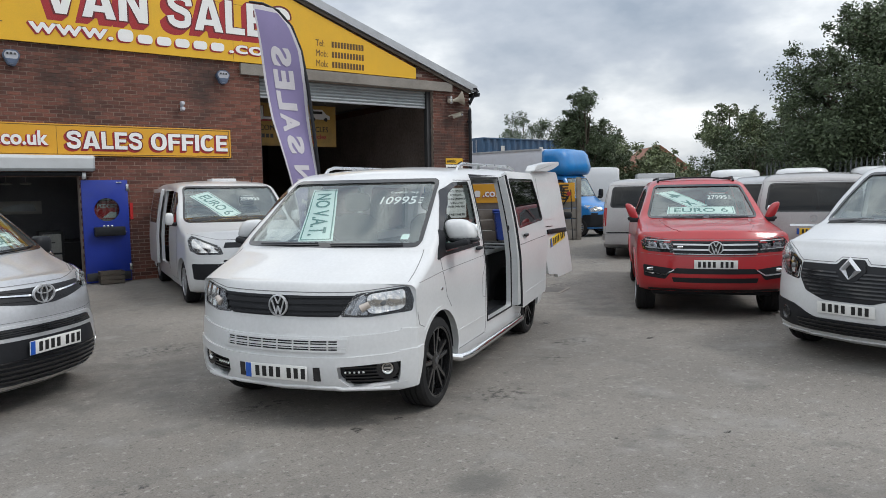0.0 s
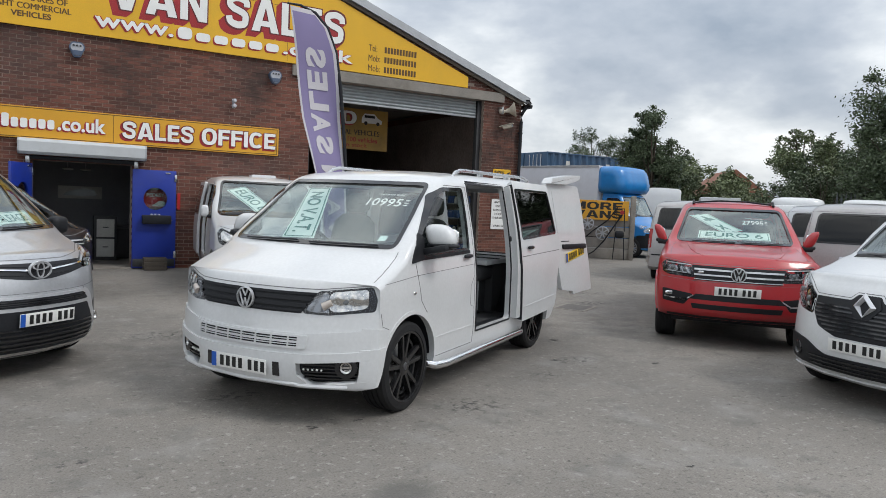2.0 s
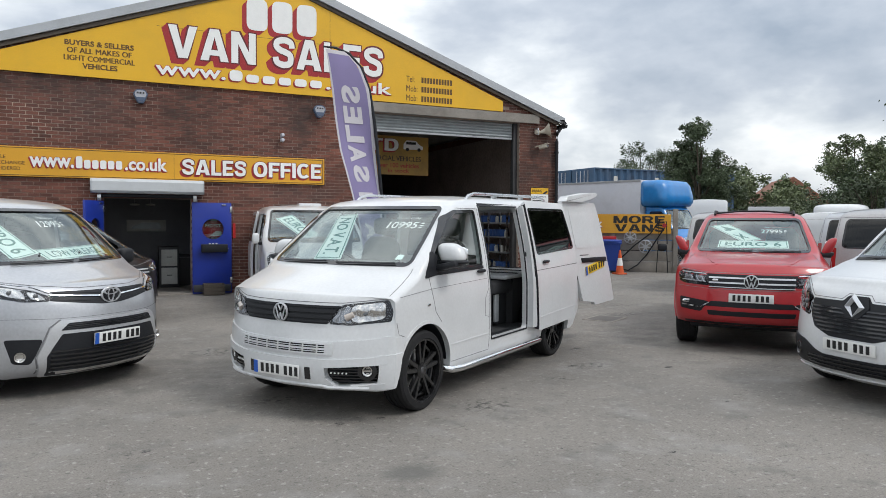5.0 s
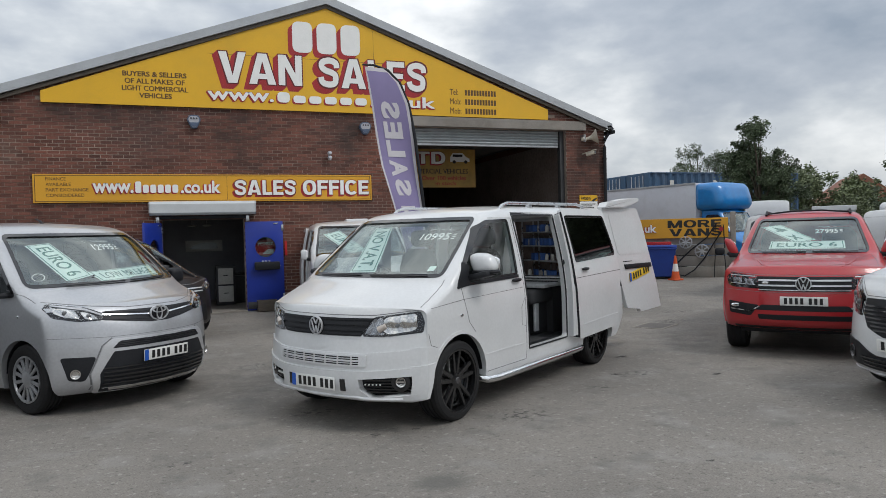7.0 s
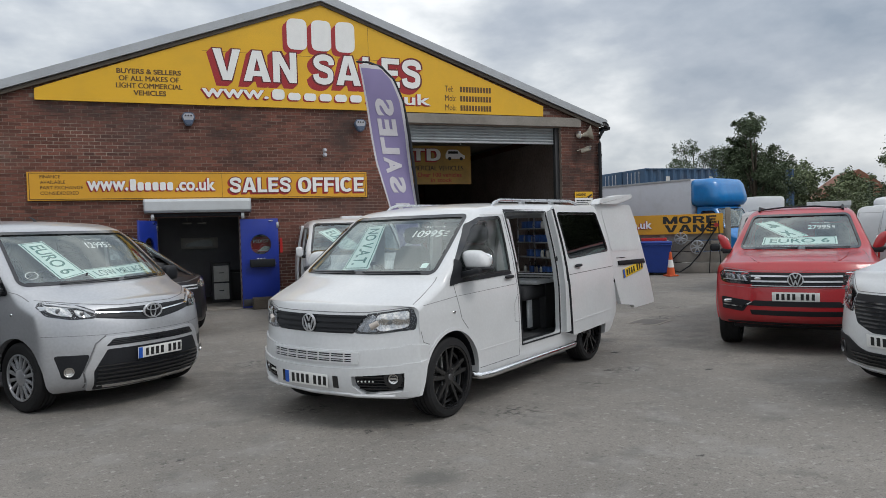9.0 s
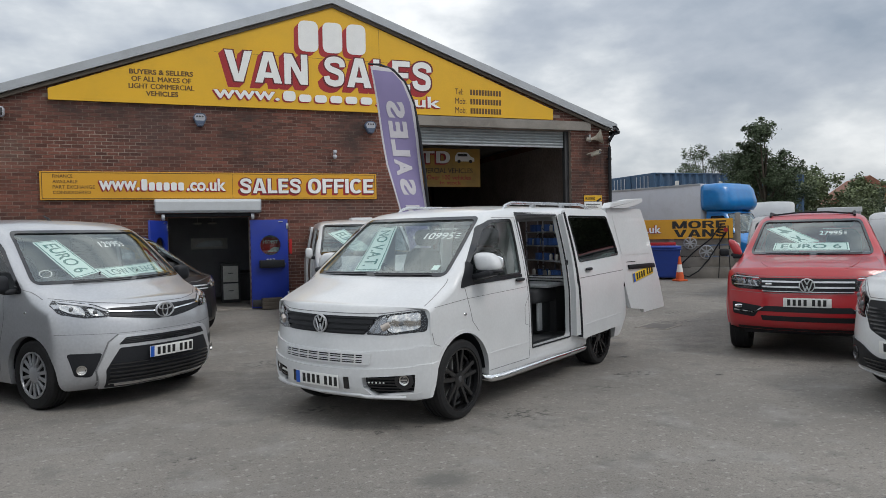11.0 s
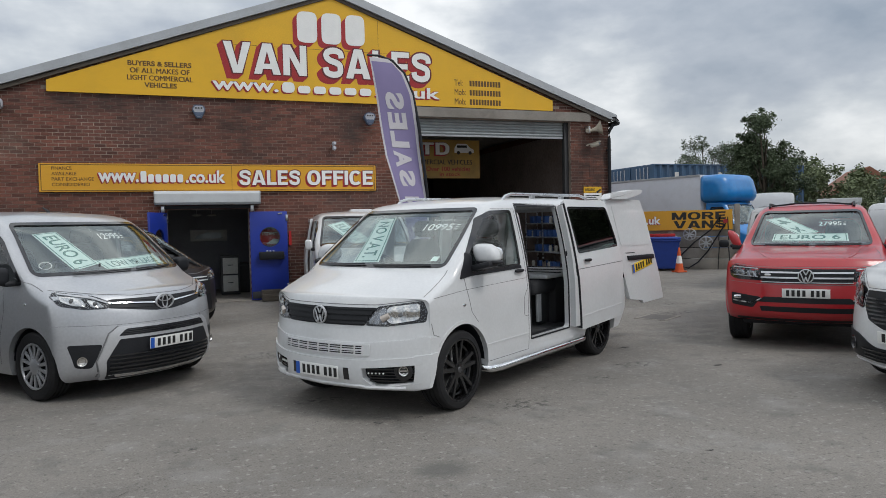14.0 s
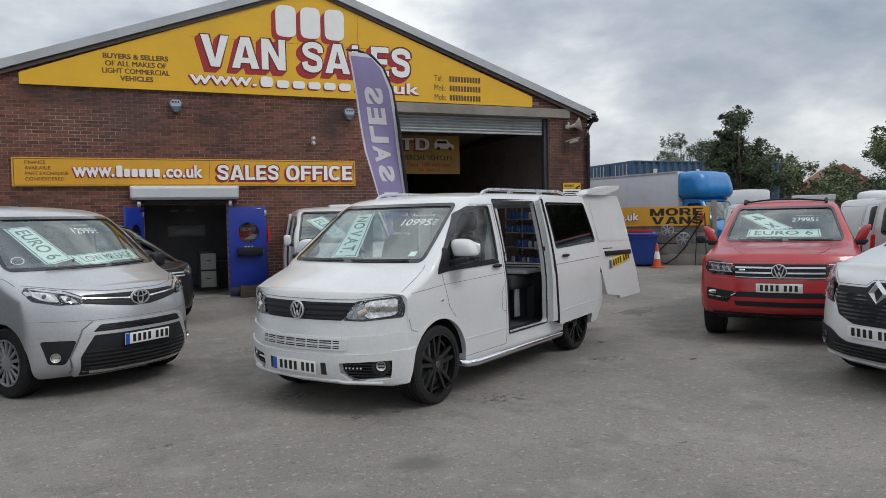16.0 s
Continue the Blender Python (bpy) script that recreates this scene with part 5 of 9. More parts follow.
    part("bench_base", box_bm(0.34, 1.30, 0.38, 0.03, c=(-2.36, -0.14, 0.63)), M_INTERIOR, bench)
    part("side_panel", box_bm(0.10, 0.03, 0.34, 0.01, c=(-2.12, 0.53, 0.66)), M_BED, bench, "pale grey seat side")
    bed = part("bed_board", box_bm(1.42, 1.52, 0.05, 0.015, c=(-2.80, -0.10, 1.02)), M_BED, root, "pale grey bed board over the folded bench")
    for x in (-2.45, -2.9, -3.35):
        part("strip", box_bm(0.05, 1.50, 0.012, 0.003, c=(x, -0.10, 1.05)), M_INTERIOR, bed)
    part("bed_support", box_bm(1.2, 1.40, 0.56, 0.02, c=(-3.02, -0.10, 0.71)), M_INTERIOR, bed)
    part("side_lining", box_bm(2.5, 0.02, 0.66, 0.005, c=(-2.5, -0.885, 0.80)), M_INTERIOR, root, "dark side lining")
    part("door_track", box_bm(0.9, 0.03, 0.03, 0.005, c=(-1.56, 0.80, 1.845)), M_BLACK_PL, root)
    # --- sliding door, slid back
    dout = rounded([(-2.08, 1.86), (-2.16, 1.2), (-2.24, 0.42), (-3.38, 0.45), (-3.41, 0.75), (-3.48, 1.1), (-3.42, 1.4), (-3.24, 1.86)], 0.04)
    dwin = rounded([(-2.13, 1.805), (-3.18, 1.805), (-3.36, 1.335), (-2.22, 1.295)], 0.04)
    db = carve(sh.panel(dout, "left", 0.085, 0.055, 0.08, solid=True), [prism_bm(dwin, "y", 0.3, 3)])
    d = part("sliding_door", db, M_WHITE, root, "white sliding door, slid back")
    w = part("window", sh.panel(dwin, "left", 0.077, 0, 0.08), M_TINT, d, "dark tinted window", smooth=60)
    part("seal", sh.ribbon(dwin, "left", 0.03, 0.089, closed=True), M_BLACK_GL, w)
    part("edge_seal", sh.ribbon([(-2.075, 1.84), (-2.155, 1.2), (-2.23, 0.44)], "left", 0.010, 0.0865), M_BLACK_PL, d)
    h = part("door_handle", superbox_bm(0.17, 0.035, 0.035, 3, c=sh.on(-2.42, 1.195, "left", 0.105)), M_BLACK_PL, d, "black door handle")
    part("recess", superbox_bm(0.12, 0.01, 0.055, 2.5, c=sh.on(-2.44, 1.18, "left", 0.084)), M_WHITE2, h)
    part("crease", sh.ribbon([(-2.18, 1.105), (-3.47, 1.13)], "left", 0.008, 0.0865), M_SEAM, d)
    part("crease", sh.ribbon([(-2.23, 0.57), (-3.40, 0.60)], "left", 0.012, 0.089), M_WHITE, d)
    part("latch", box_bm(0.03, 0.06, 0.12, 0.01, c=(-2.165, 0.985, 1.10)), M_BLACK_PL, d)
    part("latch", box_bm(0.03, 0.06, 0.10, 0.01, c=(-2.22, 0.985, 0.62)), M_BLACK_PL, d)
    part("striker", superbox_bm(0.07, 0.03, 0.07, 2, c=sh.on(-2.095, 1.30, "left", 0.0)), M_BLACK_PL, root)
    part("pillar_seal", sh.ribbon([(-1.19, 0.46), (-1.15, 1.30), (-1.095, 1.835), (-2.005, 1.835), (-2.055, 1.2), (-2.065, 0.46)], "left", 0.016, 0.006, closed=True), M_BLACK_PL, root)
    part("door_jamb", sh.panel([(-2.04, 1.83), (-2.09, 1.2), (-2.10, 0.47), (-2.23, 0.47), (-2.155, 1.2), (-2.085, 1.83)], "left", 0.065, 0.065), M_WHITE, root, "white door jamb")
    # --- rear door, swung out on its hinges
    rd = rounded([(0.0, 0.60), (0.30, 0.56), (0.30, 0.52), (0.86, 0.55), (0.90, 0.95), (0.89, 1.30), (0.88, 1.72), (0.84, 1.93), (0.0, 1.95)], 0.03)
    b = prism_bm(rd, "y", -0.06, 0.0)
    bmesh.ops.bevel(b, geom=list(b.edges), offset=0.018, segments=3, affect="EDGES", clamp_overlap=True)
    door = part("rear_door", b, M_WHITE, root, "white rear door, swung open")
    rake = Matrix(((1, 0, -0.43, 0.235), (0, 1, 0, 0), (0, 0, 1, 0), (0, 0, 0, 1)))
    door.matrix_basis = pose(-3.88, 0.92, 0, 0, 0, 170)
    b_in = prism_bm(rounded([(0.08, 0.66), (0.80, 0.66), (0.80, 1.30), (0.10, 1.30)], 0.05), "y", 0.0, 0.02)
    part("inner_trim", b_in, M_INTERIOR, door)
    press = rounded([(0.10, 1.32), (0.82, 1.32), (0.80, 1.84), (0.10, 1.86)], 0.05)
    part("pressing", prism_bm(press, "y", -0.064, -0.055), M_WHITE, door)
    pl = number_plate(door, sh, 0, 0, yellow=True, at=pose(0.50, -0.068, 1.055))
    part("plate_recess", box_bm(0.66, 0.03, 0.062, 0.006, c=(0.51, -0.066, 1.155)), M_BLACK_PL, door, "black handle recess")
    for s, view in ((1, "left"), (-1, "right")):
        part("tail_light", sh.panel(rounded([(-3.70, 0.90), (-3.90, 0.88), (-3.86, 1.18), (-3.69, 1.18)], 0.03), view, 0.014, 0.02), M_SMOKE, root, "smoked tail light")
    part("model_lettering", box_bm(0.22, 0.004, 0.010, c=(0.28, -0.062, 1.225)), M_INK, door)
    spoiler = prism_bm(rounded([(0.0, 1.93), (0.10, 2.00), (0.60, 2.06), (0.88, 2.07), (0.86, 2.02), (0.65, 1.97), (0.4, 1.93)], 0.02), "y", -0.11, 0.02)
    bmesh.ops.bevel(spoiler, geom=list(spoiler.edges), offset=0.008, segments=2, affect="EDGES")
    part("spoiler", spoiler, M_WHITE, door, "white roof spoiler")
    for o in (door, *door.children_recursive):
        if o is door or o.parent is door:
            if o.name.startswith('number_plate'):
                o.matrix_basis = rake @ o.matrix_basis
            else:
                o.data.transform(rake)
    b2 = prism_bm(rd, "y", -0.06, 0.0)
    b2.transform(rake)
    b2.transform(Matrix.Diagonal((1, -1, 1, 1)))
    bmesh.ops.reverse_faces(b2, faces=list(b2.faces))
    part("rear_door", b2, M_WHITE, root, "white rear door, swung open", m=pose(-3.93, -0.92, 0, 0, 0, -172))
    # --- glass stickers, wipers
    price(sh, root, 0.30, 0.66, 1.610, 0.062, "10995")
    part("badge_sticker", sh.panel([(0.63, 1.335), (0.69, 1.335), (0.69, 1.375), (0.63, 1.375)], "front", -0.010, 0), M_SIGN_MINT, root)
    wiper(sh, root, -0.60, 1.275, -0.02, 1.29)
    wiper(sh, root, 0.10, 1.28, 0.68, 1.285)
    window_card(sh, root, [(-0.24, 1.785), (0.04, 1.355), (-0.30, 1.345), (-0.51, 1.775)], "NO V.A.T.", "pale green sale card standing behind the white van's windscreen")
    return root, sh


FOG_CAMPER = rounded([(0.455, 0.468), (0.875, 0.497), (0.86, 0.345), (0.54, 0.305), (0.455, 0.385)], 0.02)


SILVERVAN = dict(zt=[(0.68, 1.035), (0.45, 1.125), (0.27, 1.195), (0.19, 1.245), (-0.12, 1.46), (-0.50, 1.72), (-0.70, 1.81), (-1.0, 1.865), (-1.9, 1.90), (-3.2, 1.90), (-3.95, 1.86), (-4.05, 1.6), (-4.1, 0.9)],
              zb=[(0.68, 0.20), (-3.6, 0.24), (-4.1, 0.36)],
              w=[(0.68, 0.94), (0.2, 0.955), (0.0, 0.96), (-3.8, 0.96), (-4.1, 0.92)],
              tum=tum_van(0.82), rc=[(0.68, 0.10), (0.4, 0.12), (0.2, 0.08), (-0.5, 0.10), (-1.0, 0.15), (-3.9, 0.14), (-4.1, 0.08)],
              swept=[(0.68, 0.32), (0.2, 0.26), (-0.5, 0.18), (-1.2, 0.0), (-4.1, 0.0)],
              nose=[(0.20, 0.80), (0.30, 0.885), (0.45, 0.91), (0.60, 0.91), (0.75, 0.895), (0.90, 0.86), (1.0, 0.81), (1.1, 0.74)], bow=0.12, nsq=5.0)


def build_silver_van():
    m = stand(-1.19, 7.72, 0.64, -0.77)
    ws = rounded([(-0.85, 1.24), (0.85, 1.24), (0.72, 1.76), (-0.72, 1.76)], 0.06)
    dl = rounded([(-0.06, 1.16), (-0.20, 1.30), (-0.50, 1.57), (-0.70, 1.70), (-1.12, 1.70), (-1.18, 1.14)], 0.04)
    wins = [(ws, "front", M_WGLASS, "windscreen"), (dl, "left", M_GLASS, "window"), (dl, "right", M_GLASS, "window")]
    root, sh, body = vehicle("panel_van", "silver panel van with sale cards behind its windscreen", m, SILVERVAN, M_SILVER, wins, 0.39, 3.27, 0.345, 0.225, "cap", hollow=(-4.0, 0.12), track=0.815, axle=0.06)
    lamp = rounded([(0.50, 0.962), (0.62, 1.035), (0.85, 1.085), (0.905, 1.03), (0.875, 0.95), (0.72, 0.905), (0.545, 0.905)], 0.025)
    for s in (1, -1):
        hl = headlight(sh, root, [(s * y, z) for y, z in lamp], bowls=(), dark=True)
        for o in (((0.70, 0.935), (0.80, 0.955), (0.865, 1.0), (0.85, 1.045), (0.72, 1.02)), ((0.57, 0.92), (0.67, 0.928), (0.69, 1.0), (0.62, 0.985))):
            part("reflector", ribbed(sh, rounded([(s * y, z) for y, z in o], 0.025), lambda y, z: 0.003 + 0.010 * abs(math.sin(38 * y + 25 * z)) + 0.003 * math.sin(60 * z)), M_BRIGHT, hl, "bright faceted reflector", smooth=20)
        for cy, cz in ((0.785, 0.992), (0.63, 0.955)):
            part("bulb", superbox_bm(0.03, 0.05, 0.05, 2, c=sh.on(s * cy, cz, "front", 0.008)), M_LENSDARK, hl)
        part("running_light", sh.panel([(s * 0.53, 0.962), (s * 0.63, 1.022), (s * 0.84, 1.068), (s * 0.84, 1.055), (s * 0.64, 1.005), (s * 0.55, 0.955)], "front", 0.011, 0.008), M_LAMPWHITE, root)
        fo = [(s * y, z) for y, z in rounded([(0.62, 0.565), (0.86, 0.575), (0.81, 0.35), (0.70, 0.335)], 0.03)]
        f = part("fog_light_housing", sh.panel(fo, "front", 0.002, 0.01), M_BLACK_PL, root, "black fog light housing")
        p = sh.on(s * 0.765, 0.415, "front", 0.01)
        rot = Vector((0.85, s * 0.52, 0)).to_track_quat("Z", "Y").to_matrix().to_4x4()
        part("fog_light", lathe_bm([(0.0, -0.008), (0.03, -0.002), (0.036, 0.012), (0.046, 0.014), (0.05, -0.02)], 24, m=Matrix.Translation(p) @ rot), M_BRIGHT, f, "round fog light")
    g = part("grille", sh.panel(rounded([(-0.50, 0.99), (-0.12, 0.985), (0.12, 0.985), (0.50, 0.99), (0.545, 0.91), (0.3, 0.875), (0.1, 0.85), (-0.1, 0.85), (-0.3, 0.875), (-0.545, 0.91)], 0.01), "front", 0.003, 0.015, 0.04), M_BLACK_PL, root, "black upper grille")
    for s in (1, -1):
        part("chrome_bar", sh.panel([(s * 0.10, 0.918), (s * 0.53, 0.950), (s * 0.53, 0.961), (s * 0.10, 0.930)], "front", 0.016, 0.016), M_CHROME, g, "chrome strip")
        for q in (0.885, 0.955):
            part("slat", sh.panel([(s * 0.10, q), (s * 0.52, q + 0.022), (s * 0.52, q + 0.030), (s * 0.10, q + 0.008)], "front", 0.008, 0.008), M_BLACK_PL, g)
    ring_badge(root, sh.on(0, 0.925, "front", 0.02), 0.088, "oval")
    frame_ = part("bumper_frame", sh.panel(rounded([(-0.50, 0.725), (0.50, 0.725), (0.57, 0.655), (0.66, 0.40), (0.62, 0.225), (-0.62, 0.225), (-0.66, 0.40), (-0.57, 0.655)], 0.03), "front", 0.030, 0.034, 0.05), M_SATIN, root, "raised silver grille surround")
    up = part("upper_intake", sh.panel(rounded([(-0.50, 0.635), (0.50, 0.635), (0.43, 0.70), (-0.43, 0.70)], 0.015), "front", 0.033, 0.012, 0.05), M_BLACK_PL, root, "black slatted intake")
    lo = part("lower_intake", sh.panel(rounded([(-0.49, 0.605), (0.49, 0.605), (0.60, 0.40), (0.575, 0.235), (-0.575, 0.235), (-0.60, 0.40)], 0.02), "front", 0.033, 0.012, 0.05), M_BLACK_PL, root, "black slatted intake")
    for z in (0.652, 0.668, 0.684):
        part("slat", sh.panel([(-0.45, z - 0.004), (0.45, z - 0.004), (0.45, z + 0.004), (-0.45, z + 0.004)], "front", 0.040, 0.012), M_BLACK_GL, up)
    for z in (0.31, 0.345, 0.38, 0.415, 0.45):
        part("slat", sh.panel([(-0.57, z - 0.007), (0.57, z - 0.007), (0.57, z + 0.007), (-0.57, z + 0.007)], "front", 0.042, 0.014), M_BLACK_GL, lo)
    part("chrome_bar", sh.panel([(-0.50, 0.256), (0.50, 0.256), (0.52, 0.282), (-0.52, 0.282)], "front", 0.042, 0.016), M_CHROME, lo, "chrome strip")
    number_plate(root, sh, 0, 0, at=plate_pose(sh, 0, 0.535, "front", 0.048, 3))
    for s in (1, -1):
        part("seam", sh.ribbon([(s * 0.49, 0.735), (s * 0.575, 0.665), (s * 0.672, 0.40), (s * 0.64, 0.24)], "front", 0.012, 0.002), M_SEAM, root)
    p = sh.on(-0.70, 1.335, "front", -0.009)
    d_ = (sh.on(-0.70, 1.335, "front", 0.05) - p).normalized().to_track_quat("Z", "Y").to_matrix().to_4x4()
    part("round_sticker", lathe_bm([(0.052, 0), (0.060, 0.001), (0.060, 0), (0.052, -0.001)], 28, m=Matrix.Translation(p) @ d_), M_SIGN_WHITE, root, "white ring sticker")
    part("seam", sh.ribbon([(-0.92, 0.76), (-0.5, 0.745), (0.5, 0.745), (0.92, 0.76)], "front", 0.0040), M_SEAM, root)
    part("seam", sh.ribbon([(-0.86, 1.10), (-0.60, 1.05), (-0.3, 1.015), (0.3, 1.015), (0.60, 1.05), (0.86, 1.10)], "front", 0.0050), M_SEAM, root)
    for view in ("left", "right"):
        part("seam", sh.ribbon([(0.22, 1.09), (0.05, 1.16), (-0.2, 1.22)], view, 0.0050), M_SEAM, root)
        part("seam", sh.ribbon([(-0.38, 1.12), (-0.36, 0.9), (-0.46, 0.6), (-0.48, 0.33)], view, 0.0055), M_SEAM, root)
        part("seam", sh.ribbon([(-1.28, 1.74), (-1.28, 0.33)], view, 0.0055), M_SEAM, root)
        part("side_repeater", superbox_bm(0.03, 0.012, 0.03, 2.2, c=sh.on(0.02, 0.96, view, 0.004)), M_CHROME, root)
    for s in (1, -1):
        mirror(root, -0.22, s * 1.06, 1.24, M_BLACK_PL, 0.14, 0.18, 0.18, s)
    cabin(root, 0.15, 0.80, seat_x=-0.8)
    wiper(sh, root, -0.55, 1.225, 0.05, 1.235)
    wiper(sh, root, 0.12, 1.235, 0.66, 1.25)
    for y in (-0.22, 0.22):
        part("washer_jet", superbox_bm(0.02, 0.02, 0.016, 2, c=sh.on(0.12, y, "top", 0.006)), M_BLACK_PL, root)
    part("aerial", tube_bm([(-1.15, 0, 1.88), (-1.20, 0, 1.93), (-1.30, 0, 1.965)], [0.022, 0.014, 0.005], 8), M_BLACK_PL, root, "stub aerial")
    price(sh, root, 0.06, 0.37, 1.59, 0.062, "12995")
    window_card(sh, root, [(-0.33, 1.715), (-0.175, 1.36), (-0.47, 1.305), (-0.58, 1.69)], "EURO 6", "pale green sale card leaning behind the silver van's windscreen")
    window_card(sh, root, [(-0.20, 1.395), (0.69, 1.43), (0.735, 1.315), (-0.13, 1.290)], "LOW MILEAGE", "wide pale green sale card along the silver van's dashboard")
    return root, sh


PICKUP = dict(zt=[(0.56, 1.125), (0.2, 1.175), (-0.25, 1.215), (-0.45, 1.24), (-0.9, 1.50), (-1.25, 1.70), (-1.45, 1.78), (-1.8, 1.825), (-2.5, 1.82), (-2.95, 1.76), (-3.1, 1.55), (-3.25, 1.13), (-3.4, 1.10), (-4.3, 1.10), (-4.38, 0.95)],
              zb=[(0.56, 0.34), (-3.8, 0.35), (-4.38, 0.5)],
              w=[(0.56, 0.955), (0.3, 0.965), (0.0, 0.97), (-4.0, 0.965), (-4.38, 0.93)],
              tum=[(0.3, 0.94), (0.5, 0.985), (0.7, 1.0), (1.0, 0.99), (1.12, 0.96), (1.2, 0.93), (1.8, 0.72), (2.0, 0.68)], rc=[(0.56, 0.08), (0.3, 0.10), (-0.4, 0.06), (-1.3, 0.08), (-1.8, 0.12), (-3.0, 0.12), (-3.4, 0.05), (-4.4, 0.05)],
              swept=[(0.56, 0.18), (-0.4, 0.20), (-1.3, 0.12), (-2.0, 0.0), (-4.4, 0.0)],
              nose=[(0.34, 0.80), (0.45, 0.885), (0.60, 0.91), (0.75, 0.90), (0.90, 0.875), (1.0, 0.85), (1.1, 0.80)], bow=0.13, nsq=6.0)


def build_pickup():
    m = stand(7.313, 6.320, -0.7548, -0.6540)
    ws = rounded([(-0.755, 1.27), (0.755, 1.27), (0.625, 1.73), (-0.625, 1.73)], 0.06)
    dl = rounded([(-0.75, 1.22), (-1.30, 1.62), (-1.65, 1.70), (-1.75, 1.70), (-1.75, 1.2)], 0.04)
    d2 = rounded([(-1.83, 1.2), (-1.83, 1.70), (-2.6, 1.69), (-2.85, 1.2)], 0.04)
    wins = [(ws, "front", M_WGLASS, "windscreen"), (dl, "left", M_GLASS, "window"), (dl, "right", M_GLASS, "window"), (d2, "left", M_TINT, "window"), (d2, "right", M_TINT, "window")]
    bed = prism_bm([(-3.42, -0.80), (-4.28, -0.80), (-4.28, 0.80), (-3.42, 0.80)], "z", 0.62, 1.5)
    root, sh, body = vehicle("pickup_truck", "red double-cab pickup truck with chrome grille", m, PICKUP, M_RED, wins, 0.44, 3.09, 0.385, 0.26, "alloy", floor=0.55, hollow=(-3.0, -0.5), track=0.82, extra_cuts=[bed])
    lamp = rounded([(0.525, 1.018), (0.84, 1.055), (0.90, 1.0), (0.875, 0.90), (0.80, 0.872), (0.495, 0.862)], 0.02)
    for s in (1, -1):
        hl = headlight(sh, root, [(s * y, z) for y, z in lamp], bowls=(), dark=True)
        for cy, cz in ((0.755, 0.957), (0.61, 0.945)):
            part("reflector", ribbed(sh, rounded([(s * (cy + a), cz + c) for a, c in ((-0.055, -0.038), (0.055, -0.03), (0.06, 0.042), (-0.05, 0.034))], 0.015), lambda y, z: 0.004 + 0.008 * abs(math.sin(50 * y + 30 * z))), M_CHROME_SOFT, hl, "bright lamp unit", smooth=20)
            part("bulb", superbox_bm(0.03, 0.05, 0.05, 2, c=sh.on(s * cy, cz, "front", 0.010)), M_LENSDARK, hl)
        for z in (0.905, 1.005):
            part("running_light", sh.panel([(s * 0.54, z), (s * 0.84, z + 0.015), (s * 0.84, z + 0.024), (s * 0.54, z + 0.009)], "front", 0.011, 0.008), M_SATIN, root)
        fo = [(s * y, z) for y, z in rounded([(0.50, 0.66), (0.87, 0.70), (0.86, 0.545), (0.60, 0.52)], 0.025)]
        f = part("fog_light_housing", sh.panel(fo, "front", 0.002, 0.012), M_BLACK_PL, root, "black fog light housing")
        part("chrome_trim", sh.panel([(s * 0.50, 0.652), (s * 0.60, 0.590), (s * 0.84, 0.605), (s * 0.84, 0.59), (s * 0.595, 0.572), (s * 0.49, 0.642)], "front", 0.010, 0.012), M_CHROME, f, "angled chrome trim")
        p = sh.on(s * 0.76, 0.648, "front", 0.008)
        part("fog_light", superbox_bm(0.03, 0.15, 0.05, 3, c=p, rot=Matrix.Rotation(-s * 0.5, 3, "Z")), M_CHROME, f, "fog light")
    g = part("grille", sh.panel(rounded([(-0.525, 1.015), (0.525, 1.015), (0.49, 0.838), (-0.49, 0.838)], 0.01), "front", 0.002, 0.015, 0.05), M_BLACK_PL, root, "black grille")
    for z, t in ((0.968, 0.019), (0.905, 0.019), (0.850, 0.008)):
        part("chrome_bar", sh.panel([(-0.50, z - t / 2), (0.50, z - t / 2), (0.50, z + t / 2), (-0.50, z + t / 2)], "front", 0.016, 0.016, 0.06), M_SATIN, g, "thin satin chrome bar")
    for k in range(-6, 7):
        if k:
            part("slat", sh.panel([(k * 0.075 - 0.003, 0.845), (k * 0.075 + 0.003, 0.845), (k * 0.075 + 0.003, 1.01), (k * 0.075 - 0.003, 1.01)], "front", 0.012, 0.012), M_BLACK_PL, g)
    ring_badge(root, sh.on(0, 0.926, "front", 0.026), 0.088, "round")
    part("model_badge", superbox_bm(0.012, 0.075, 0.03, 3, c=sh.on(-0.42, 0.935, "front", 0.02)), M_CHROME, g)
    number_plate(root, sh, 0, 0, at=plate_pose(sh, 0, 0.722, "front", 0.018, 2), blue=False)
    mid = part("lower_intake", sh.panel(rounded([(-0.47, 0.668), (0.47, 0.668), (0.55, 0.60), (-0.55, 0.60)], 0.01), "front", 0.003, 0.012), M_BLACK_PL, root, "black mesh intake")
    part("lower_intake", sh.panel(rounded([(-0.52, 0.548), (0.52, 0.548), (0.50, 0.485), (-0.50, 0.485)], 0.01), "front", 0.003, 0.012), M_BLACK_PL, root, "black mesh intake")
    part("seam", sh.ribbon([(-0.90, 0.845), (-0.5, 0.825), (0.5, 0.825), (0.90, 0.845)], "front", 0.0045), M_SEAM, root)
    part("seam", sh.ribbon([(-0.86, 1.07), (-0.53, 1.033), (0.53, 1.033), (0.86, 1.07)], "front", 0.0050), M_SEAM, root)
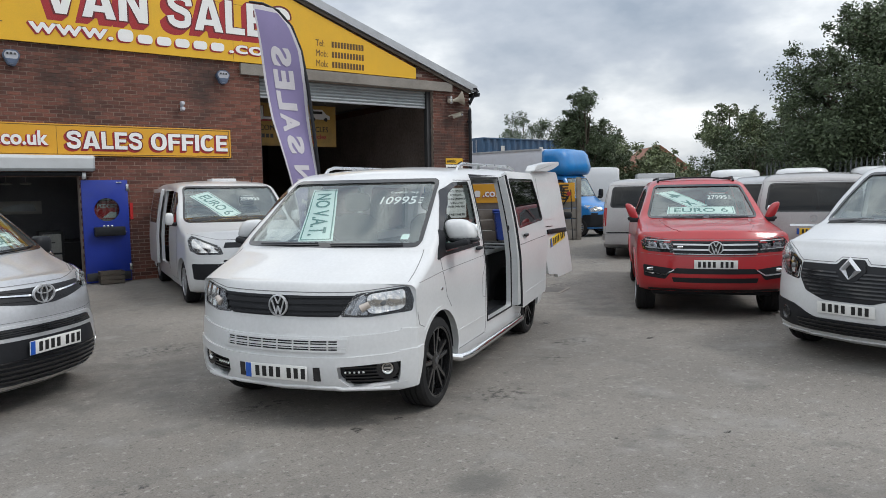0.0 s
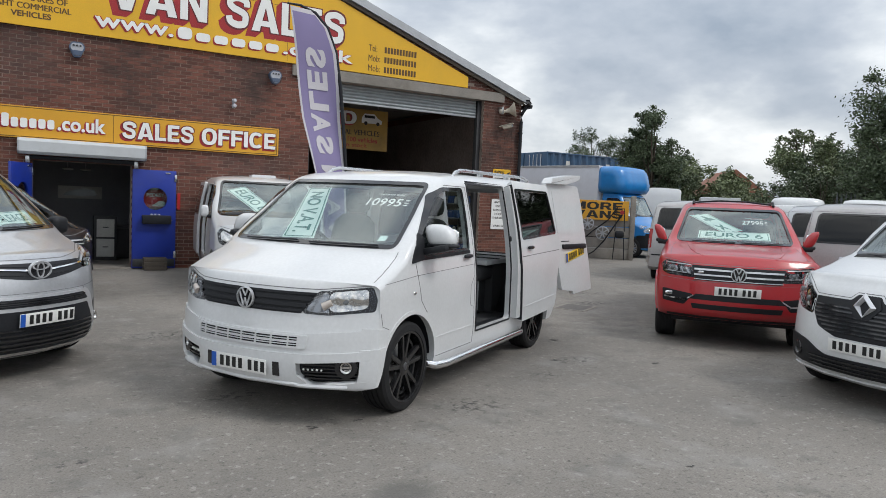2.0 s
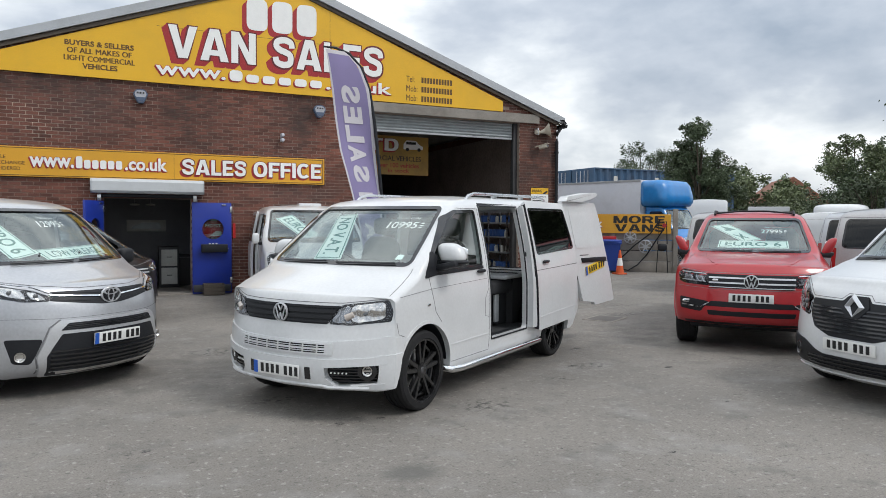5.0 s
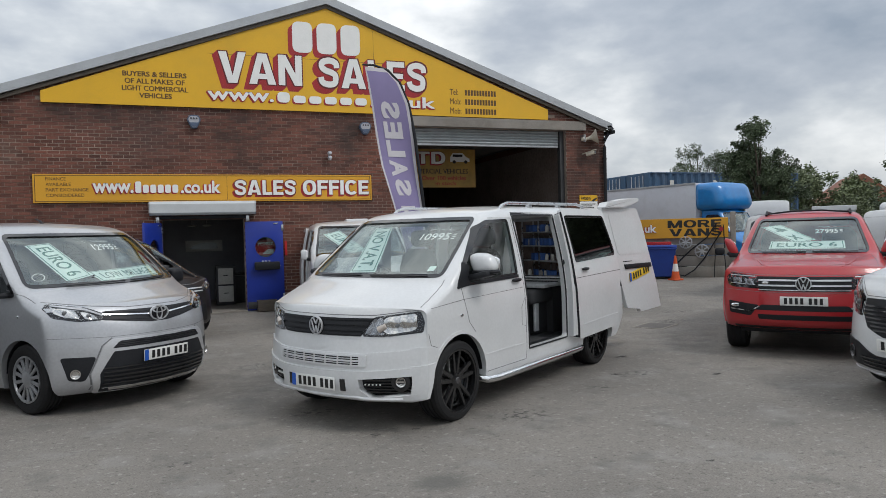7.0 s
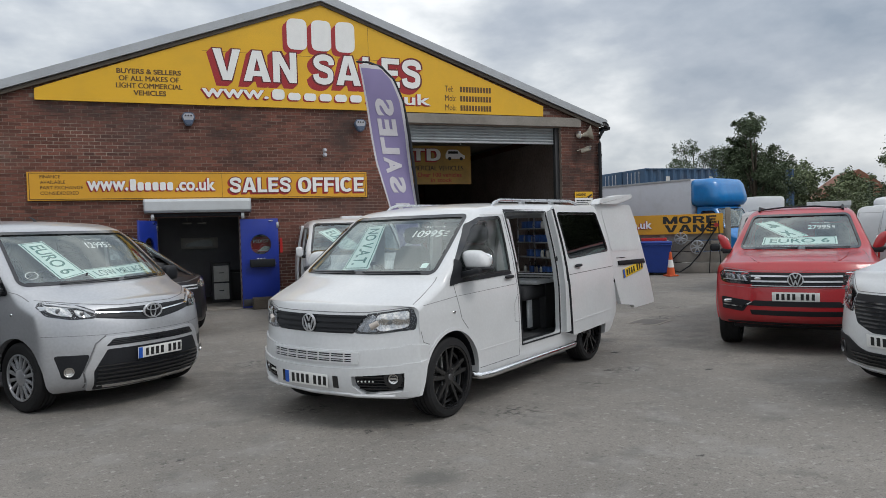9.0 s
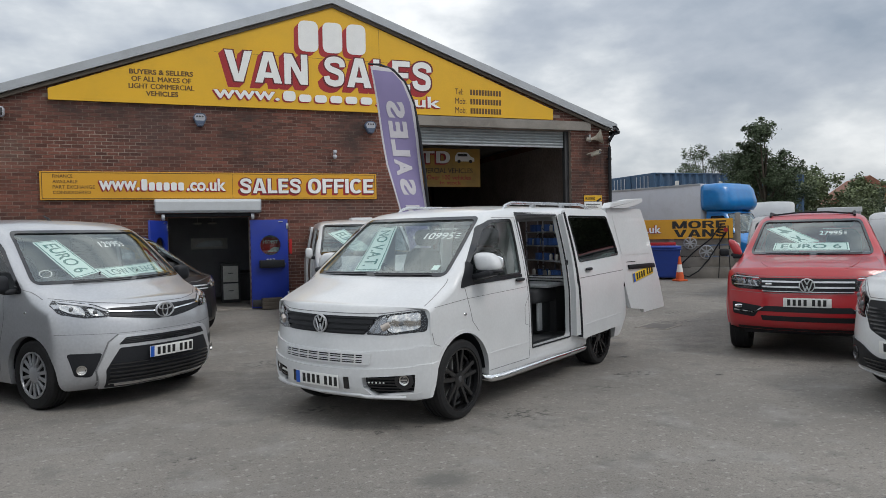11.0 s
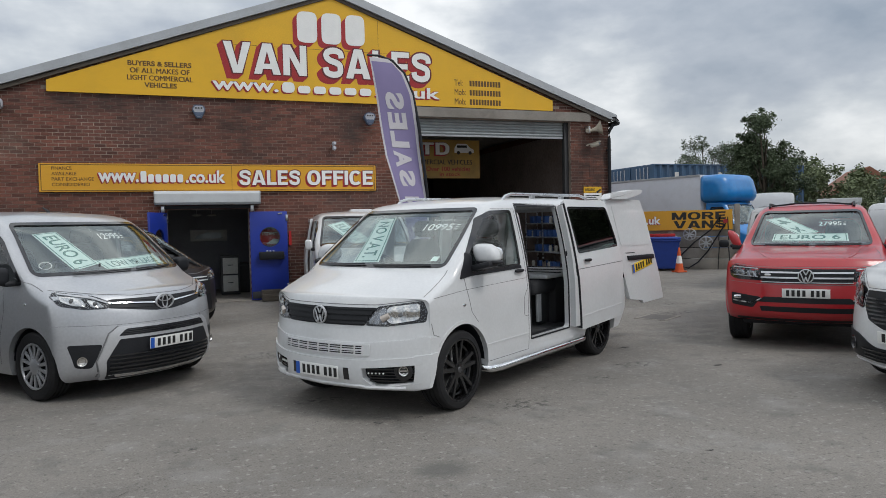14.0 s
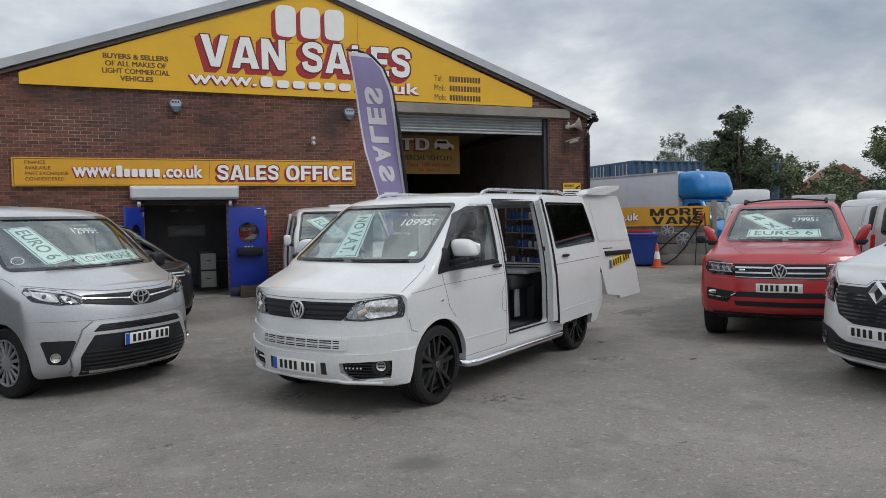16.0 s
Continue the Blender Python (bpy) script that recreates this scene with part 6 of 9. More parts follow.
    for s in (1, -1):
        part("bonnet_crease", sh.ribbon([(0.70, s * 0.42), (0.2, s * 0.55), (-0.4, s * 0.60)], "top", 0.03, 0.006), M_RED, root)
        part("seam", sh.ribbon([(0.55, s * 0.80), (0.0, s * 0.80), (-0.55, s * 0.77)], "top", 0.0045), M_SEAM, root)
        case = superbox_bm(0.13, 0.15, 0.23, 3.0, c=(-0.76, s * 0.985, 1.345))
        for v in case.verts:
            v.co.y += s * (v.co.z - 1.345) * 0.40
            v.co.z += s * (v.co.y - s * 0.985) * 0.25
        mm = part("mirror", case, M_RED, root, "red door mirror with a black foot")
        part("arm", box_bm(0.12, 0.22, 0.07, 0.02, c=(-0.76, s * 0.91, 1.225)), M_BLACK_PL, mm, "black plastic mirror foot")
        part("lower_shell", superbox_bm(0.125, 0.17, 0.07, 3.0, c=(-0.765, s * 0.965, 1.245)), M_BLACK_PL, mm)
        part("mirror_glass", superbox_bm(0.02, 0.11, 0.16, 4, c=(-0.82, s * 0.985, 1.345)), M_CHROME, mm)
        part("roof_rail", tube_bm([(-1.5, s * 0.56, 1.80), (-1.6, s * 0.56, 1.855), (-2.8, s * 0.56, 1.845), (-2.95, s * 0.56, 1.79)], 0.018, 8), M_BLACK_PL, root, "black roof rail")
        for ax in (0.0, -3.09):
            part("arch_flare", sh.ribbon([(ax + 0.45 * math.cos(a), 0.385 + 0.45 * math.sin(a)) for a in [0.03 + (math.pi - 0.06) * k / 24 for k in range(25)]], "left" if s > 0 else "right", 0.06, 0.02), M_RED, root)
    part("roof_bar", tube_bm([(-1.60, -0.54, 1.825), (-1.57, -0.2, 1.858), (-1.57, 0.2, 1.858), (-1.60, 0.54, 1.825)], 0.013, 8), M_BLACK_PL, root, "black roof bar")
    part("skid_plate", sh.ribbon([(-0.80, 0.375), (0.80, 0.375)], "front", 0.03, 0.004), M_BLACK_PL, root, "black lower skirt")
    cabin(root, -0.45, 0.74, 0.55, dash_z=1.10, seat_x=-1.45)
    wiper(sh, root, -0.55, 1.255, 0.0, 1.262)
    wiper(sh, root, 0.08, 1.26, 0.62, 1.26)
    price(sh, root, 0.11, 0.45, 1.53, 0.055, "27995")
    window_card(sh, root, [(-0.36, 1.70), (0.12, 1.475), (-0.12, 1.425), (-0.62, 1.665)], "4 x", "pale green sale card leaning behind the red pickup's windscreen")
    window_card(sh, root, [(-0.46, 1.44), (0.47, 1.44), (0.485, 1.335), (-0.485, 1.335)], "EURO 6", "pale green sale card along the red pickup's dashboard", off=-0.03)
    return root, sh


SHOWVAN = dict(zt=[(0.56, 1.135), (0.12, 1.25), (-0.12, 1.31), (-0.50, 1.58), (-0.84, 1.80), (-1.0, 1.88), (-1.3, 1.92), (-2.0, 1.955), (-3.4, 1.95), (-3.95, 1.92), (-4.05, 1.6), (-4.1, 0.9)],
              zb=[(0.56, 0.20), (-3.6, 0.24), (-4.1, 0.36)],
              w=[(0.56, 0.955), (0.2, 0.97), (0.0, 0.978), (-3.8, 0.978), (-4.1, 0.92)],
              tum=tum_van(0.84), rc=[(0.56, 0.11), (0.3, 0.13), (0.0, 0.08), (-0.75, 0.10), (-1.2, 0.14), (-3.9, 0.13), (-4.1, 0.08)],
              swept=[(0.56, 0.28), (0.0, 0.26), (-0.8, 0.18), (-1.4, 0.0), (-4.1, 0.0)],
              nose=[(0.20, 0.82), (0.30, 0.90), (0.45, 0.93), (0.60, 0.925), (0.75, 0.90), (0.90, 0.86), (1.0, 0.82), (1.1, 0.74)], bow=0.12, nsq=4.2)


def build_show_van():
    m = stand(6.426, 3.608, -0.999, 0.035)
    ws = rounded([(-0.84, 1.32), (0.84, 1.32), (0.70, 1.82), (-0.70, 1.82)], 0.06)
    dl = rounded([(-0.56, 1.22), (-0.86, 1.58), (-1.05, 1.75), (-1.24, 1.76), (-1.28, 1.2)], 0.04)
    wins = [(ws, "front", M_WGLASS, "windscreen"), (dl, "left", M_GLASS, "window"), (dl, "right", M_GLASS, "window")]
    root, sh, body = vehicle("panel_van", "white panel van with black grille and lower bumper", m, SHOWVAN, M_WHITE, wins, 0.39, 3.10, 0.335, 0.225, "cap", hollow=(-4.0, -0.1), track=0.83)
    lamp = rounded([(0.52, 0.772), (0.525, 0.945), (0.70, 1.04), (0.88, 1.115), (0.945, 1.02), (0.91, 0.89), (0.74, 0.80)], 0.025)
    for s in (1, -1):
        hl = headlight(sh, root, [(s * y, z) for y, z in lamp], bowls=(), dark=True)
        for o in (((0.70, 0.86), (0.86, 0.92), (0.885, 1.02), (0.85, 1.06), (0.71, 1.0)), ((0.56, 0.82), (0.68, 0.85), (0.69, 0.985), (0.57, 0.93))):
            part("reflector", ribbed(sh, rounded([(s * y, z) for y, z in o], 0.03), lambda y, z: 0.002 + 0.008 * abs(math.sin(30 * y + 14 * z)) + 0.003 * math.sin(50 * z)), M_BRIGHT, hl, "bright faceted reflector", smooth=20)
        for cy, cz in ((0.79, 0.96), (0.63, 0.895)):
            part("bulb", superbox_bm(0.035, 0.055, 0.055, 2, c=sh.on(s * cy, cz, "front", 0.006)), M_LENSDARK, hl)
        part("running_light", sh.panel([(s * 0.54, 0.785), (s * 0.73, 0.812), (s * 0.88, 0.885), (s * 0.90, 0.97), (s * 0.87, 0.95), (s * 0.86, 0.90), (s * 0.72, 0.828), (s * 0.54, 0.800)], "front", 0.004, 0.004), M_BRIGHT, hl)
    g = part("grille", sh.panel(rounded([(-0.515, 0.945), (-0.14, 0.952), (-0.10, 1.005), (0.10, 1.005), (0.14, 0.952), (0.515, 0.945), (0.51, 0.80), (0.42, 0.68), (0.22, 0.612), (-0.22, 0.612), (-0.42, 0.68), (-0.51, 0.80)], 0.02), "front", 0.003, 0.015, 0.04), M_BLACK_PL, root, "matt black slatted grille")
    for z in (0.665, 0.70, 0.735, 0.77, 0.805, 0.84, 0.875):
        e = 0.30 + min(0.19, (z - 0.64) * 1.25)
        part("slat", sh.panel([(-e, z - 0.008), (e, z - 0.008), (e, z + 0.008), (-e, z + 0.008)], "front", 0.014, 0.012, 0.06), M_BLACK_GL, g)
    part("badge_mount", sh.panel(rounded([(-0.10, 0.99), (0.10, 0.99), (0.14, 0.90), (0.06, 0.80), (-0.06, 0.80), (-0.14, 0.90)], 0.02), "front", 0.018, 0.016), M_BLACK_PL, g)
    ring_badge(root, sh.on(0, 0.90, "front", 0.03), 0.125, "diamond")
    number_plate(root, sh, 0, 0, at=plate_pose(sh, 0, 0.545, "front", 0.012, 3), blue=False)
    low = part("lower_bumper", sh.panel(rounded([(-0.88, 0.55), (-0.74, 0.548), (-0.55, 0.53), (-0.32, 0.435), (0.32, 0.435), (0.55, 0.53), (0.74, 0.548), (0.86, 0.44), (0.84, 0.325), (0.5, 0.300), (-0.5, 0.300), (-0.84, 0.325)], 0.03), "front", 0.012, 0.016, 0.05), M_BLACK_PL, root, "matt black lower bumper")
    for z in (0.335, 0.37, 0.405):
        part("slat", sh.panel([(-0.5, z - 0.006), (0.5, z - 0.006), (0.5, z + 0.006), (-0.5, z + 0.006)], "front", 0.020, 0.010, 0.06), M_BLACK_GL, low)
    for s in (1, -1):
        p = sh.on(s * 0.66, 0.425, "front", 0.018)
        rot = Vector((0.85, s * 0.52, 0)).to_track_quat("Z", "Y").to_matrix().to_4x4()
        part("fog_recess", lathe_bm([(0.0, -0.012), (0.045, -0.008), (0.058, 0.006), (0.07, 0.0)], 24, m=Matrix.Translation(p) @ rot), M_BLACK_GL, low)
    part("front_lip", sh.ribbon([(y, 0.232) for y in [-0.85 + 0.1 * k for k in range(18)]], "front", 0.035, 0.016), M_WHITE2, root)
    part("seam", sh.ribbon([(-0.90, 1.135), (-0.66, 1.045), (-0.52, 0.965), (-0.16, 0.97), (-0.11, 1.02), (0.11, 1.02), (0.16, 0.97), (0.52, 0.965), (0.66, 1.045), (0.90, 1.135)], "front", 0.0055), M_SEAM, root)
    for view in ("left", "right"):
        part("seam", sh.ribbon([(-0.38, 1.15), (-0.36, 0.9), (-0.46, 0.6), (-0.48, 0.33)], view, 0.0055), M_SEAM, root)
        part("window_trim", sh.ribbon([(-0.42, 1.29), (-0.72, 1.53), (-1.02, 1.77)], view, 0.06, 0.004), M_BLACK_PL, root)
    mirror(root, -0.50, 1.07, 1.30, M_BLACK_PL, 0.13, 0.18, 0.20, 1)
    cabin(root, -0.05, 0.82, dash_z=1.18)
    wiper(sh, root, -0.60, 1.30, 0.05, 1.315)
    wiper(sh, root, 0.10, 1.31, 0.75, 1.32)
    return root, sh


camper, camper_skin = build_camper()
silver_van, silver_van_skin = build_silver_van()
pickup, pickup_skin = build_pickup()
show_van, show_van_skin = build_show_van()

# ---- the building's signs, doors and fittings ----
def sign_text(root, body, x0, x1, z0, z1, y, material, name="lettering", bold=0.012, depth=0.012):
    """Raised letters on an upright sign that looks to -y, filling that box."""
    b = text_bm(body, 1.0, bold, 0.5)
    bmesh.ops.remove_doubles(b, verts=list(b.verts), dist=1e-5)
    xs, ys = [v.co.x for v in b.verts], [v.co.y for v in b.verts]
    a0, a1, b0, b1 = min(xs), max(xs), min(ys), max(ys)
    for v in b.verts:
        v.co = Vector((x0 + (v.co.x - a0) / (a1 - a0) * (x1 - x0), y - (v.co.z + 0.5) * depth, z0 + (v.co.y - b0) / (b1 - b0) * (z1 - z0)))
    bmesh.ops.recalc_face_normals(b, faces=list(b.faces))
    if name != "lettering" or z1 - z0 < 0.12:
        return part(name, b, material, root, smooth=None)
    # one part for each letter: the pieces of the mesh that overlap across the line
    b.faces.ensure_lookup_table()
    seen, groups = set(), []
    for f in b.faces:
        if f.index in seen:
            continue
        stack, piece = [f], []
        seen.add(f.index)
        while stack:
            g = stack.pop()
            piece.append(g)
            for e in g.edges:
                for h in e.link_faces:
                    if h.index not in seen:
                        seen.add(h.index)
                        stack.append(h)
        px = [v.co.x for g in piece for v in g.verts]
        groups.append([min(px), max(px), piece])
    groups.sort(key=lambda q: q[0])
    letters = []
    for q in groups:
        if letters and q[0] < letters[-1][1] - 0.25 * min(q[1] - q[0], letters[-1][1] - letters[-1][0]):
            letters[-1][1] = max(letters[-1][1], q[1])
            letters[-1][2] += q[2]
        else:
            letters.append(q)
    for _, _, piece in letters:
        n = bmesh.new()
        copy_of = {v: n.verts.new(v.co) for v in {v for f in piece for v in f.verts}}
        for f in piece:
            n.faces.new([copy_of[v] for v in f.verts])
        part(name, n, material, root, smooth=None)
    b.free()


def curve_pts(ctrl, n=4):
    """A smooth line through control points."""
    out = []
    for i in range(len(ctrl) - 1):
        p0, p1, p2, p3 = (Vector(ctrl[max(0, min(k, len(ctrl) - 1))]) for k in (i - 1, i, i + 1, i + 2))
        for q in range(n):
            u = q / n
            out.append(0.5 * (2 * p1 + (p2 - p0) * u + (2 * p0 - 5 * p1 + 4 * p2 - p3) * u * u + (3 * p1 - p0 - 3 * p2 + p3) * u ** 3))
    return out + [Vector(ctrl[-1])]


def band(line, t):
    """The two sides of a stroke of thickness t along a line."""
    a, c = [], []
    for i, p in enumerate(line):
        d = (line[min(i + 1, len(line) - 1)] - line[max(i - 1, 0)]).normalized()
        n = Vector((-d.y, d.x)) * t / 2
        a.append(p + n)
        c.append(p - n)
    return a, c


def glyph(ch, t=0.24):
    """A heavy grotesque capital one unit high: its width and its strokes, each as two sides."""
    def quad(*p):
        p = [Vector(q) for q in p]
        return [p[0], p[3]], [p[1], p[2]]

    def stem(x):
        return quad((x, 1), (x + t, 1), (x + t, 0), (x, 0))

    def bar(x0, x1, z, h=None):
        h = h or t * 0.82
        return quad((x0, z + h), (x1, z + h), (x1, z), (x0, z))

    def ring(cx, rx, a0, a1, h=t * 0.84):
        o, i_ = [], []
        for k in range(29):
            a = radians(a0 + (a1 - a0) * k / 28)
            c, sn = math.cos(a), math.sin(a)
            e = (abs(c) ** 2.4 + abs(sn) ** 2.4) ** (-1 / 2.4)
            o.append(Vector((cx + rx * c * e, 0.5 + 0.515 * sn * e)))
            i_.append(Vector((cx + (rx - t) * c * e, 0.5 + (0.515 - h) * sn * e)))
        return o, i_

    if ch in "VA":
        w, k = 0.94, t * 1.14
        q = [((0, 1), (k, 1), (w / 2 + k * 0.24, 0), (w / 2 - k * 0.56, 0)), ((w - k, 1), (w, 1), (w / 2 + k * 0.56, 0), (w / 2 - k * 0.24, 0))]
        if ch == "V":
            return w, [quad(*p) for p in q]
        return w, [quad(*[(x, 1 - z) for x, z in p]) for p in q] + [bar(0.20, w - 0.20, 0.17, t * 0.72)]
    if ch == "N":
        return 0.84, [stem(0), stem(0.84 - t), quad((0.02, 1), (t * 1.12, 1), (0.82, 0), (0.84 - t * 1.12, 0))]
    if ch == "M":
        return 1.02, [stem(0), stem(1.02 - t), quad((0.02, 1), (t * 1.15, 1), (0.51 + 0.09, 0), (0.51 - 0.12, 0)), quad((1.02 - t * 1.15, 1), (1.0, 1), (0.51 + 0.12, 0), (0.51 - 0.09, 0))]
    if ch == "L":
        return 0.66, [stem(0), bar(t - 0.01, 0.66, 0)]
    if ch in "EF":
        return (0.70, 0.68)[ch == "F"], [stem(0), bar(t - 0.01, 0.70, 1 - t * 0.82), bar(t - 0.01, 0.64, 0.41, t * 0.76)] + ([bar(t - 0.01, 0.70, 0)] if ch == "E" else [])
    if ch == "I":
        return t, [stem(0)]
    if ch == "T":
        return 0.78, [stem(0.39 - t / 2), bar(0, 0.78, 1 - t * 0.82)]
    if ch == "O":
        return 0.88, [ring(0.44, 0.44, 0, 360)]
    if ch == "C":
        return 0.84, [ring(0.44, 0.44, 42, 318)]
    if ch == "D":
        return 0.82, [stem(0), ring(0.38, 0.44, -90, 90), bar(t - 0.01, 0.385, -0.015), bar(t - 0.01, 0.385, 1.015 - t * 0.84)]
    if ch == "R":
        arc = [Vector((0.45, 0.90)), *[Vector((0.48 + 0.20 * math.cos(radians(a)), 0.675 + 0.225 * math.sin(radians(a)))) for a in range(80, -91, -10)], Vector((0.42, 0.45))]
        return 0.82, [stem(0), bar(t - 0.01, 0.47, 1 - t * 0.82), bar(t - 0.01, 0.47, 0.355), band(arc, t * 0.84), quad((0.34, 0.44), (0.60, 0.44), (0.84, 0), (0.55, 0))]
    spine = curve_pts([(0.70, 0.66), (0.66, 0.83), (0.43, 0.905), (0.18, 0.84), (0.14, 0.69), (0.27, 0.575), (0.46, 0.515), (0.63, 0.43), (0.655, 0.27), (0.60, 0.14), (0.38, 0.095), (0.16, 0.17), (0.105, 0.335)])
    return 0.78, [band(spine, t * 0.88)]


def heavy_text(root, body, x0, x1, z0, z1, y, material, name="lettering", depth=0.006, shifts=((0, 0),), fat=0.0, gap=0.09):
    """Heavy capitals that fill a box on a sign that looks to -y; one part for each letter."""
    t = 0.24 + fat
    widths = [glyph(ch, t)[0] for ch in body]
    k = (x1 - x0) / (sum(widths) + gap * (len(body) - 1))
    x = x0
    for ch, w in zip(body, widths):
        b = bmesh.new()
        for q, (dx, dz) in enumerate(shifts):
            for n, (left, right) in enumerate(glyph(ch, t)[1]):
                yf = y - depth - 0.0004 * n - 0.0015 * q
                rows = []
                for p, r in zip(left, right):
                    put = [(x + p.x * k + dx, z0 + p.y * (z1 - z0) + dz), (x + r.x * k + dx, z0 + r.y * (z1 - z0) + dz)]
                    rows.append([b.verts.new((a, yy, c)) for (a, c), yy in ((put[0], y), (put[0], yf), (put[1], yf), (put[1], y))])
                for r0, r1 in zip(rows, rows[1:]):
                    for i in range(3):
                        b.faces.new((r0[i], r0[i + 1], r1[i + 1], r1[i]))
                b.faces.new(rows[0])
                b.faces.new(rows[-1])
        bmesh.ops.recalc_face_normals(b, faces=list(b.faces))
        part(name, b, material, root, smooth=None)
        x += (w + gap) * k


def block_text(root, body, x0, x1, z0, z1, y, drop, bold=0.03, face=None):
    """White letters with a solid red side that falls to the lower left, and a dark edge."""
    if body.isupper():
        e = (z1 - z0) * 0.035
        n = 8
        heavy_text(root, body, x0 - e, x1 + e, z0 - e, z1 + e, y, M_RED_PRINT, "letter_side", 0.002, [(-drop * (1 - k / n), -drop * (1 - k / n)) for k in range(n)], 0.05, 0.04)
        heavy_text(root, body, x0 - e, x1 + e, z0 - e, z1 + e, y - 0.012, M_EDGE_PRINT, "letter_edge", 0.004, fat=0.05, gap=0.04)
        heavy_text(root, body, x0, x1, z0, z1, y - 0.016, face or M_SIGN_WHITE, "lettering", 0.005, fat=-0.005)
        return
    for k in range(5):
        d = drop * (1 - k / 5)
        sign_text(root, body, x0 - d, x1 - d, z0 - d, z1 - d, y - 0.001 * k, M_RED_PRINT, "letter_side", bold + 0.008, 0.006)
    sign_text(root, body, x0 - 0.008, x1 + 0.008, z0 - 0.008, z1 + 0.008, y - 0.007, M_RED_PRINT, "letter_edge", bold + 0.022, 0.006)
    sign_text(root, body, x0, x1, z0, z1, y - 0.014, face or M_SIGN_WHITE, "lettering", bold, 0.006)


def plain_blocks(root, n, x0, x1, z0, z1, y, drop, material=None, gap=0.18, tall=()):
    """Plain rounded shapes in place of a name."""
    w = (x1 - x0) / n
    for k in range(n):
        a, c = x0 + w * k + w * gap / 2, x0 + w * (k + 1) - w * gap / 2
        top = z1 if not tall or k in tall else z0 + (z1 - z0) * 0.72
        for d, m_, nm, yy in ((drop, M_RED_PRINT, "letter_side", y), (drop * 0.5, M_RED_PRINT, "letter_side", y - 0.004), (0, material or M_SIGN_WHITE, "bar", y - 0.012)):
            o = rounded([(a - d, z0 - d), (c - d, z0 - d), (c - d, top - d), (a - d, top - d)], (c - a) * 0.35)
            part(nm, prism_bm(o, "y", yy - 0.006, yy), m_, root, smooth=None)


def bars(root, x0, x1, z, h, y, material, n=6, gap=0.25):
    w = (x1 - x0) / n
    for k in range(n):
        part("bar", box_bm(w * (1 - gap), 0.004, h, c=(x0 + w * (k + 0.5), y - 0.002, z)), material, root, smooth=None)


def build_gable_sign():
    o = [(-3.13, 4.625), (8.765, 4.615), (8.77, 4.885), (2.865, 7.075), (-3.13, 4.862)]
    root = thing("gable_sign", Matrix(), "yellow gable sign with white and red lettering", "sign")
    y = FY - 0.055
    part("panel", prism_bm(o, "y", y, FY - 0.012), M_YELLOW, root, smooth=None)
    for x0, z0, x1, z1 in ((4.02, 4.64, 4.02, 6.62), (0.2, 5.84, 3.1, 5.84), (3.2, 5.84, 5.1, 5.84)):
        part("joint", box_bm(max(x1 - x0, 0.006), 0.002, max(z1 - z0, 0.006), c=((x0 + x1) / 2, y - 0.001, (z0 + z1) / 2)), M_BROWN_PRINT, root, smooth=None)
    plain_blocks(root, 3, 2.03, 3.74, 5.98, 6.70, y, 0.10)
    block_text(root, "VAN", 0.42, 2.28, 5.20, 5.90, y, 0.11, 0.05)
    block_text(root, "SALES", 2.66, 5.34, 5.20, 5.90, y, 0.11, 0.05)
    block_text(root, "www.", 0.16, 1.62, 4.80, 5.00, y, 0.03, 0.02)
    plain_blocks(root, 6, 1.66, 3.86, 4.80, 5.04, y, 0.03, gap=0.22, tall=(0,))
    block_text(root, ".co.uk", 3.92, 5.58, 4.79, 5.06, y, 0.03, 0.02)
    for k, line in enumerate(("BUYERS & SELLERS", "OF ALL MAKES OF", "LIGHT COMMERCIAL", "VEHICLES")):
        c, w = -0.91, (1.30, 1.22, 1.34, 0.66)[k]
        sign_text(root, line, c - w / 2, c + w / 2, 5.25 - 0.155 * k, 5.36 - 0.155 * k, y, M_BROWN_PRINT, bold=0.03, depth=0.004)
    for k, line in enumerate(("Tel:", "Mob:", "Mob:")):
        z = 5.16 - 0.235 * k
        sign_text(root, line, 5.98, 6.20 + 0.08 * (k > 0), z, z + 0.15, y, M_BROWN_PRINT, bold=0.002, depth=0.004)
        bars(root, 6.38, 7.26, z + 0.07, 0.14, y, M_BROWN_PRINT, 11, 0.3)
    return root


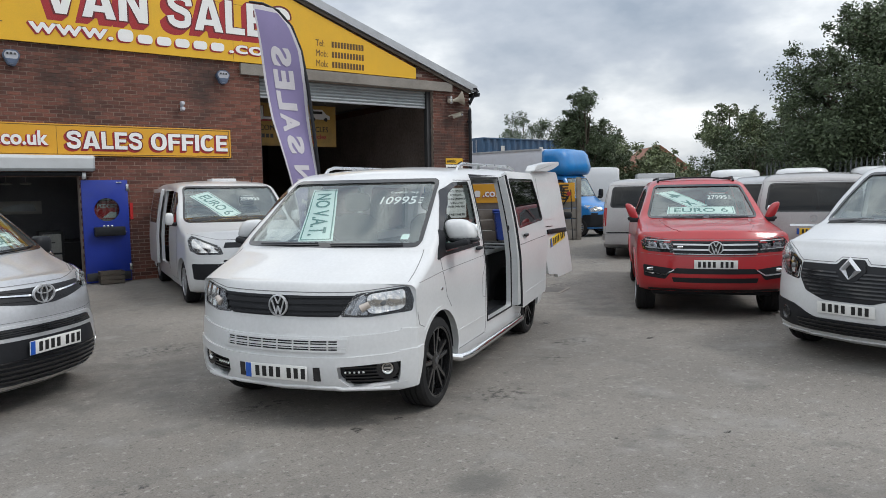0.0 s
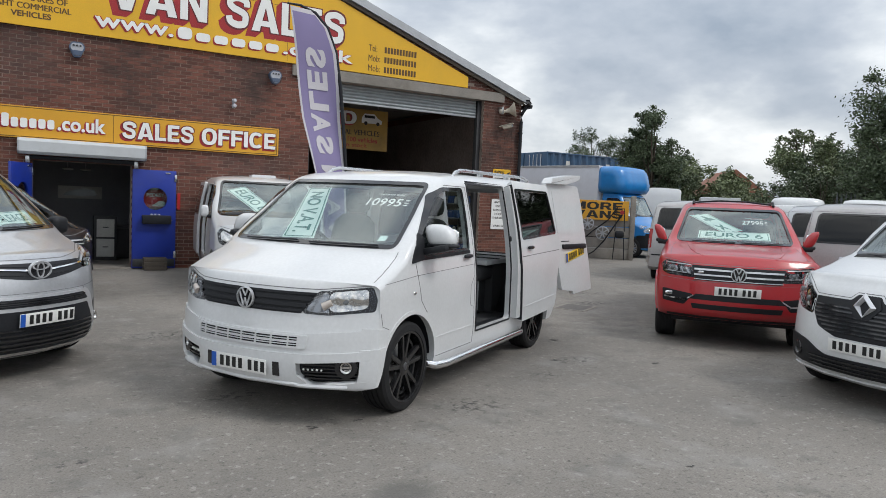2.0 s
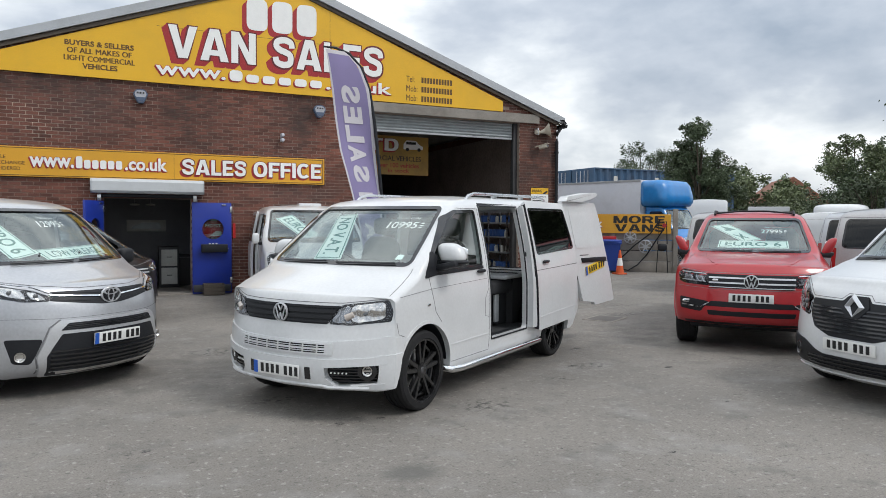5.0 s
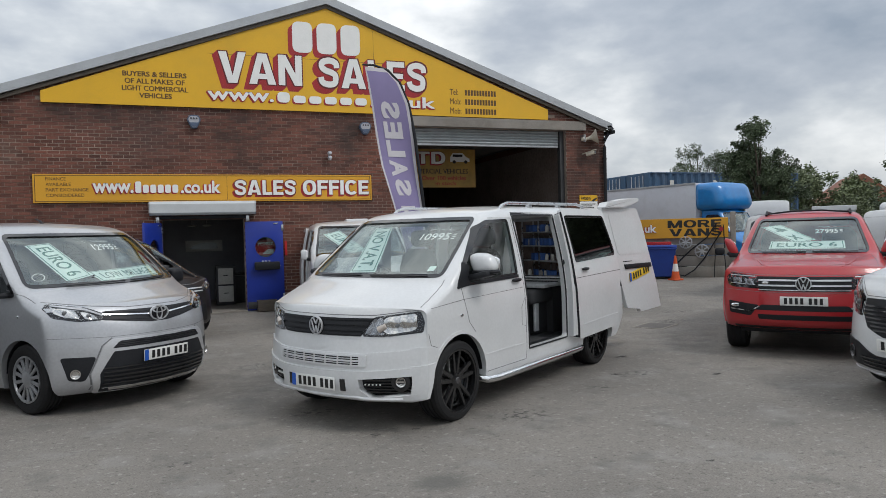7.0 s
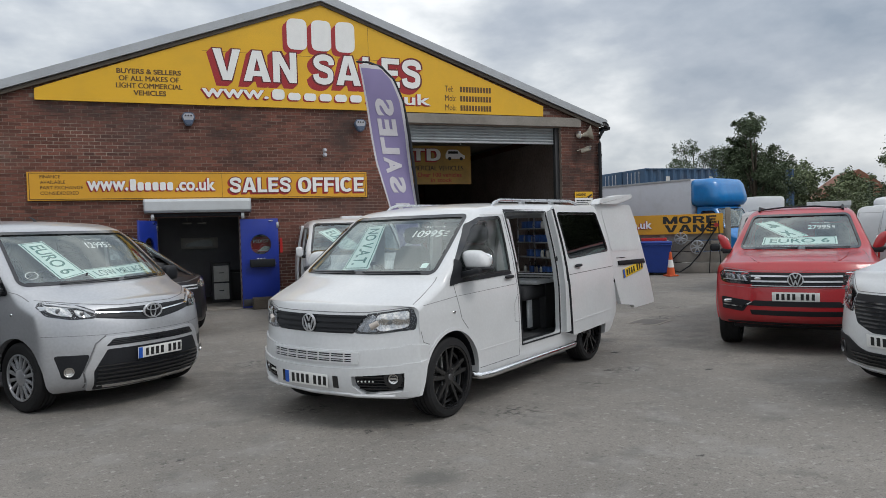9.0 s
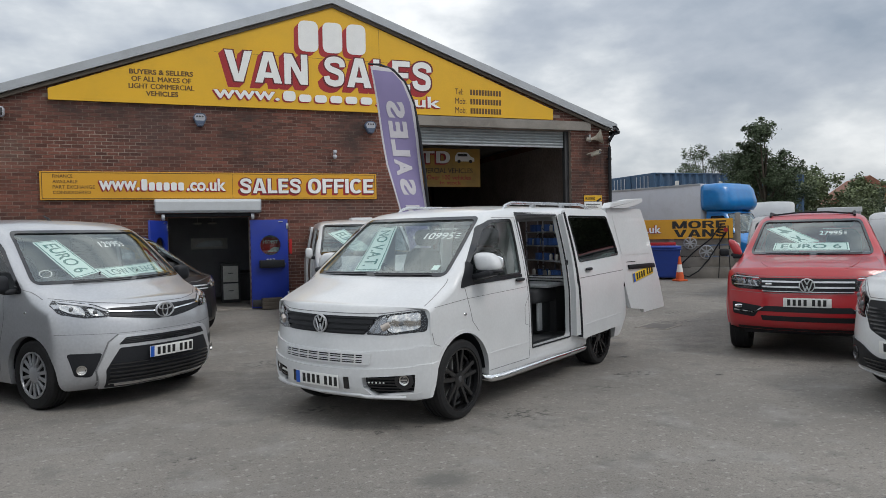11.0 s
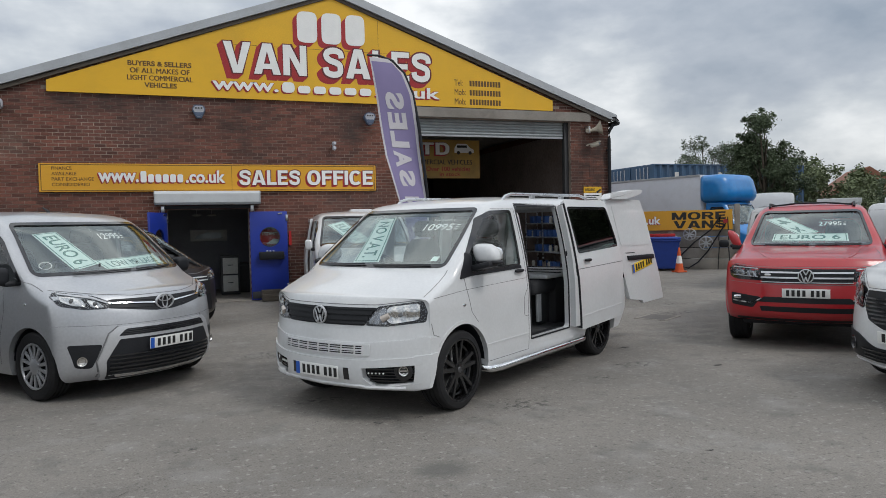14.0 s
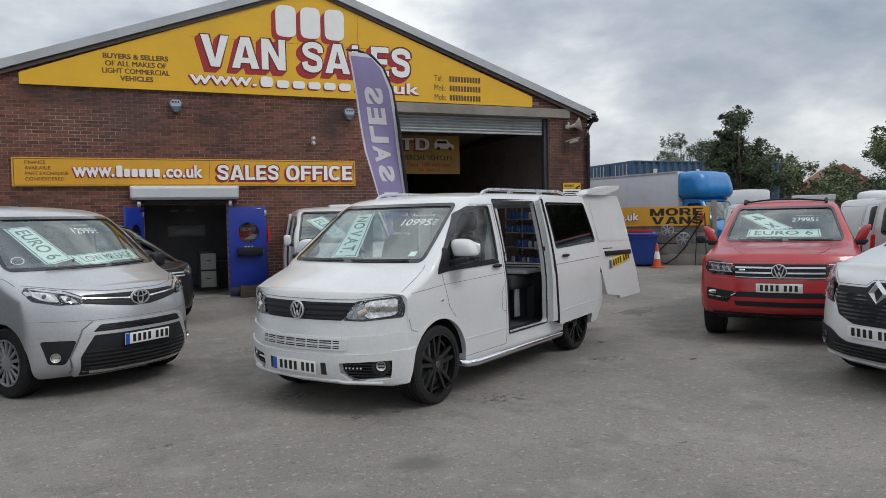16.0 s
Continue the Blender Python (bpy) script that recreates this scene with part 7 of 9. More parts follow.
def build_office_sign():
    root = thing("office_sign", Matrix(), "long yellow office sign with white and red lettering", "sign")
    y = FY - 0.05
    part("panel", box_bm(7.22, 0.035, 0.605, 0.004, c=(0.27, FY - 0.032, 2.825)), M_YELLOW2, root, smooth=None)
    for c, s in (((0.27, 3.10), (7.14, 0.012)), ((0.27, 2.55), (7.14, 0.012)), ((-3.30, 2.825), (0.012, 0.55)), ((3.84, 2.825), (0.012, 0.55)), ((0.52, 2.825), (0.006, 0.55))):
        part("border", box_bm(s[0], 0.003, s[1], c=(c[0], y - 0.001, c[1])), M_BROWN_PRINT, root, smooth=None)
    block_text(root, "www.", -2.22, -1.42, 2.72, 2.93, y, 0.025, 0.03)
    plain_blocks(root, 6, -1.40, -0.50, 2.72, 2.97, y, 0.025, gap=0.2, tall=(0,))
    block_text(root, ".co.uk", -0.46, 0.38, 2.71, 2.99, y, 0.025, 0.03)
    block_text(root, "SALES", 0.68, 2.05, 2.66, 3.00, y, 0.035, 0.045)
    block_text(root, "OFFICE", 2.22, 3.80, 2.66, 3.00, y, 0.035, 0.045)
    for k, line in enumerate(("FINANCE", "AVAILABLE", "PART EXCHANGE", "CONSIDIDERED")):
        sign_text(root, line, -3.10, -3.10 + (0.38, 0.47, 0.80, 0.72)[k], 2.99 - 0.115 * k, 3.06 - 0.115 * k, y, M_BROWN_PRINT, bold=0.004, depth=0.003)
    return root


def build_workshop_sign():
    root = thing("hanging_sign", Matrix(), "grimy yellow sign hung inside the workshop", "sign")
    y = 18.10
    part("panel", box_bm(4.0, 0.04, 1.10, 0.004, c=(5.60, y + 0.02, 3.535)), M_DULL_YELLOW, root, smooth=None)
    block_text(root, "S", 4.78, 5.02, 3.66, 4.00, y, 0.03, 0.03)
    block_text(root, "LTD", 5.40, 6.66, 3.66, 4.00, y, 0.03, 0.03)
    sign_text(root, "LIGHT COMMERCIAL VEHICLES", 4.86, 7.36, 3.38, 3.52, y, M_INK, depth=0.004)
    sign_text(root, "Over 100 vehicles", 5.95, 7.3, 3.19, 3.32, y, M_RED_PRINT, depth=0.004)
    sign_text(root, "in stock", 6.35, 7.0, 3.05, 3.16, y, M_RED_PRINT, depth=0.004)
    bars(root, 4.86, 5.8, 3.24, 0.10, y, M_INK, 8, 0.3)
    o = rounded([(6.82, 3.72), (6.82, 3.86), (6.90, 3.98), (7.20, 3.98), (7.32, 3.86), (7.42, 3.82), (7.42, 3.72)], 0.02)
    part("van_picture", prism_bm(o, "y", y - 0.004, y), M_SIGN_WHITE, root, smooth=None)
    for x in (6.94, 7.30):
        part("van_picture", lathe_bm([(0, 0.0), (0.05, 0.0), (0.05, 0.006), (0, 0.006)], 16, "y", m=Matrix.Translation((x, y - 0.010, 3.72))), M_INK, root)
    part("van_picture", box_bm(0.30, 0.003, 0.07, c=(7.05, y - 0.006, 3.90)), M_INK, root, smooth=None)
    for x in (4.2, 7.3):
        part("hanger", tube_bm([(x, y + 0.02, 4.08), (x, y + 0.02, 4.60)], 0.012, 6), M_STEEL, root)
    return root


# a darker yellow than the outside signs, with brown blotches
M_DULL_YELLOW = mat("grimy_yellow_sign", (0.40, 0.24, 0.05), rough=0.6, var=0.15, dirt=(0.14, 0.09, 0.04), dirt_amt=0.6, dirt_scale=1.2)


def build_shutters():
    # office shutter box, with its curtain's edge and guides
    root = thing("shutter_box", Matrix(), "grey roller shutter box over the office doorway", "shutter")
    o = [(FY + 0.02, 2.22), (FY - 0.26, 2.22), (FY - 0.30, 2.27), (FY - 0.30, 2.46), (FY - 0.26, 2.52), (FY + 0.02, 2.52)]
    part("housing", prism_bm(o, "x", -1.09, 1.09), M_SHUTBOX, root, smooth=None)
    part("end_cap", prism_bm(o, "x", 1.091, 1.12), M_ROOF, root, smooth=None)
    part("end_cap", prism_bm(o, "x", -1.12, -1.091), M_ROOF, root, smooth=None)
    part("bottom_rail", box_bm(1.86, 0.05, 0.07, 0.01, c=(0, FY - 0.10, 2.17)), M_BLACK_PL, root, "dark bottom rail of the raised curtain")
    for x in (-0.96, 0.94):
        part("guide", box_bm(0.07, 0.06, 0.14, 0.006, c=(x, FY - 0.10, 2.13)), M_STEEL, root)
    # big roller shutter, almost fully up: curved slats
    root = thing("roller_shutter", Matrix(), "galvanised roller shutter, rolled up over the opening", "shutter")
    z = 3.96
    for k in range(5):
        prof = [(FY + 0.20 - 0.022 * math.sin(math.pi * q / 6), z + 0.078 * q / 6) for q in range(7)] + [(FY + 0.215, z + 0.078), (FY + 0.215, z)]
        part("slat", prism_bm(prof, "x", GATE_X0 + 0.02, GATE_X1 - 0.14), M_SHUTTER, root)
        z += 0.079
    part("bottom_rail", box_bm(GATE_X1 - GATE_X0 - 0.16, 0.06, 0.05, 0.008, c=((GATE_X0 + GATE_X1) / 2 - 0.06, FY + 0.205, 3.93)), M_ROOF, root)
    part("guide", box_bm(0.12, 0.16, GATE_TOP, 0.008, c=(GATE_X1 - 0.065, FY + 0.20, GATE_TOP / 2)), M_DARKSTEEL, root, "dark steel side guide")
    part("guide", box_bm(0.06, 0.12, GATE_TOP, 0.008, c=(GATE_X0 + 0.03, FY + 0.20, GATE_TOP / 2)), M_DARKSTEEL, root, "dark steel side guide")


M_DARKSTEEL = mat("dark_steel", (0.05, 0.05, 0.052), rough=0.6, metal=0.4, var=0.2)


def build_doors():
    # right leaf, folded back against the wall, with a round window
    lw, top = 0.84, 2.03
    cx, cz, r = 0.44, 1.46, 0.235
    for name, m, label in (("door_1", pose(1.72, FY - 0.075, 0, 0, 0, 180), "royal blue steel door, folded open against the wall"), ("door_2", pose(-0.90, FY - 0.03, 0, 0, 0, 248), "royal blue steel door, standing open")):
        b = carve(box_bm(lw, 0.05, top, 0.004, c=(lw / 2, 0.0, top / 2 + 0.02)), [lathe_bm([(0, -0.2), (r, -0.2), (r, 0.2), (0, 0.2)], 40, "y", m=Matrix.Translation((lw - cx, 0, cz)))])
        d = tagged(part(name, b, M_BLUE_DOOR, smooth=30, m=m), label, "door", kind="structure")
        part("porthole_ring", lathe_bm([(r - 0.005, -0.03), (r + 0.02, -0.03), (r + 0.02, 0.03), (r - 0.005, 0.03)], 40, "y", m=Matrix.Translation((lw - cx, 0, cz))), M_BLUE_DOOR, d)
        pane = part("pane", lathe_bm([(0, -0.004), (r, -0.004), (r, 0.004), (0, 0.004)], 40, "y", m=Matrix.Translation((lw - cx, 0, cz))), M_GLASS, d)
        pane.visible_shadow = False
        part("letter_box", box_bm(0.56, 0.14, 0.18, 0.015, c=(lw - 0.46, 0.09, 1.03)), M_BLACK_PL, d, "black metal box")
        for k in range(3):
            part("key_hook", superbox_bm(0.05, 0.03, 0.035, 2.5, c=(lw - 0.36 - 0.07 * k, 0.10, 1.135)), M_STEEL, d)
        part("door_handle", box_bm(0.12, 0.05, 0.025, 0.008, c=(lw - 0.71, 0.05, 1.02) if name == "door_1" else (0.75, 0.05, 1.0)), M_STEEL, d, "steel lever handle")
        for z in (0.3, 1.9):
            part("hinge", box_bm(0.05, 0.03, 0.14, 0.005, c=(0.01, 0.03, z)), M_STEEL, d)
        part("bolt", box_bm(0.10, 0.02, 0.025, 0.004, c=(lw - 0.68, 0.035, 2.0)), M_STEEL, d)
        part("kick_plate", box_bm(lw - 0.03, 0.012, 0.16, 0.003, c=(lw / 2, 0.03, 0.13)), M_DARKSTEEL, d)
    # warning notice on the wall behind the porthole
    s = tagged(part("wall_notice", box_bm(0.50, 0.01, 0.36, 0.003, c=(1.30, FY - 0.008, 1.46)), M_RED_SIGN, smooth=None), "red and white pedestrian notice on the wall", "sign")
    part("panel", prism_bm([(1.24, 1.30), (1.52, 1.30), (1.52, 1.40), (1.40, 1.42)], "y", FY - 0.018, FY - 0.0135), M_SIGN_WHITE, s, smooth=None)
    sign_text(s, "PEDEST", 1.16, 1.50, 1.50, 1.57, FY - 0.014, M_SIGN_WHITE, depth=0.004)
    s2 = tagged(part("wall_notice", box_bm(0.06, 0.012, 0.34, 0.003, c=(1.79, FY - 0.008, 1.42)), M_RED_SIGN, smooth=None), "narrow red notice at the door's edge", "sign")
    # wooden crate at the door's foot
    c = thing("wooden_crate", pose(1.30, FY - 0.32, 0), "small weathered wooden crate at the door's foot", "crate")
    for k in range(3):
        for yy in (-0.13, 0.13):
            part("slat", box_bm(0.44, 0.02, 0.07, 0.004, c=(0, yy, 0.05 + 0.085 * k)), M_WOOD, c, smooth=None)
        for xx in (-0.21, 0.21):
            part("slat", box_bm(0.02, 0.24, 0.07, 0.004, c=(xx, 0, 0.05 + 0.085 * k)), M_WOOD, c, smooth=None)
    part("base", box_bm(0.42, 0.24, 0.02, 0.003, c=(0, 0, 0.02)), M_WOOD, c, smooth=None)
    tagged(part("door_step", box_bm(1.75, 0.5, 0.04, 0.01, c=(0, FY + 0.12, 0.012)), M_CONC, smooth=None), "pale worn concrete threshold", "step", kind="structure")


M_RED_SIGN = mat("red_notice", (0.50, 0.02, 0.02), rough=0.45)


def build_fittings():
    for x, z in ((-0.14, 4.30), (3.76, 4.255)):
        a = thing("alarm_box", pose(x, FY - 0.06, z) @ Matrix.Diagonal((0.84, 1.0, 0.84, 1.0)), "slate blue and pale shield-shaped alarm box", "alarm")
        part("case", prism_bm(rounded([(-0.10, 0.17), (0.10, 0.17), (0.18, 0.06), (0.07, -0.18), (-0.07, -0.18), (-0.18, 0.06)], 0.05), "y", -0.05, 0.06), M_SLATE, a, smooth=30)
        part("face", prism_bm(rounded([(-0.09, 0.14), (0.09, 0.14), (0.145, 0.055), (0.05, -0.15), (-0.05, -0.15), (-0.145, 0.055)], 0.04), "y", -0.062, -0.049), M_ALARM, a, smooth=30)
        part("band", prism_bm(rounded([(-0.115, -0.03), (0.115, -0.03), (0.05, -0.14), (-0.05, -0.14)], 0.02), "y", -0.068, -0.063), M_SLATE, a, smooth=None)
        for k in range(3):
            part("lamp", lathe_bm([(0, 0), (0.022, 0), (0.022, 0.012), (0, 0.012)], 12, "y", m=Matrix.Translation((-0.07 + 0.07 * k, -0.074, 0.08))), M_INK, a)
    a = thing("floodlight", pose(-4.02, FY - 0.12, 4.32), "small white floodlight on the wall", "lamp")
    part("case", superbox_bm(0.22, 0.16, 0.22, 4), M_ALARM, a)
    part("bracket", box_bm(0.05, 0.12, 0.05, 0.01, c=(0, 0.08, -0.05)), M_STEEL, a)
    part("lamp_glass", box_bm(0.17, 0.01, 0.15, 0.01, c=(0, -0.083, 0)), M_BLACK_GL, a)
    # twin sensor lamp
    a = thing("security_lamp", pose(2.87, FY - 0.08, 3.58) @ Matrix.Scale(0.62, 4), "twin white security lamps on one bracket", "lamp")
    part("plate", box_bm(0.10, 0.05, 0.28, 0.01, c=(0, 0.05, 0)), M_ALARM, a)
    for z in (0.09, -0.09):
        part("lamp_head", lathe_bm([(0, 0.10), (0.06, 0.09), (0.085, 0.0), (0.07, 0.0), (0.03, 0.05), (0, 0.06)], 20, m=pose(0, -0.02, z, 78, 0, 12)), M_ALARM, a)
    # horn loudspeaker and cameras on the corner pier
    a = thing("horn_speaker", pose(9.88, FY - 0.16, 4.12, 0, 0, 20), "cream horn loudspeaker on the brick pier", "loudspeaker")
    part("horn", lathe_bm([(0.03, 0.0), (0.05, 0.10), (0.09, 0.20), (0.20, 0.30), (0.21, 0.31), (0.19, 0.30), (0.06, 0.15), (0, 0.12)], 28, m=pose(0.05, 0.08, 0, 78, 0, 40)), M_CREAM, a)
    part("driver", superbox_bm(0.14, 0.16, 0.14, 2.6, c=(0, 0.10, 0)), M_CREAM, a)
    part("bracket", box_bm(0.04, 0.16, 0.20, 0.01, c=(-0.03, 0.10, 0.02)), M_STEEL, a)
    for x, z, yaw, col, yy in ((9.90, 3.70, 30, M_CREAM, 0.22), (10.66, 4.37, -50, M_BLACK_PL, 0.16)):
        a = thing("security_camera", pose(x, FY - yy, z, -12, 0, yaw), "small bullet security camera on a bracket", "camera")
        part("case", box_bm(0.09, 0.26, 0.09, 0.02, c=(0, -0.05, 0)), col, a)
        part("hood", box_bm(0.11, 0.30, 0.02, 0.006, c=(0, -0.07, 0.055)), col, a)
        part("camera_glass", lathe_bm([(0, 0), (0.035, 0), (0.035, 0.01), (0, 0.01)], 16, "y", m=Matrix.Translation((0, -0.19, 0))), M_BLACK_GL, a)
        part("arm", tube_bm([(0, 0.02, 0.0), (0.0, 0.10, 0.06), (0.0, 0.20, 0.06)], 0.016, 8), col, a)
    a = thing("drainpipe", Matrix(), "black drainpipe down the building's corner", "pipe")
    part("pipe", tube_bm([(10.72, FY - 0.10, 4.38), (10.62, FY - 0.08, 4.30), (10.50, FY - 0.07, 4.12), (10.49, FY - 0.07, 3.9), (10.49, FY - 0.07, 0.02)], 0.045, 12), M_BLACK_PL, a)
    for z in (3.6, 2.4, 1.2):
        part("clip", box_bm(0.13, 0.06, 0.05, 0.006, c=(10.49, FY - 0.045, z)), M_BLACK_PL, a)
    a = thing("gutter", Matrix(), "black gutter end under the eaves", "gutter")
    part("channel", prism_bm(rounded([(10.60, 4.38), (10.80, 4.38), (10.78, 4.28), (10.62, 4.28)], 0.03), "y", FY - 0.14, FY + DEEP), M_BLACK_PL, a)
    # notices on the pier
    a = tagged(part("warning_sign", box_bm(0.56, 0.012, 0.16, 0.003, c=(9.98, FY - 0.012, 2.52)), M_YELLOW, smooth=None), "yellow and white camera warning sign on the pier", "sign")
    part("lower_panel", box_bm(0.56, 0.012, 0.26, 0.003, c=(9.98, FY - 0.012, 2.30)), M_SIGN_WHITE, a, smooth=None)
    sign_text(a, "WARNING", 9.73, 10.04, 2.48, 2.56, FY - 0.019, M_INK, depth=0.003)
    part("camera_picture", prism_bm([(10.08, 2.46), (10.22, 2.54), (10.24, 2.50), (10.12, 2.42)], "y", FY - 0.022, FY - 0.019), M_INK, a, smooth=None)
    bars(a, 9.74, 10.2, 2.36, 0.02, FY - 0.019, M_INK, 1, 0.05)
    bars(a, 9.74, 10.1, 2.31, 0.02, FY - 0.019, M_INK, 1, 0.05)
    bars(a, 9.74, 10.15, 2.26, 0.02, FY - 0.019, M_INK, 1, 0.05)
    a = tagged(part("risk_notice", box_bm(0.66, 0.012, 0.80, 0.003, c=(10.03, FY - 0.012, 1.39)), M_SIGN_WHITE, smooth=None), "white notice with black lettering on the pier", "sign")
    for k, (line, w) in enumerate((("ANY PERSON", 0.50), ("ENTERING", 0.40), ("THESE PREMISES", 0.58), ("DOES SO AT", 0.44), ("THEIR OWN RISK", 0.58))):
        sign_text(a, line, 10.03 - w / 2, 10.03 + w / 2, 1.685 - 0.105 * k, 1.74 - 0.105 * k, FY - 0.019, M_INK, depth=0.003)
    sign_text(a, "VAN SALES", 9.76, 10.30, 1.05, 1.11, FY - 0.019, M_INK, depth=0.003)


M_SLATE = mat("slate_blue_plastic", (0.07, 0.10, 0.16), rough=0.45, var=0.15)
M_ALARM = mat("white_alarm_plastic", (0.40, 0.41, 0.45), rough=0.45, dirt=(0.25, 0.24, 0.22), dirt_amt=0.4, dirt_scale=6)
M_CREAM = mat("cream_plastic", (0.50, 0.46, 0.38), rough=0.5, dirt=(0.25, 0.22, 0.17), dirt_amt=0.4, dirt_scale=8)
M_BLUEBOX = mat("blue_storage_box", (0.04, 0.10, 0.30), rough=0.5)
M_PALEBOX = mat("pale_bottle_plastic", (0.5, 0.5, 0.47), rough=0.5)


def build_interior():
    # steel shelves along the workshop's right wall
    a = thing("storage_shelf", Matrix(), "grey steel shelving full of blue boxes and bottles", "shelf")
    for y in (17.0, 18.1, 19.2):
        for x in (9.62, 10.02):
            part("post", box_bm(0.04, 0.04, 2.0, 0.004, c=(x, y, 1.015)), M_STEEL, a, smooth=None)
    for z in (0.25, 0.75, 1.20, 1.62):
        part("board", box_bm(0.44, 2.3, 0.035, 0.004, c=(9.82, 18.1, z)), M_ROOF, a, smooth=None)
    rng = random.Random(4)
    for z in (0.27, 0.77, 1.22, 1.64):
        y = 17.1
        while y < 19.1:
            w = rng.uniform(0.12, 0.36)
            if rng.random() < 0.5:
                o = thing("storage_box", pose(9.80, y + w / 2, z), "blue plastic storage box on a shelf", "box", "boxes on the shelf")
                part("box", box_bm(0.30, w, 0.20, 0.015, c=(0, 0, 0.10)), M_BLUEBOX, o)
                part("rim", box_bm(0.32, w + 0.015, 0.025, 0.006, c=(0, 0, 0.20)), M_BLUEBOX, o)
            elif rng.random() < 0.8:
                o = thing("bottle", pose(9.75, y + w / 2, z), "pale plastic bottle on a shelf", "bottle", "bottles on the shelf")
                part("bottle_body", lathe_bm([(0, 0), (0.05, 0), (0.055, 0.02), (0.055, 0.15), (0.03, 0.19), (0.02, 0.2), (0, 0.2)], 14), M_PALEBOX, o)
                part("cap", lathe_bm([(0, 0.2), (0.022, 0.2), (0.022, 0.24), (0, 0.24)], 12), M_INK, o)
            y += w + 0.05
    # the sales office
    a = thing("filing_drawers", pose(0.50, FY + 1.9, 0), "white drawer unit in the sales office", "cabinet")
    part("body", box_bm(0.46, 0.5, 0.98, 0.01, c=(0, 0, 0.51)), M_DARKSTEEL, a)
    for k in range(2):
        d = part("drawer", box_bm(0.36, 0.03, 0.40, 0.008, c=(0, -0.26, 0.30 + 0.44 * k)), M_PALEBOX, a)
        part("handle", box_bm(0.12, 0.02, 0.02, 0.004, c=(0, -0.285, 0.32 + 0.44 * k)), M_DARKSTEEL, d)
    a = thing("office_desk", pose(1.0, FY + 2.4, 0), "dark office desk in the shade", "desk")
    part("desktop", box_bm(1.4, 0.7, 0.04, 0.008, c=(0, 0, 0.75)), M_DARKSTEEL, a)
    part("front_panel", box_bm(1.36, 0.03, 0.70, 0.004, c=(0, -0.3, 0.37)), M_DARKSTEEL, a)
    for x in (-0.66, 0.66):
        part("leg", box_bm(0.05, 0.6, 0.72, 0.004, c=(x, 0, 0.365)), M_DARKSTEEL, a)
    a = tagged(part("wall_poster", box_bm(0.95, 0.02, 0.30, 0.004, c=(0.05, FY + 3.50, 1.50)), M_PALEBOX, smooth=None), "pale poster of a van on the office wall", "poster")
    o = rounded([(-0.32, 1.42), (-0.25, 1.50), (0.0, 1.58), (0.35, 1.58), (0.42, 1.42)], 0.03)
    part("van_picture", prism_bm(o, "y", FY + 3.484, FY + 3.489), M_SHUTTER, a, smooth=None)
    for x in (-0.25, 0.10):
        a = thing("ceiling_lamp", pose(x, FY + 1.8, 2.02), "small pale ceiling lamp in the office", "lamp", "office lamps")
        part("shade", superbox_bm(0.22, 0.2, 0.05, 2.2), M_PALEBOX, a)
        part("stem", tube_bm([(0, 0, 0), (0, 0, 2.57)], 0.008, 6), M_STEEL, a)


build_gable_sign()
build_office_sign()
build_workshop_sign()
build_shutters()
build_doors()
build_fittings()
build_interior()

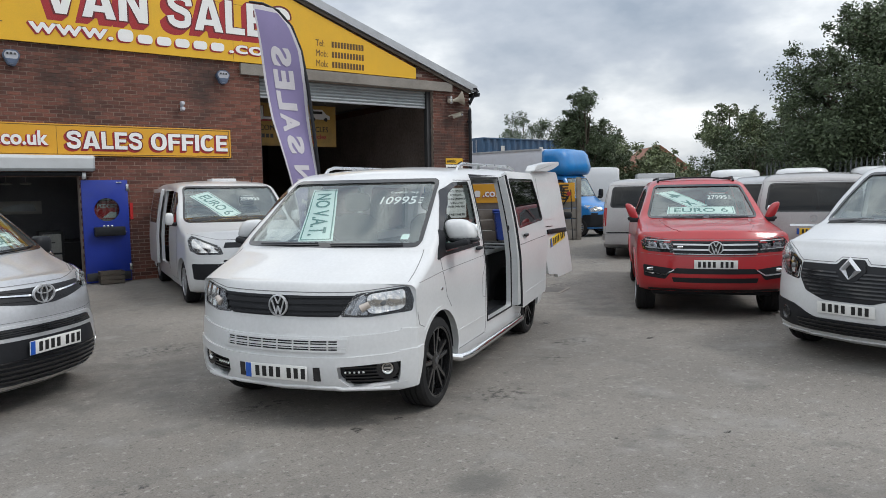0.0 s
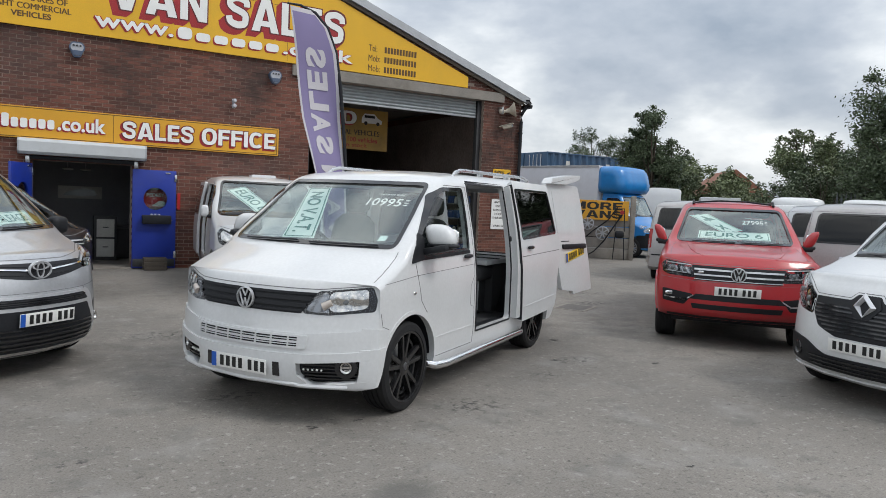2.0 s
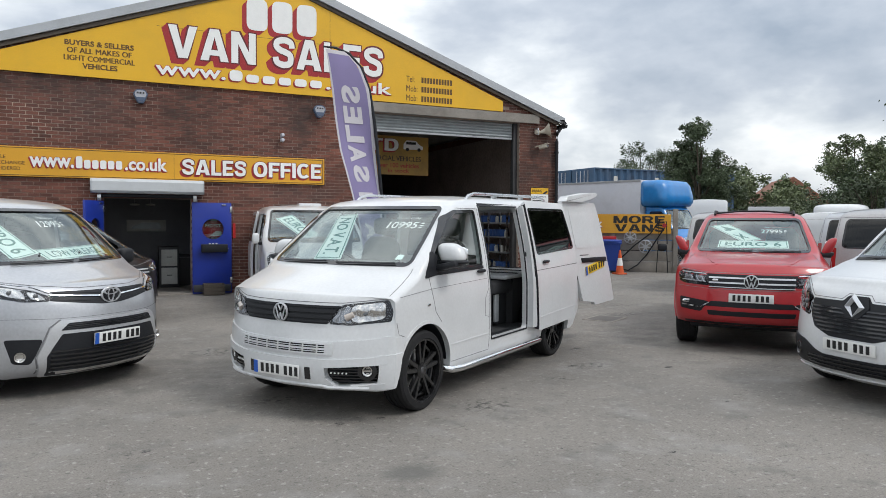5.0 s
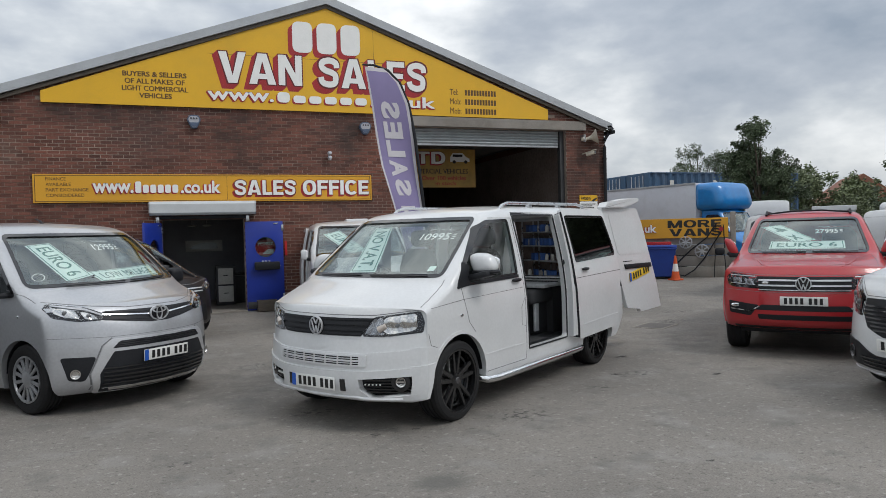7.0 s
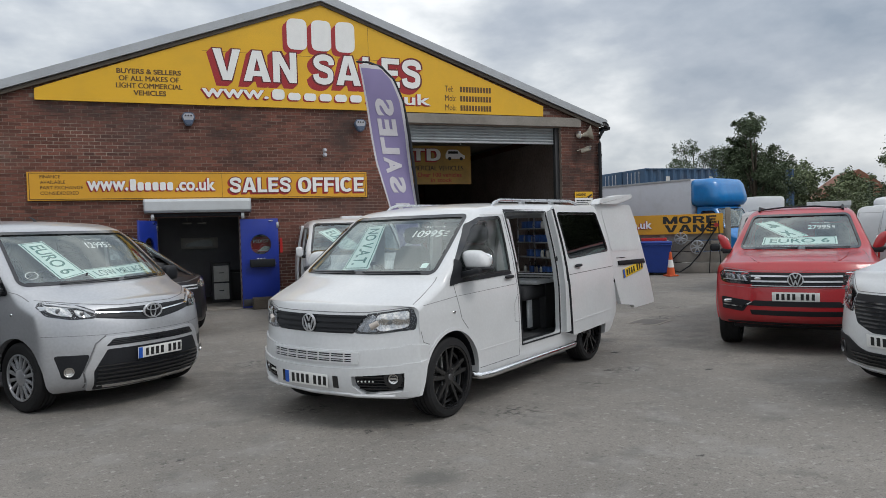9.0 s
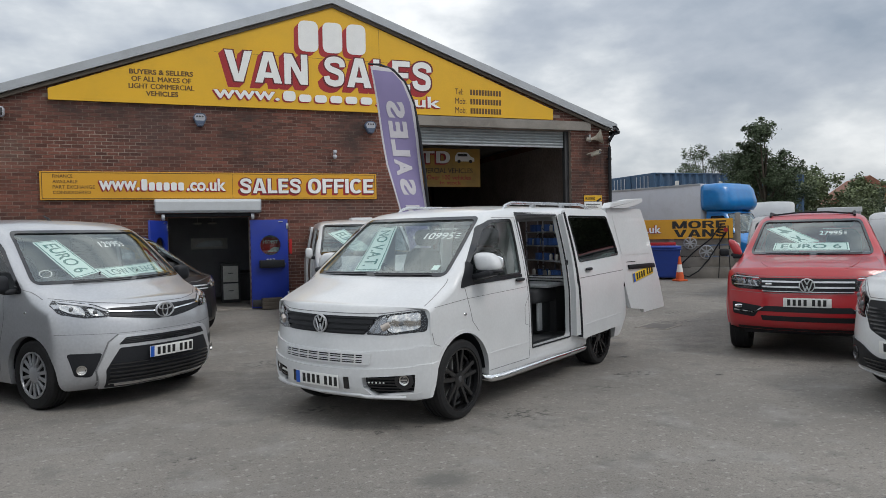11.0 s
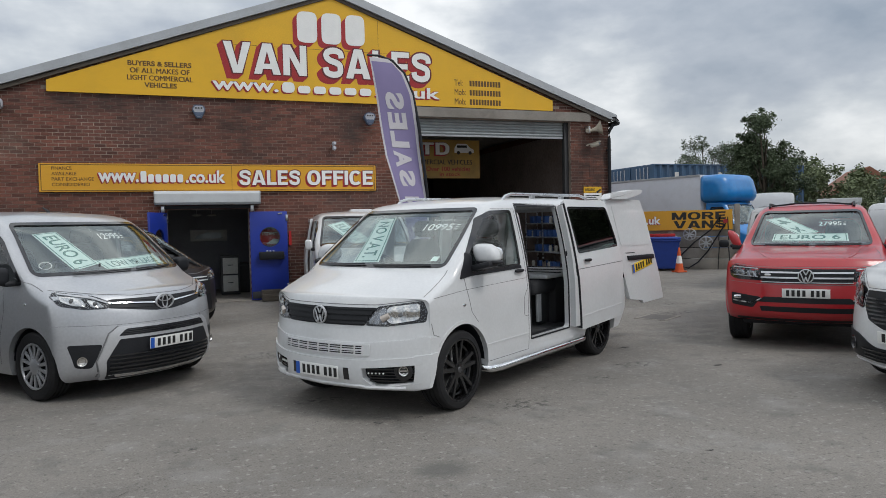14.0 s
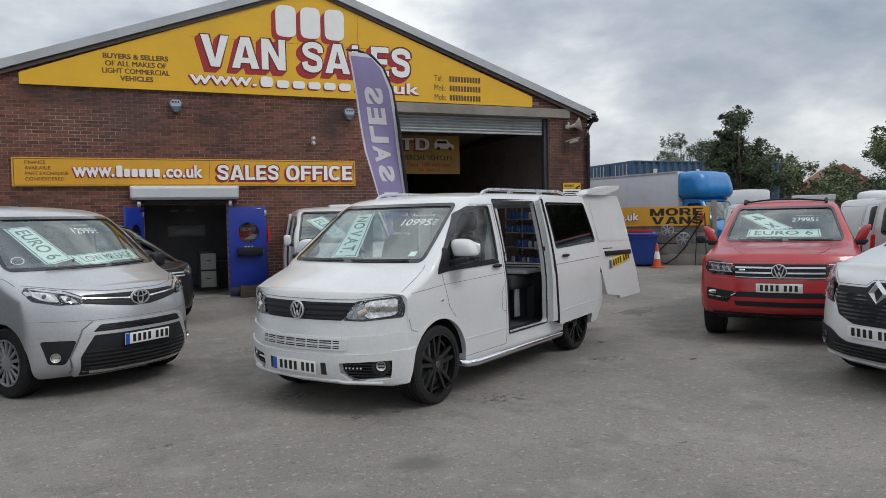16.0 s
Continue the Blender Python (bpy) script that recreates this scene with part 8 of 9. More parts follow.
# ---- feather flag ----
def build_flag():
    root = thing("feather_flag", pose(3.42, 10.3, 0), "lilac feather flag with white lettering, seen from behind", "flag")
    pole = [(0.02, 0, 0.0), (0.0, 0, 1.2), (-0.06, 0, 2.1), (-0.12, 0, 2.7), (-0.19, 0, 3.3), (-0.28, 0, 3.80), (-0.42, 0, 4.14), (-0.62, 0, 4.34), (-0.84, 0, 4.41), (-1.04, 0, 4.41)]
    part("pole", tube_bm(pole, [0.022, 0.022, 0.024, 0.026, 0.028, 0.028, 0.026, 0.024, 0.02, 0.014], 8), M_BLACK_PL, root, "black bent pole")
    part("base", box_bm(0.5, 0.5, 0.04, 0.01, c=(0.02, 0, 0.02)), M_DARKSTEEL, root, "steel base plate")
    zs = [p[2] for p in pole]

    def right(z):
        return float(np.interp(z, zs, [p[0] for p in pole])) - 0.02

    left_c = [(0.95, -0.36), (1.5, -0.44), (2.16, -0.61), (2.79, -0.77), (3.7, -0.90), (4.36, -1.02)]

    def left(z):
        return float(np.interp(z, [c[0] for c in left_c], [c[1] for c in left_c]))

    def cloth(x, z):
        return 0.05 * math.sin(3.0 * z + 2.2 * x) + 0.03 * math.sin(7 * x + 1.3 * z)

    def sheet(u0, u1, z0, z1, off, n=14, m=48):
        b = bmesh.new()
        g = []
        for j in range(m + 1):
            z = z0 + (z1 - z0) * j / m
            row = []
            for i in range(n + 1):
                u = u0 + (u1 - u0) * i / n
                x = left(z) + (right(z) - left(z)) * u
                row.append(b.verts.new((x, cloth(x, z) + off, z)))
            g.append(row)
        for j in range(m):
            for i in range(n):
                b.faces.new((g[j][i], g[j][i + 1], g[j + 1][i + 1], g[j + 1][i]))
        return b

    part("cloth", sheet(0.05, 0.93, 0.98, 4.30, 0), M_PURPLE, root, "lilac cloth", smooth=180)
    part("hem", sheet(0.0, 0.05, 0.95, 4.36, 0, 1), M_FLAGWHITE, root, smooth=180)
    part("hem", sheet(0.93, 1.0, 0.95, 4.36, 0, 1), M_FLAGWHITE, root, smooth=180)
    part("hem", sheet(0.05, 0.93, 4.30, 4.36, 0, 8, 1), M_FLAGWHITE, root, smooth=180)
    # letters run up the flag and show reversed from the back
    cells = [("V", 1.05), ("A", 1.37), ("N", 1.86), ("S", 2.30), ("A", 2.62), ("L", 2.94), ("E", 3.24), ("S", 3.56)]
    for ch, z0 in cells:
        b = text_bm(ch, 1.0, 0.045, 0.0)
        xs, ys = [v.co.x for v in b.verts], [v.co.y for v in b.verts]
        bmesh.ops.subdivide_edges(b, edges=list(b.edges), cuts=1)
        a0, a1, b0, b1 = min(xs), max(xs), min(ys), max(ys)
        for v in b.verts:
            s, t = (v.co.x - a0) / (a1 - a0), (v.co.y - b0) / (b1 - b0)
            z = z0 + 0.27 * s
            x = left(z) + (right(z) - left(z)) * (0.24 + 0.50 * t)
            v.co = Vector((x, cloth(x, z) - 0.006, z))
        part("lettering", b, M_FLAGWHITE, root, "white letter", smooth=180)
    return root


# ---- far vehicles, yard wall, clutter ----
def far_van(name, label, x, y, hx, hy, spec, paint_, rear=None, plate=True, style="cap", r=0.335, wb=3.1, roof_pod=False, group=""):
    """A parked van or car seen from some way off, mostly from behind."""
    wins = list(rear or [])
    dl = rounded([(-0.5, 1.18), (-0.80, 1.55), (-0.98, 1.70), (-1.18, 1.70), (-1.22, 1.16)], 0.04)
    ws = rounded([(-0.78, 1.30), (0.78, 1.30), (0.66, 1.76), (-0.66, 1.76)], 0.06)
    wins += [(ws, "front", M_WGLASS, "windscreen"), (dl, "left", M_TINT, "window"), (dl, "right", M_TINT, "window")]
    root, sh, body = vehicle(name, label, stand(x, y, hx, hy), spec, paint_, wins, r + 0.05, wb, r, 0.22, style, hollow=(-4.0, -0.1), track=0.82, group=group)
    if plate:
        number_plate(root, sh, 0, 0, yellow=True, at=plate_pose(sh, 0, 0.90, "rear", 0.014))
        part("plate_trim", sh.panel([(-0.36, 0.99), (0.36, 0.99), (0.36, 1.03), (-0.36, 1.03)], "rear", 0.012, 0.014), M_CHROME, root)
        for s in (1, -1):
            part("tail_light", sh.panel(rounded([(s * 0.86, 0.80), (s * 0.93, 0.80), (s * 0.90, 1.25), (s * 0.84, 1.25)], 0.02), "rear", 0.01, 0.02), M_REDLENS, root, "red tail light")
        part("rear_bumper", sh.panel(rounded([(-0.92, 0.42), (0.92, 0.42), (0.93, 0.62), (-0.93, 0.62)], 0.04), "rear", 0.03, 0.05), paint_, root)
        part("bumper_strip", sh.panel([(-0.85, 0.63), (0.85, 0.63), (0.85, 0.66), (-0.85, 0.66)], "rear", 0.02, 0.03), M_BLACK_PL, root)
        part("seam", sh.ribbon([(-0.88, 0.70), (-0.88, 1.20), (-0.80, 1.78), (0.80, 1.78), (0.88, 1.20), (0.88, 0.70)], "rear", 0.0060), M_SEAM, root)
        part("badge", lathe_bm([(0.06, 0), (0.06, 0.012), (0.05, 0.012), (0.05, 0)], 24, m=plate_pose(sh, 0, 1.13, "rear", 0.012) @ pose(0, 0, 0, 90)), M_CHROME, root)
    if roof_pod:
        part("roof_pod", superbox_bm(1.6, 1.3, 0.36, 4, c=(-2.4, 0, 2.02)), M_WHITE2, root, "white raised roof section")
    return root, sh


REARVAN = {**SILVERVAN, "zt": [(0.58, 1.06), (0.2, 1.18), (-0.05, 1.255), (-0.35, 1.46), (-0.75, 1.74), (-0.95, 1.83), (-1.2, 1.88), (-1.9, 1.92), (-3.2, 1.92), (-3.85, 1.88), (-3.95, 1.82), (-4.05, 1.4), (-4.1, 0.9), (-4.11, 0.7)]}
rear_glass = rounded([(-0.76, 1.26), (0.76, 1.26), (0.70, 1.74), (-0.70, 1.74)], 0.08)
side_glass = [(rounded([(-1.4, 1.2), (-1.38, 1.72), (-2.5, 1.74), (-2.55, 1.2)], 0.06), v, M_TINT, "window") for v in ("left", "right")] + [(rounded([(-2.7, 1.2), (-2.66, 1.74), (-3.65, 1.72), (-3.8, 1.25)], 0.08), v, M_TINT, "window") for v in ("left", "right")]


def build_far_vehicles():
    def from_rear(x, y, hx, hy, back=4.1):
        n = math.hypot(hx, hy)
        return x + hx / n * back, y + hy / n * back, hx / n, hy / n

    far_van("people_carrier_van", "silver-grey van with dark rear glass, seen from behind", *from_rear(11.05, 6.74, 0.88, 0.47), REARVAN, M_SILVER2, [(rear_glass, "rear", M_TINT, "rear_window")] + side_glass, group="parked vans behind")
    far_van("people_carrier_van", "silver-grey van with dark rear glass, seen from behind", *from_rear(12.25, 11.35, 0.80, 0.60), REARVAN, M_SILVER2, [(rear_glass, "rear", M_TINT, "rear_window")] + side_glass, group="parked vans behind")
    far_van("people_carrier_van", "pale silver van with dark side windows", *from_rear(13.6, 8.9, 0.86, 0.51), REARVAN, M_SILVER, [(rear_glass, "rear", M_TINT, "rear_window")] + side_glass, group="parked vans behind")
    for k, (x, y) in enumerate(((15.9, 11.3), (16.9, 9.9), (17.9, 8.3))):
        far_van("panel_van", "white panel van with raised roof in the back row", *from_rear(x, y, 0.86, 0.51), SHOWVAN, M_WHITE2, roof_pod=True, group="white vans in the back row")
    # dark car behind the silver van, and one at its other side
    root, sh = far_van("people_carrier_van", "dark plum people carrier by the office doorway", -0.95, 12.15, 0.55, -0.835, MPV, M_DARKCAR, plate=False, wb=2.8)
    lamp = rounded([(0.48, 0.85), (0.58, 0.92), (0.80, 0.99), (0.86, 0.94), (0.83, 0.85), (0.70, 0.81), (0.52, 0.81)], 0.025)
    for s in (1, -1):
        headlight(sh, root, [(s * y, z) for y, z in lamp], bowls=((s * 0.74, 0.90, 0.058), (s * 0.61, 0.865, 0.05)))
    g = part("grille", sh.panel(rounded([(-0.47, 0.90), (0.47, 0.90), (0.50, 0.78), (-0.50, 0.78)], 0.01), "front", 0.003, 0.015), M_BLACK_PL, root, "black grille")
    for z in (0.80, 0.85):
        part("chrome_bar", sh.panel([(-0.49, z), (0.49, z), (0.49, z + 0.018), (-0.49, z + 0.018)], "front", 0.012, 0.014), M_SATIN, g, "chrome grille bar")
    part("lower_intake", sh.panel(rounded([(-0.60, 0.30), (0.60, 0.30), (0.52, 0.58), (-0.52, 0.58)], 0.03), "front", 0.003, 0.015), M_BLACK_PL, root, "black lower intake")
    part("seam", sh.ribbon([(-0.80, 1.0), (-0.3, 0.93), (0.3, 0.93), (0.80, 1.0)], "front", 0.006), M_SEAM, root)
    cabin(root, -0.25, 0.7, 0.35, dash_z=1.08, seat_x=-1.2)
    root, sh = far_van("dark_car", "dark grey car with black trim", -3.50, 6.03, 0.64, -0.77, CAR, M_GREYCAR, plate=False, wb=2.8)
    # white van by the brick wall, its side doors open
    wins = [(rounded([(-0.85, 1.285), (0.85, 1.285), (0.74, 1.85), (-0.74, 1.85)], 0.06), "front", M_WGLASS, "windscreen"), (rounded([(-0.45, 1.22), (-0.75, 1.60), (-0.98, 1.76), (-1.18, 1.76), (-1.22, 1.2)], 0.04), "right", M_GLASS, "window"), (rounded([(-0.45, 1.22), (-0.75, 1.60), (-0.98, 1.76), (-1.18, 1.76), (-1.22, 1.2)], 0.04), "left", M_GLASS, "window")]
    ope = prism_bm(rounded([(-1.34, 0.5), (-1.30, 1.80), (-2.3, 1.80), (-2.34, 0.5)], 0.05), "y", -3, -0.5)
    root, sh, body = vehicle("panel_van", "white panel van by the brick wall, side door open", stand(2.70, 11.92, -0.115, -0.993), WALLVAN, M_WHITE, wins, 0.385, 3.3, 0.335, 0.225, "alloy", hollow=(-4.0, -0.1), track=0.83, extra_cuts=[ope])
    for s in (1, -1):
        headlight(sh, root, [(s * y, z) for y, z in rounded([(0.46, 0.80), (0.50, 0.92), (0.86, 1.09), (0.92, 1.02), (0.90, 0.86), (0.80, 0.80)], 0.03)], bowls=(), dark=True)
        part("reflector", ribbed(sh, rounded([(s * y, z) for y, z in ((0.52, 0.83), (0.56, 0.91), (0.84, 1.05), (0.875, 0.99), (0.86, 0.88), (0.78, 0.83))], 0.03), lambda y, z: 0.003 + 0.012 * abs(math.sin(22 * y + 18 * z)) + 0.004 * math.sin(50 * z)), M_BRIGHT, root, "bright faceted reflector", smooth=20)
        fo = [(s * y, z) for y, z in rounded([(0.46, 0.66), (0.89, 0.66), (0.87, 0.42), (0.60, 0.40)], 0.03)]
        part("fog_light_housing", sh.panel(fo, "front", 0.002, 0.012), M_BLACK_PL, root, "black slatted corner vent")
        mirror(root, -0.46, s * 1.04, 1.33, M_WHITE, 0.12, 0.13, 0.20, s)
    part("grille", sh.panel(rounded([(-0.42, 0.98), (0.42, 0.98), (0.46, 0.90), (-0.46, 0.90)], 0.015), "front", 0.003, 0.012), M_BLACK_PL, root, "black upper grille")
    g = part("lower_grille", sh.panel(rounded([(-0.46, 0.72), (0.46, 0.72), (0.55, 0.52), (-0.55, 0.52)], 0.02), "front", 0.003, 0.012), M_BLACK_PL, root, "black lower grille")
    for z in (0.57, 0.62, 0.67):
        part("slat", sh.panel([(-0.5, z), (0.5, z), (0.5, z + 0.012), (-0.5, z + 0.012)], "front", 0.012, 0.012), M_CHROME, g)
    number_plate(root, sh, 0, 0, at=plate_pose(sh, 0, 0.80, "front", 0.012))
    part("seam", sh.ribbon([(-0.90, 1.12), (-0.5, 1.02), (0.5, 1.02), (0.90, 1.12)], "front", 0.0055), M_SEAM, root)
    part("seam", sh.ribbon([(-0.38, 1.15), (-0.36, 0.9), (-0.46, 0.6), (-0.48, 0.33), (-1.28, 0.33), (-1.28, 1.78)], "right", 0.0055), M_SEAM, root)
    sd = part("sliding_door", sh.panel(rounded([(-2.3, 1.84), (-2.34, 0.45), (-3.5, 0.45), (-3.5, 1.84)], 0.04), "right", 0.09, 0.05, 0.1, solid=True), M_WHITE, root, "white sliding door, slid back")
    part("window", sh.panel(rounded([(-2.38, 1.76), (-2.40, 1.20), (-3.40, 1.20), (-3.40, 1.76)], 0.05), "right", 0.094, 0.008, 0.1), M_BLACK_GL, sd, "dark door window", smooth=60)
    part("roof_vent", box_bm(0.5, 0.45, 0.07, 0.02, c=(-2.0, 0.1, 1.985)), M_WHITE2, root, "low white roof vent")
    part("sill_lining", box_bm(1.0, 0.5, 0.02, c=(-1.82, -0.6, 0.45)), M_INTERIOR, root)
    cabin(root, -0.05, 0.82, dash_z=1.18)
    price(sh, root, 0.12, 0.46, 1.62, 0.055, "25995")
    window_card(sh, root, [(-0.36, 1.82), (0.08, 1.44), (-0.20, 1.345), (-0.68, 1.74)], "EURO 6", "pale green sale card in the far white van")
    part("aerial", tube_bm([(-1.25, 0.5, 1.93), (-1.3, 0.5, 2.03)], 0.008, 6), M_BLACK_PL, root)


WALLVAN = {**SHOWVAN, "nose": [(0.20, 0.82), (0.30, 0.89), (0.45, 0.92), (0.60, 0.92), (0.75, 0.90), (0.90, 0.86), (1.0, 0.80), (1.1, 0.72)], "nsq": 4.6}
CAR = dict(zt=[(0.55, 0.95), (0.2, 1.02), (-0.25, 1.10), (-0.5, 1.22), (-0.9, 1.45), (-1.3, 1.60), (-1.6, 1.67), (-2.4, 1.70), (-3.2, 1.66), (-3.6, 1.55), (-3.75, 1.0), (-3.8, 0.7)],
           zb=[(0.55, 0.20), (-3.8, 0.28)], w=[(0.55, 0.88), (0.0, 0.91), (-3.2, 0.91), (-3.8, 0.85)],
           tum=[(0.2, 0.95), (0.45, 1.0), (0.85, 1.0), (1.0, 0.97), (1.65, 0.74), (1.9, 0.7)], rc=[(0.55, 0.10), (0.0, 0.12), (-0.6, 0.07), (-1.5, 0.12), (-3.4, 0.12), (-3.8, 0.08)],
           swept=[(0.55, 0.26), (-0.4, 0.24), (-1.2, 0.14), (-1.8, 0.0), (-3.8, 0.0)], nose=[(0.20, 0.78), (0.32, 0.86), (0.5, 0.88), (0.7, 0.86), (0.85, 0.82), (1.0, 0.72)], bow=0.14, nsq=4.0)
MPV = {**CAR, "zt": [(x, z * 1.06) for x, z in CAR["zt"]]}
M_GREYCAR = paint("dark_grey_paint", (0.06, 0.06, 0.065), metal=0.4)


def build_luton():
    """A box van with a moulded blue cab and head."""
    a, b = Vector((16.60, 25.0, 0)), Vector((16.70, 19.5, 0))
    fx, fy = 17.55, 18.35                      # the cab's nose lies this way
    h = Vector((0.25, -0.968, 0)).normalized()
    m = pose(17.99, 18.72, 0, 0, 0, math.degrees(math.atan2(h.y, h.x)))
    root = thing("luton_van", m, "blue luton van with a grey box body", "van")
    box = part("box_body", box_bm(4.3, 2.1, 2.25, 0.02, c=(-3.25, 0, 2.10)), M_BOXGREY, root, "pale grey box body")
    for y in (-1.055, 1.055):
        for z in (1.0, 3.2):
            part("edge_trim", box_bm(4.3, 0.03, 0.07, 0.005, c=(-3.25, y, z)), M_ROOF, box, smooth=None)
    b = superbox_bm(1.7, 2.12, 1.00, 7, 14, c=(-0.93, 0, 2.72))
    for v in b.verts:
        if v.co.x < -1.08:
            v.co.x = -1.08
        if v.co.z > 2.6:
            v.co.x -= max(0.0, v.co.x + 1.0) * (v.co.z - 2.6) * 0.35
        if v.co.z < 2.25 and v.co.x > -0.4:
            v.co.z = 2.25 + (v.co.z - 2.25) * 0.4
    part("luton_head", b, M_BLUE_GRP, root, "moulded blue head over the cab", smooth=60)
    spec = dict(zt=[(0.95, 1.10), (0.7, 1.20), (0.45, 1.30), (0.3, 1.42), (0.0, 1.85), (-0.25, 2.18), (-0.4, 2.25), (-1.0, 2.28)], zb=[(0.95, 0.28), (-1.0, 0.35)], w=[(0.95, 0.90), (0.5, 0.96), (-1.0, 0.98)],
                tum=[(0.2, 0.96), (0.5, 1.0), (1.1, 1.0), (1.3, 0.96), (2.3, 0.86)], rc=[(0.95, 0.10), (0.3, 0.10), (-0.3, 0.10), (-1.0, 0.12)], swept=[(0.95, 0.26), (0.3, 0.22), (-0.4, 0.05), (-1.0, 0.0)],
                nose=[(0.28, 1.18), (0.45, 1.25), (0.7, 1.25), (0.9, 1.22), (1.05, 1.16), (1.2, 1.05)], bow=0.14, nsq=4.5)
    sh = Shell(**spec)
    inner = Shell(**{**spec, "shrink": 0.05, "lower": 0.05, "span": (-0.9, 0.3), "floor": 0.7, "nose": None})
    ws = rounded([(-0.80, 1.46), (0.80, 1.46), (0.74, 2.12), (-0.74, 2.12)], 0.05)
    sw = rounded([(0.12, 1.35), (-0.22, 1.90), (-0.35, 2.05), (-0.80, 2.05), (-0.82, 1.35)], 0.05)
    cuts = [inner.bm, prism_bm(ws, "x", -0.4, 3), prism_bm(sw, "y", 0.4, 3), prism_bm(sw, "y", -3, -0.4)]
    for s in (1, -1):
        cuts.append(prism_bm([(0.35 + 0.42 * math.cos(q), max(0.35 + 0.42 * math.sin(q), 0)) for q in [math.pi * k / 16 for k in range(17)]], "y", *((0.6, 2) if s > 0 else (-2, -0.6))))
    part("cab", carve(sh.bm.copy(), cuts), M_BLUE_PAINT, root, "blue cab", smooth=32)
    windows(sh, root, [(ws, "front", M_WGLASS, "windscreen"), (sw, "left", M_GLASS, "window"), (sw, "right", M_GLASS, "window")])
    part("bumper", sh.panel(rounded([(-0.93, 0.36), (0.93, 0.36), (0.93, 0.80), (-0.93, 0.80)], 0.05), "front", 0.01, 0.02), M_BLACK_PL, root, "black front bumper")
    for view in ("left", "right"):
        part("side_trim", sh.panel([(0.80, 0.40), (0.82, 0.86), (1.0, 0.86), (1.0, 0.40)], view, 0.01, 0.02), M_BLACK_PL, root)
    part("grille", sh.panel(rounded([(-0.36, 0.88), (0.36, 0.88), (0.40, 1.02), (-0.40, 1.02)], 0.02), "front", 0.006, 0.012), M_BLACK_GL, root, "black grille")
    for s in (1, -1):
        headlight(sh, root, [(s * y, z) for y, z in rounded([(0.48, 0.92), (0.52, 1.06), (0.86, 1.16), (0.92, 1.08), (0.88, 0.90)], 0.03)], bowls=((s * 0.72, 1.02, 0.08),))
        mirror(root, 0.15, s * 1.16, 1.55, M_BLACK_PL, 0.14, 0.18, 0.34, s)
        make_wheel(root, 0.35, s * 0.85, 0.34, 0.22, "cap", s)
        make_wheel(root, -3.2, s * 0.85, 0.34, 0.22, "cap", s)
    part("chassis", box_bm(5.0, 1.2, 0.3, 0.02, c=(-2.2, 0, 0.72)), M_BLACK_PL, root, "black chassis")
    cabin(root, 0.25, 0.8, 0.7, dash_z=1.36, seat_x=-0.35)
    return root


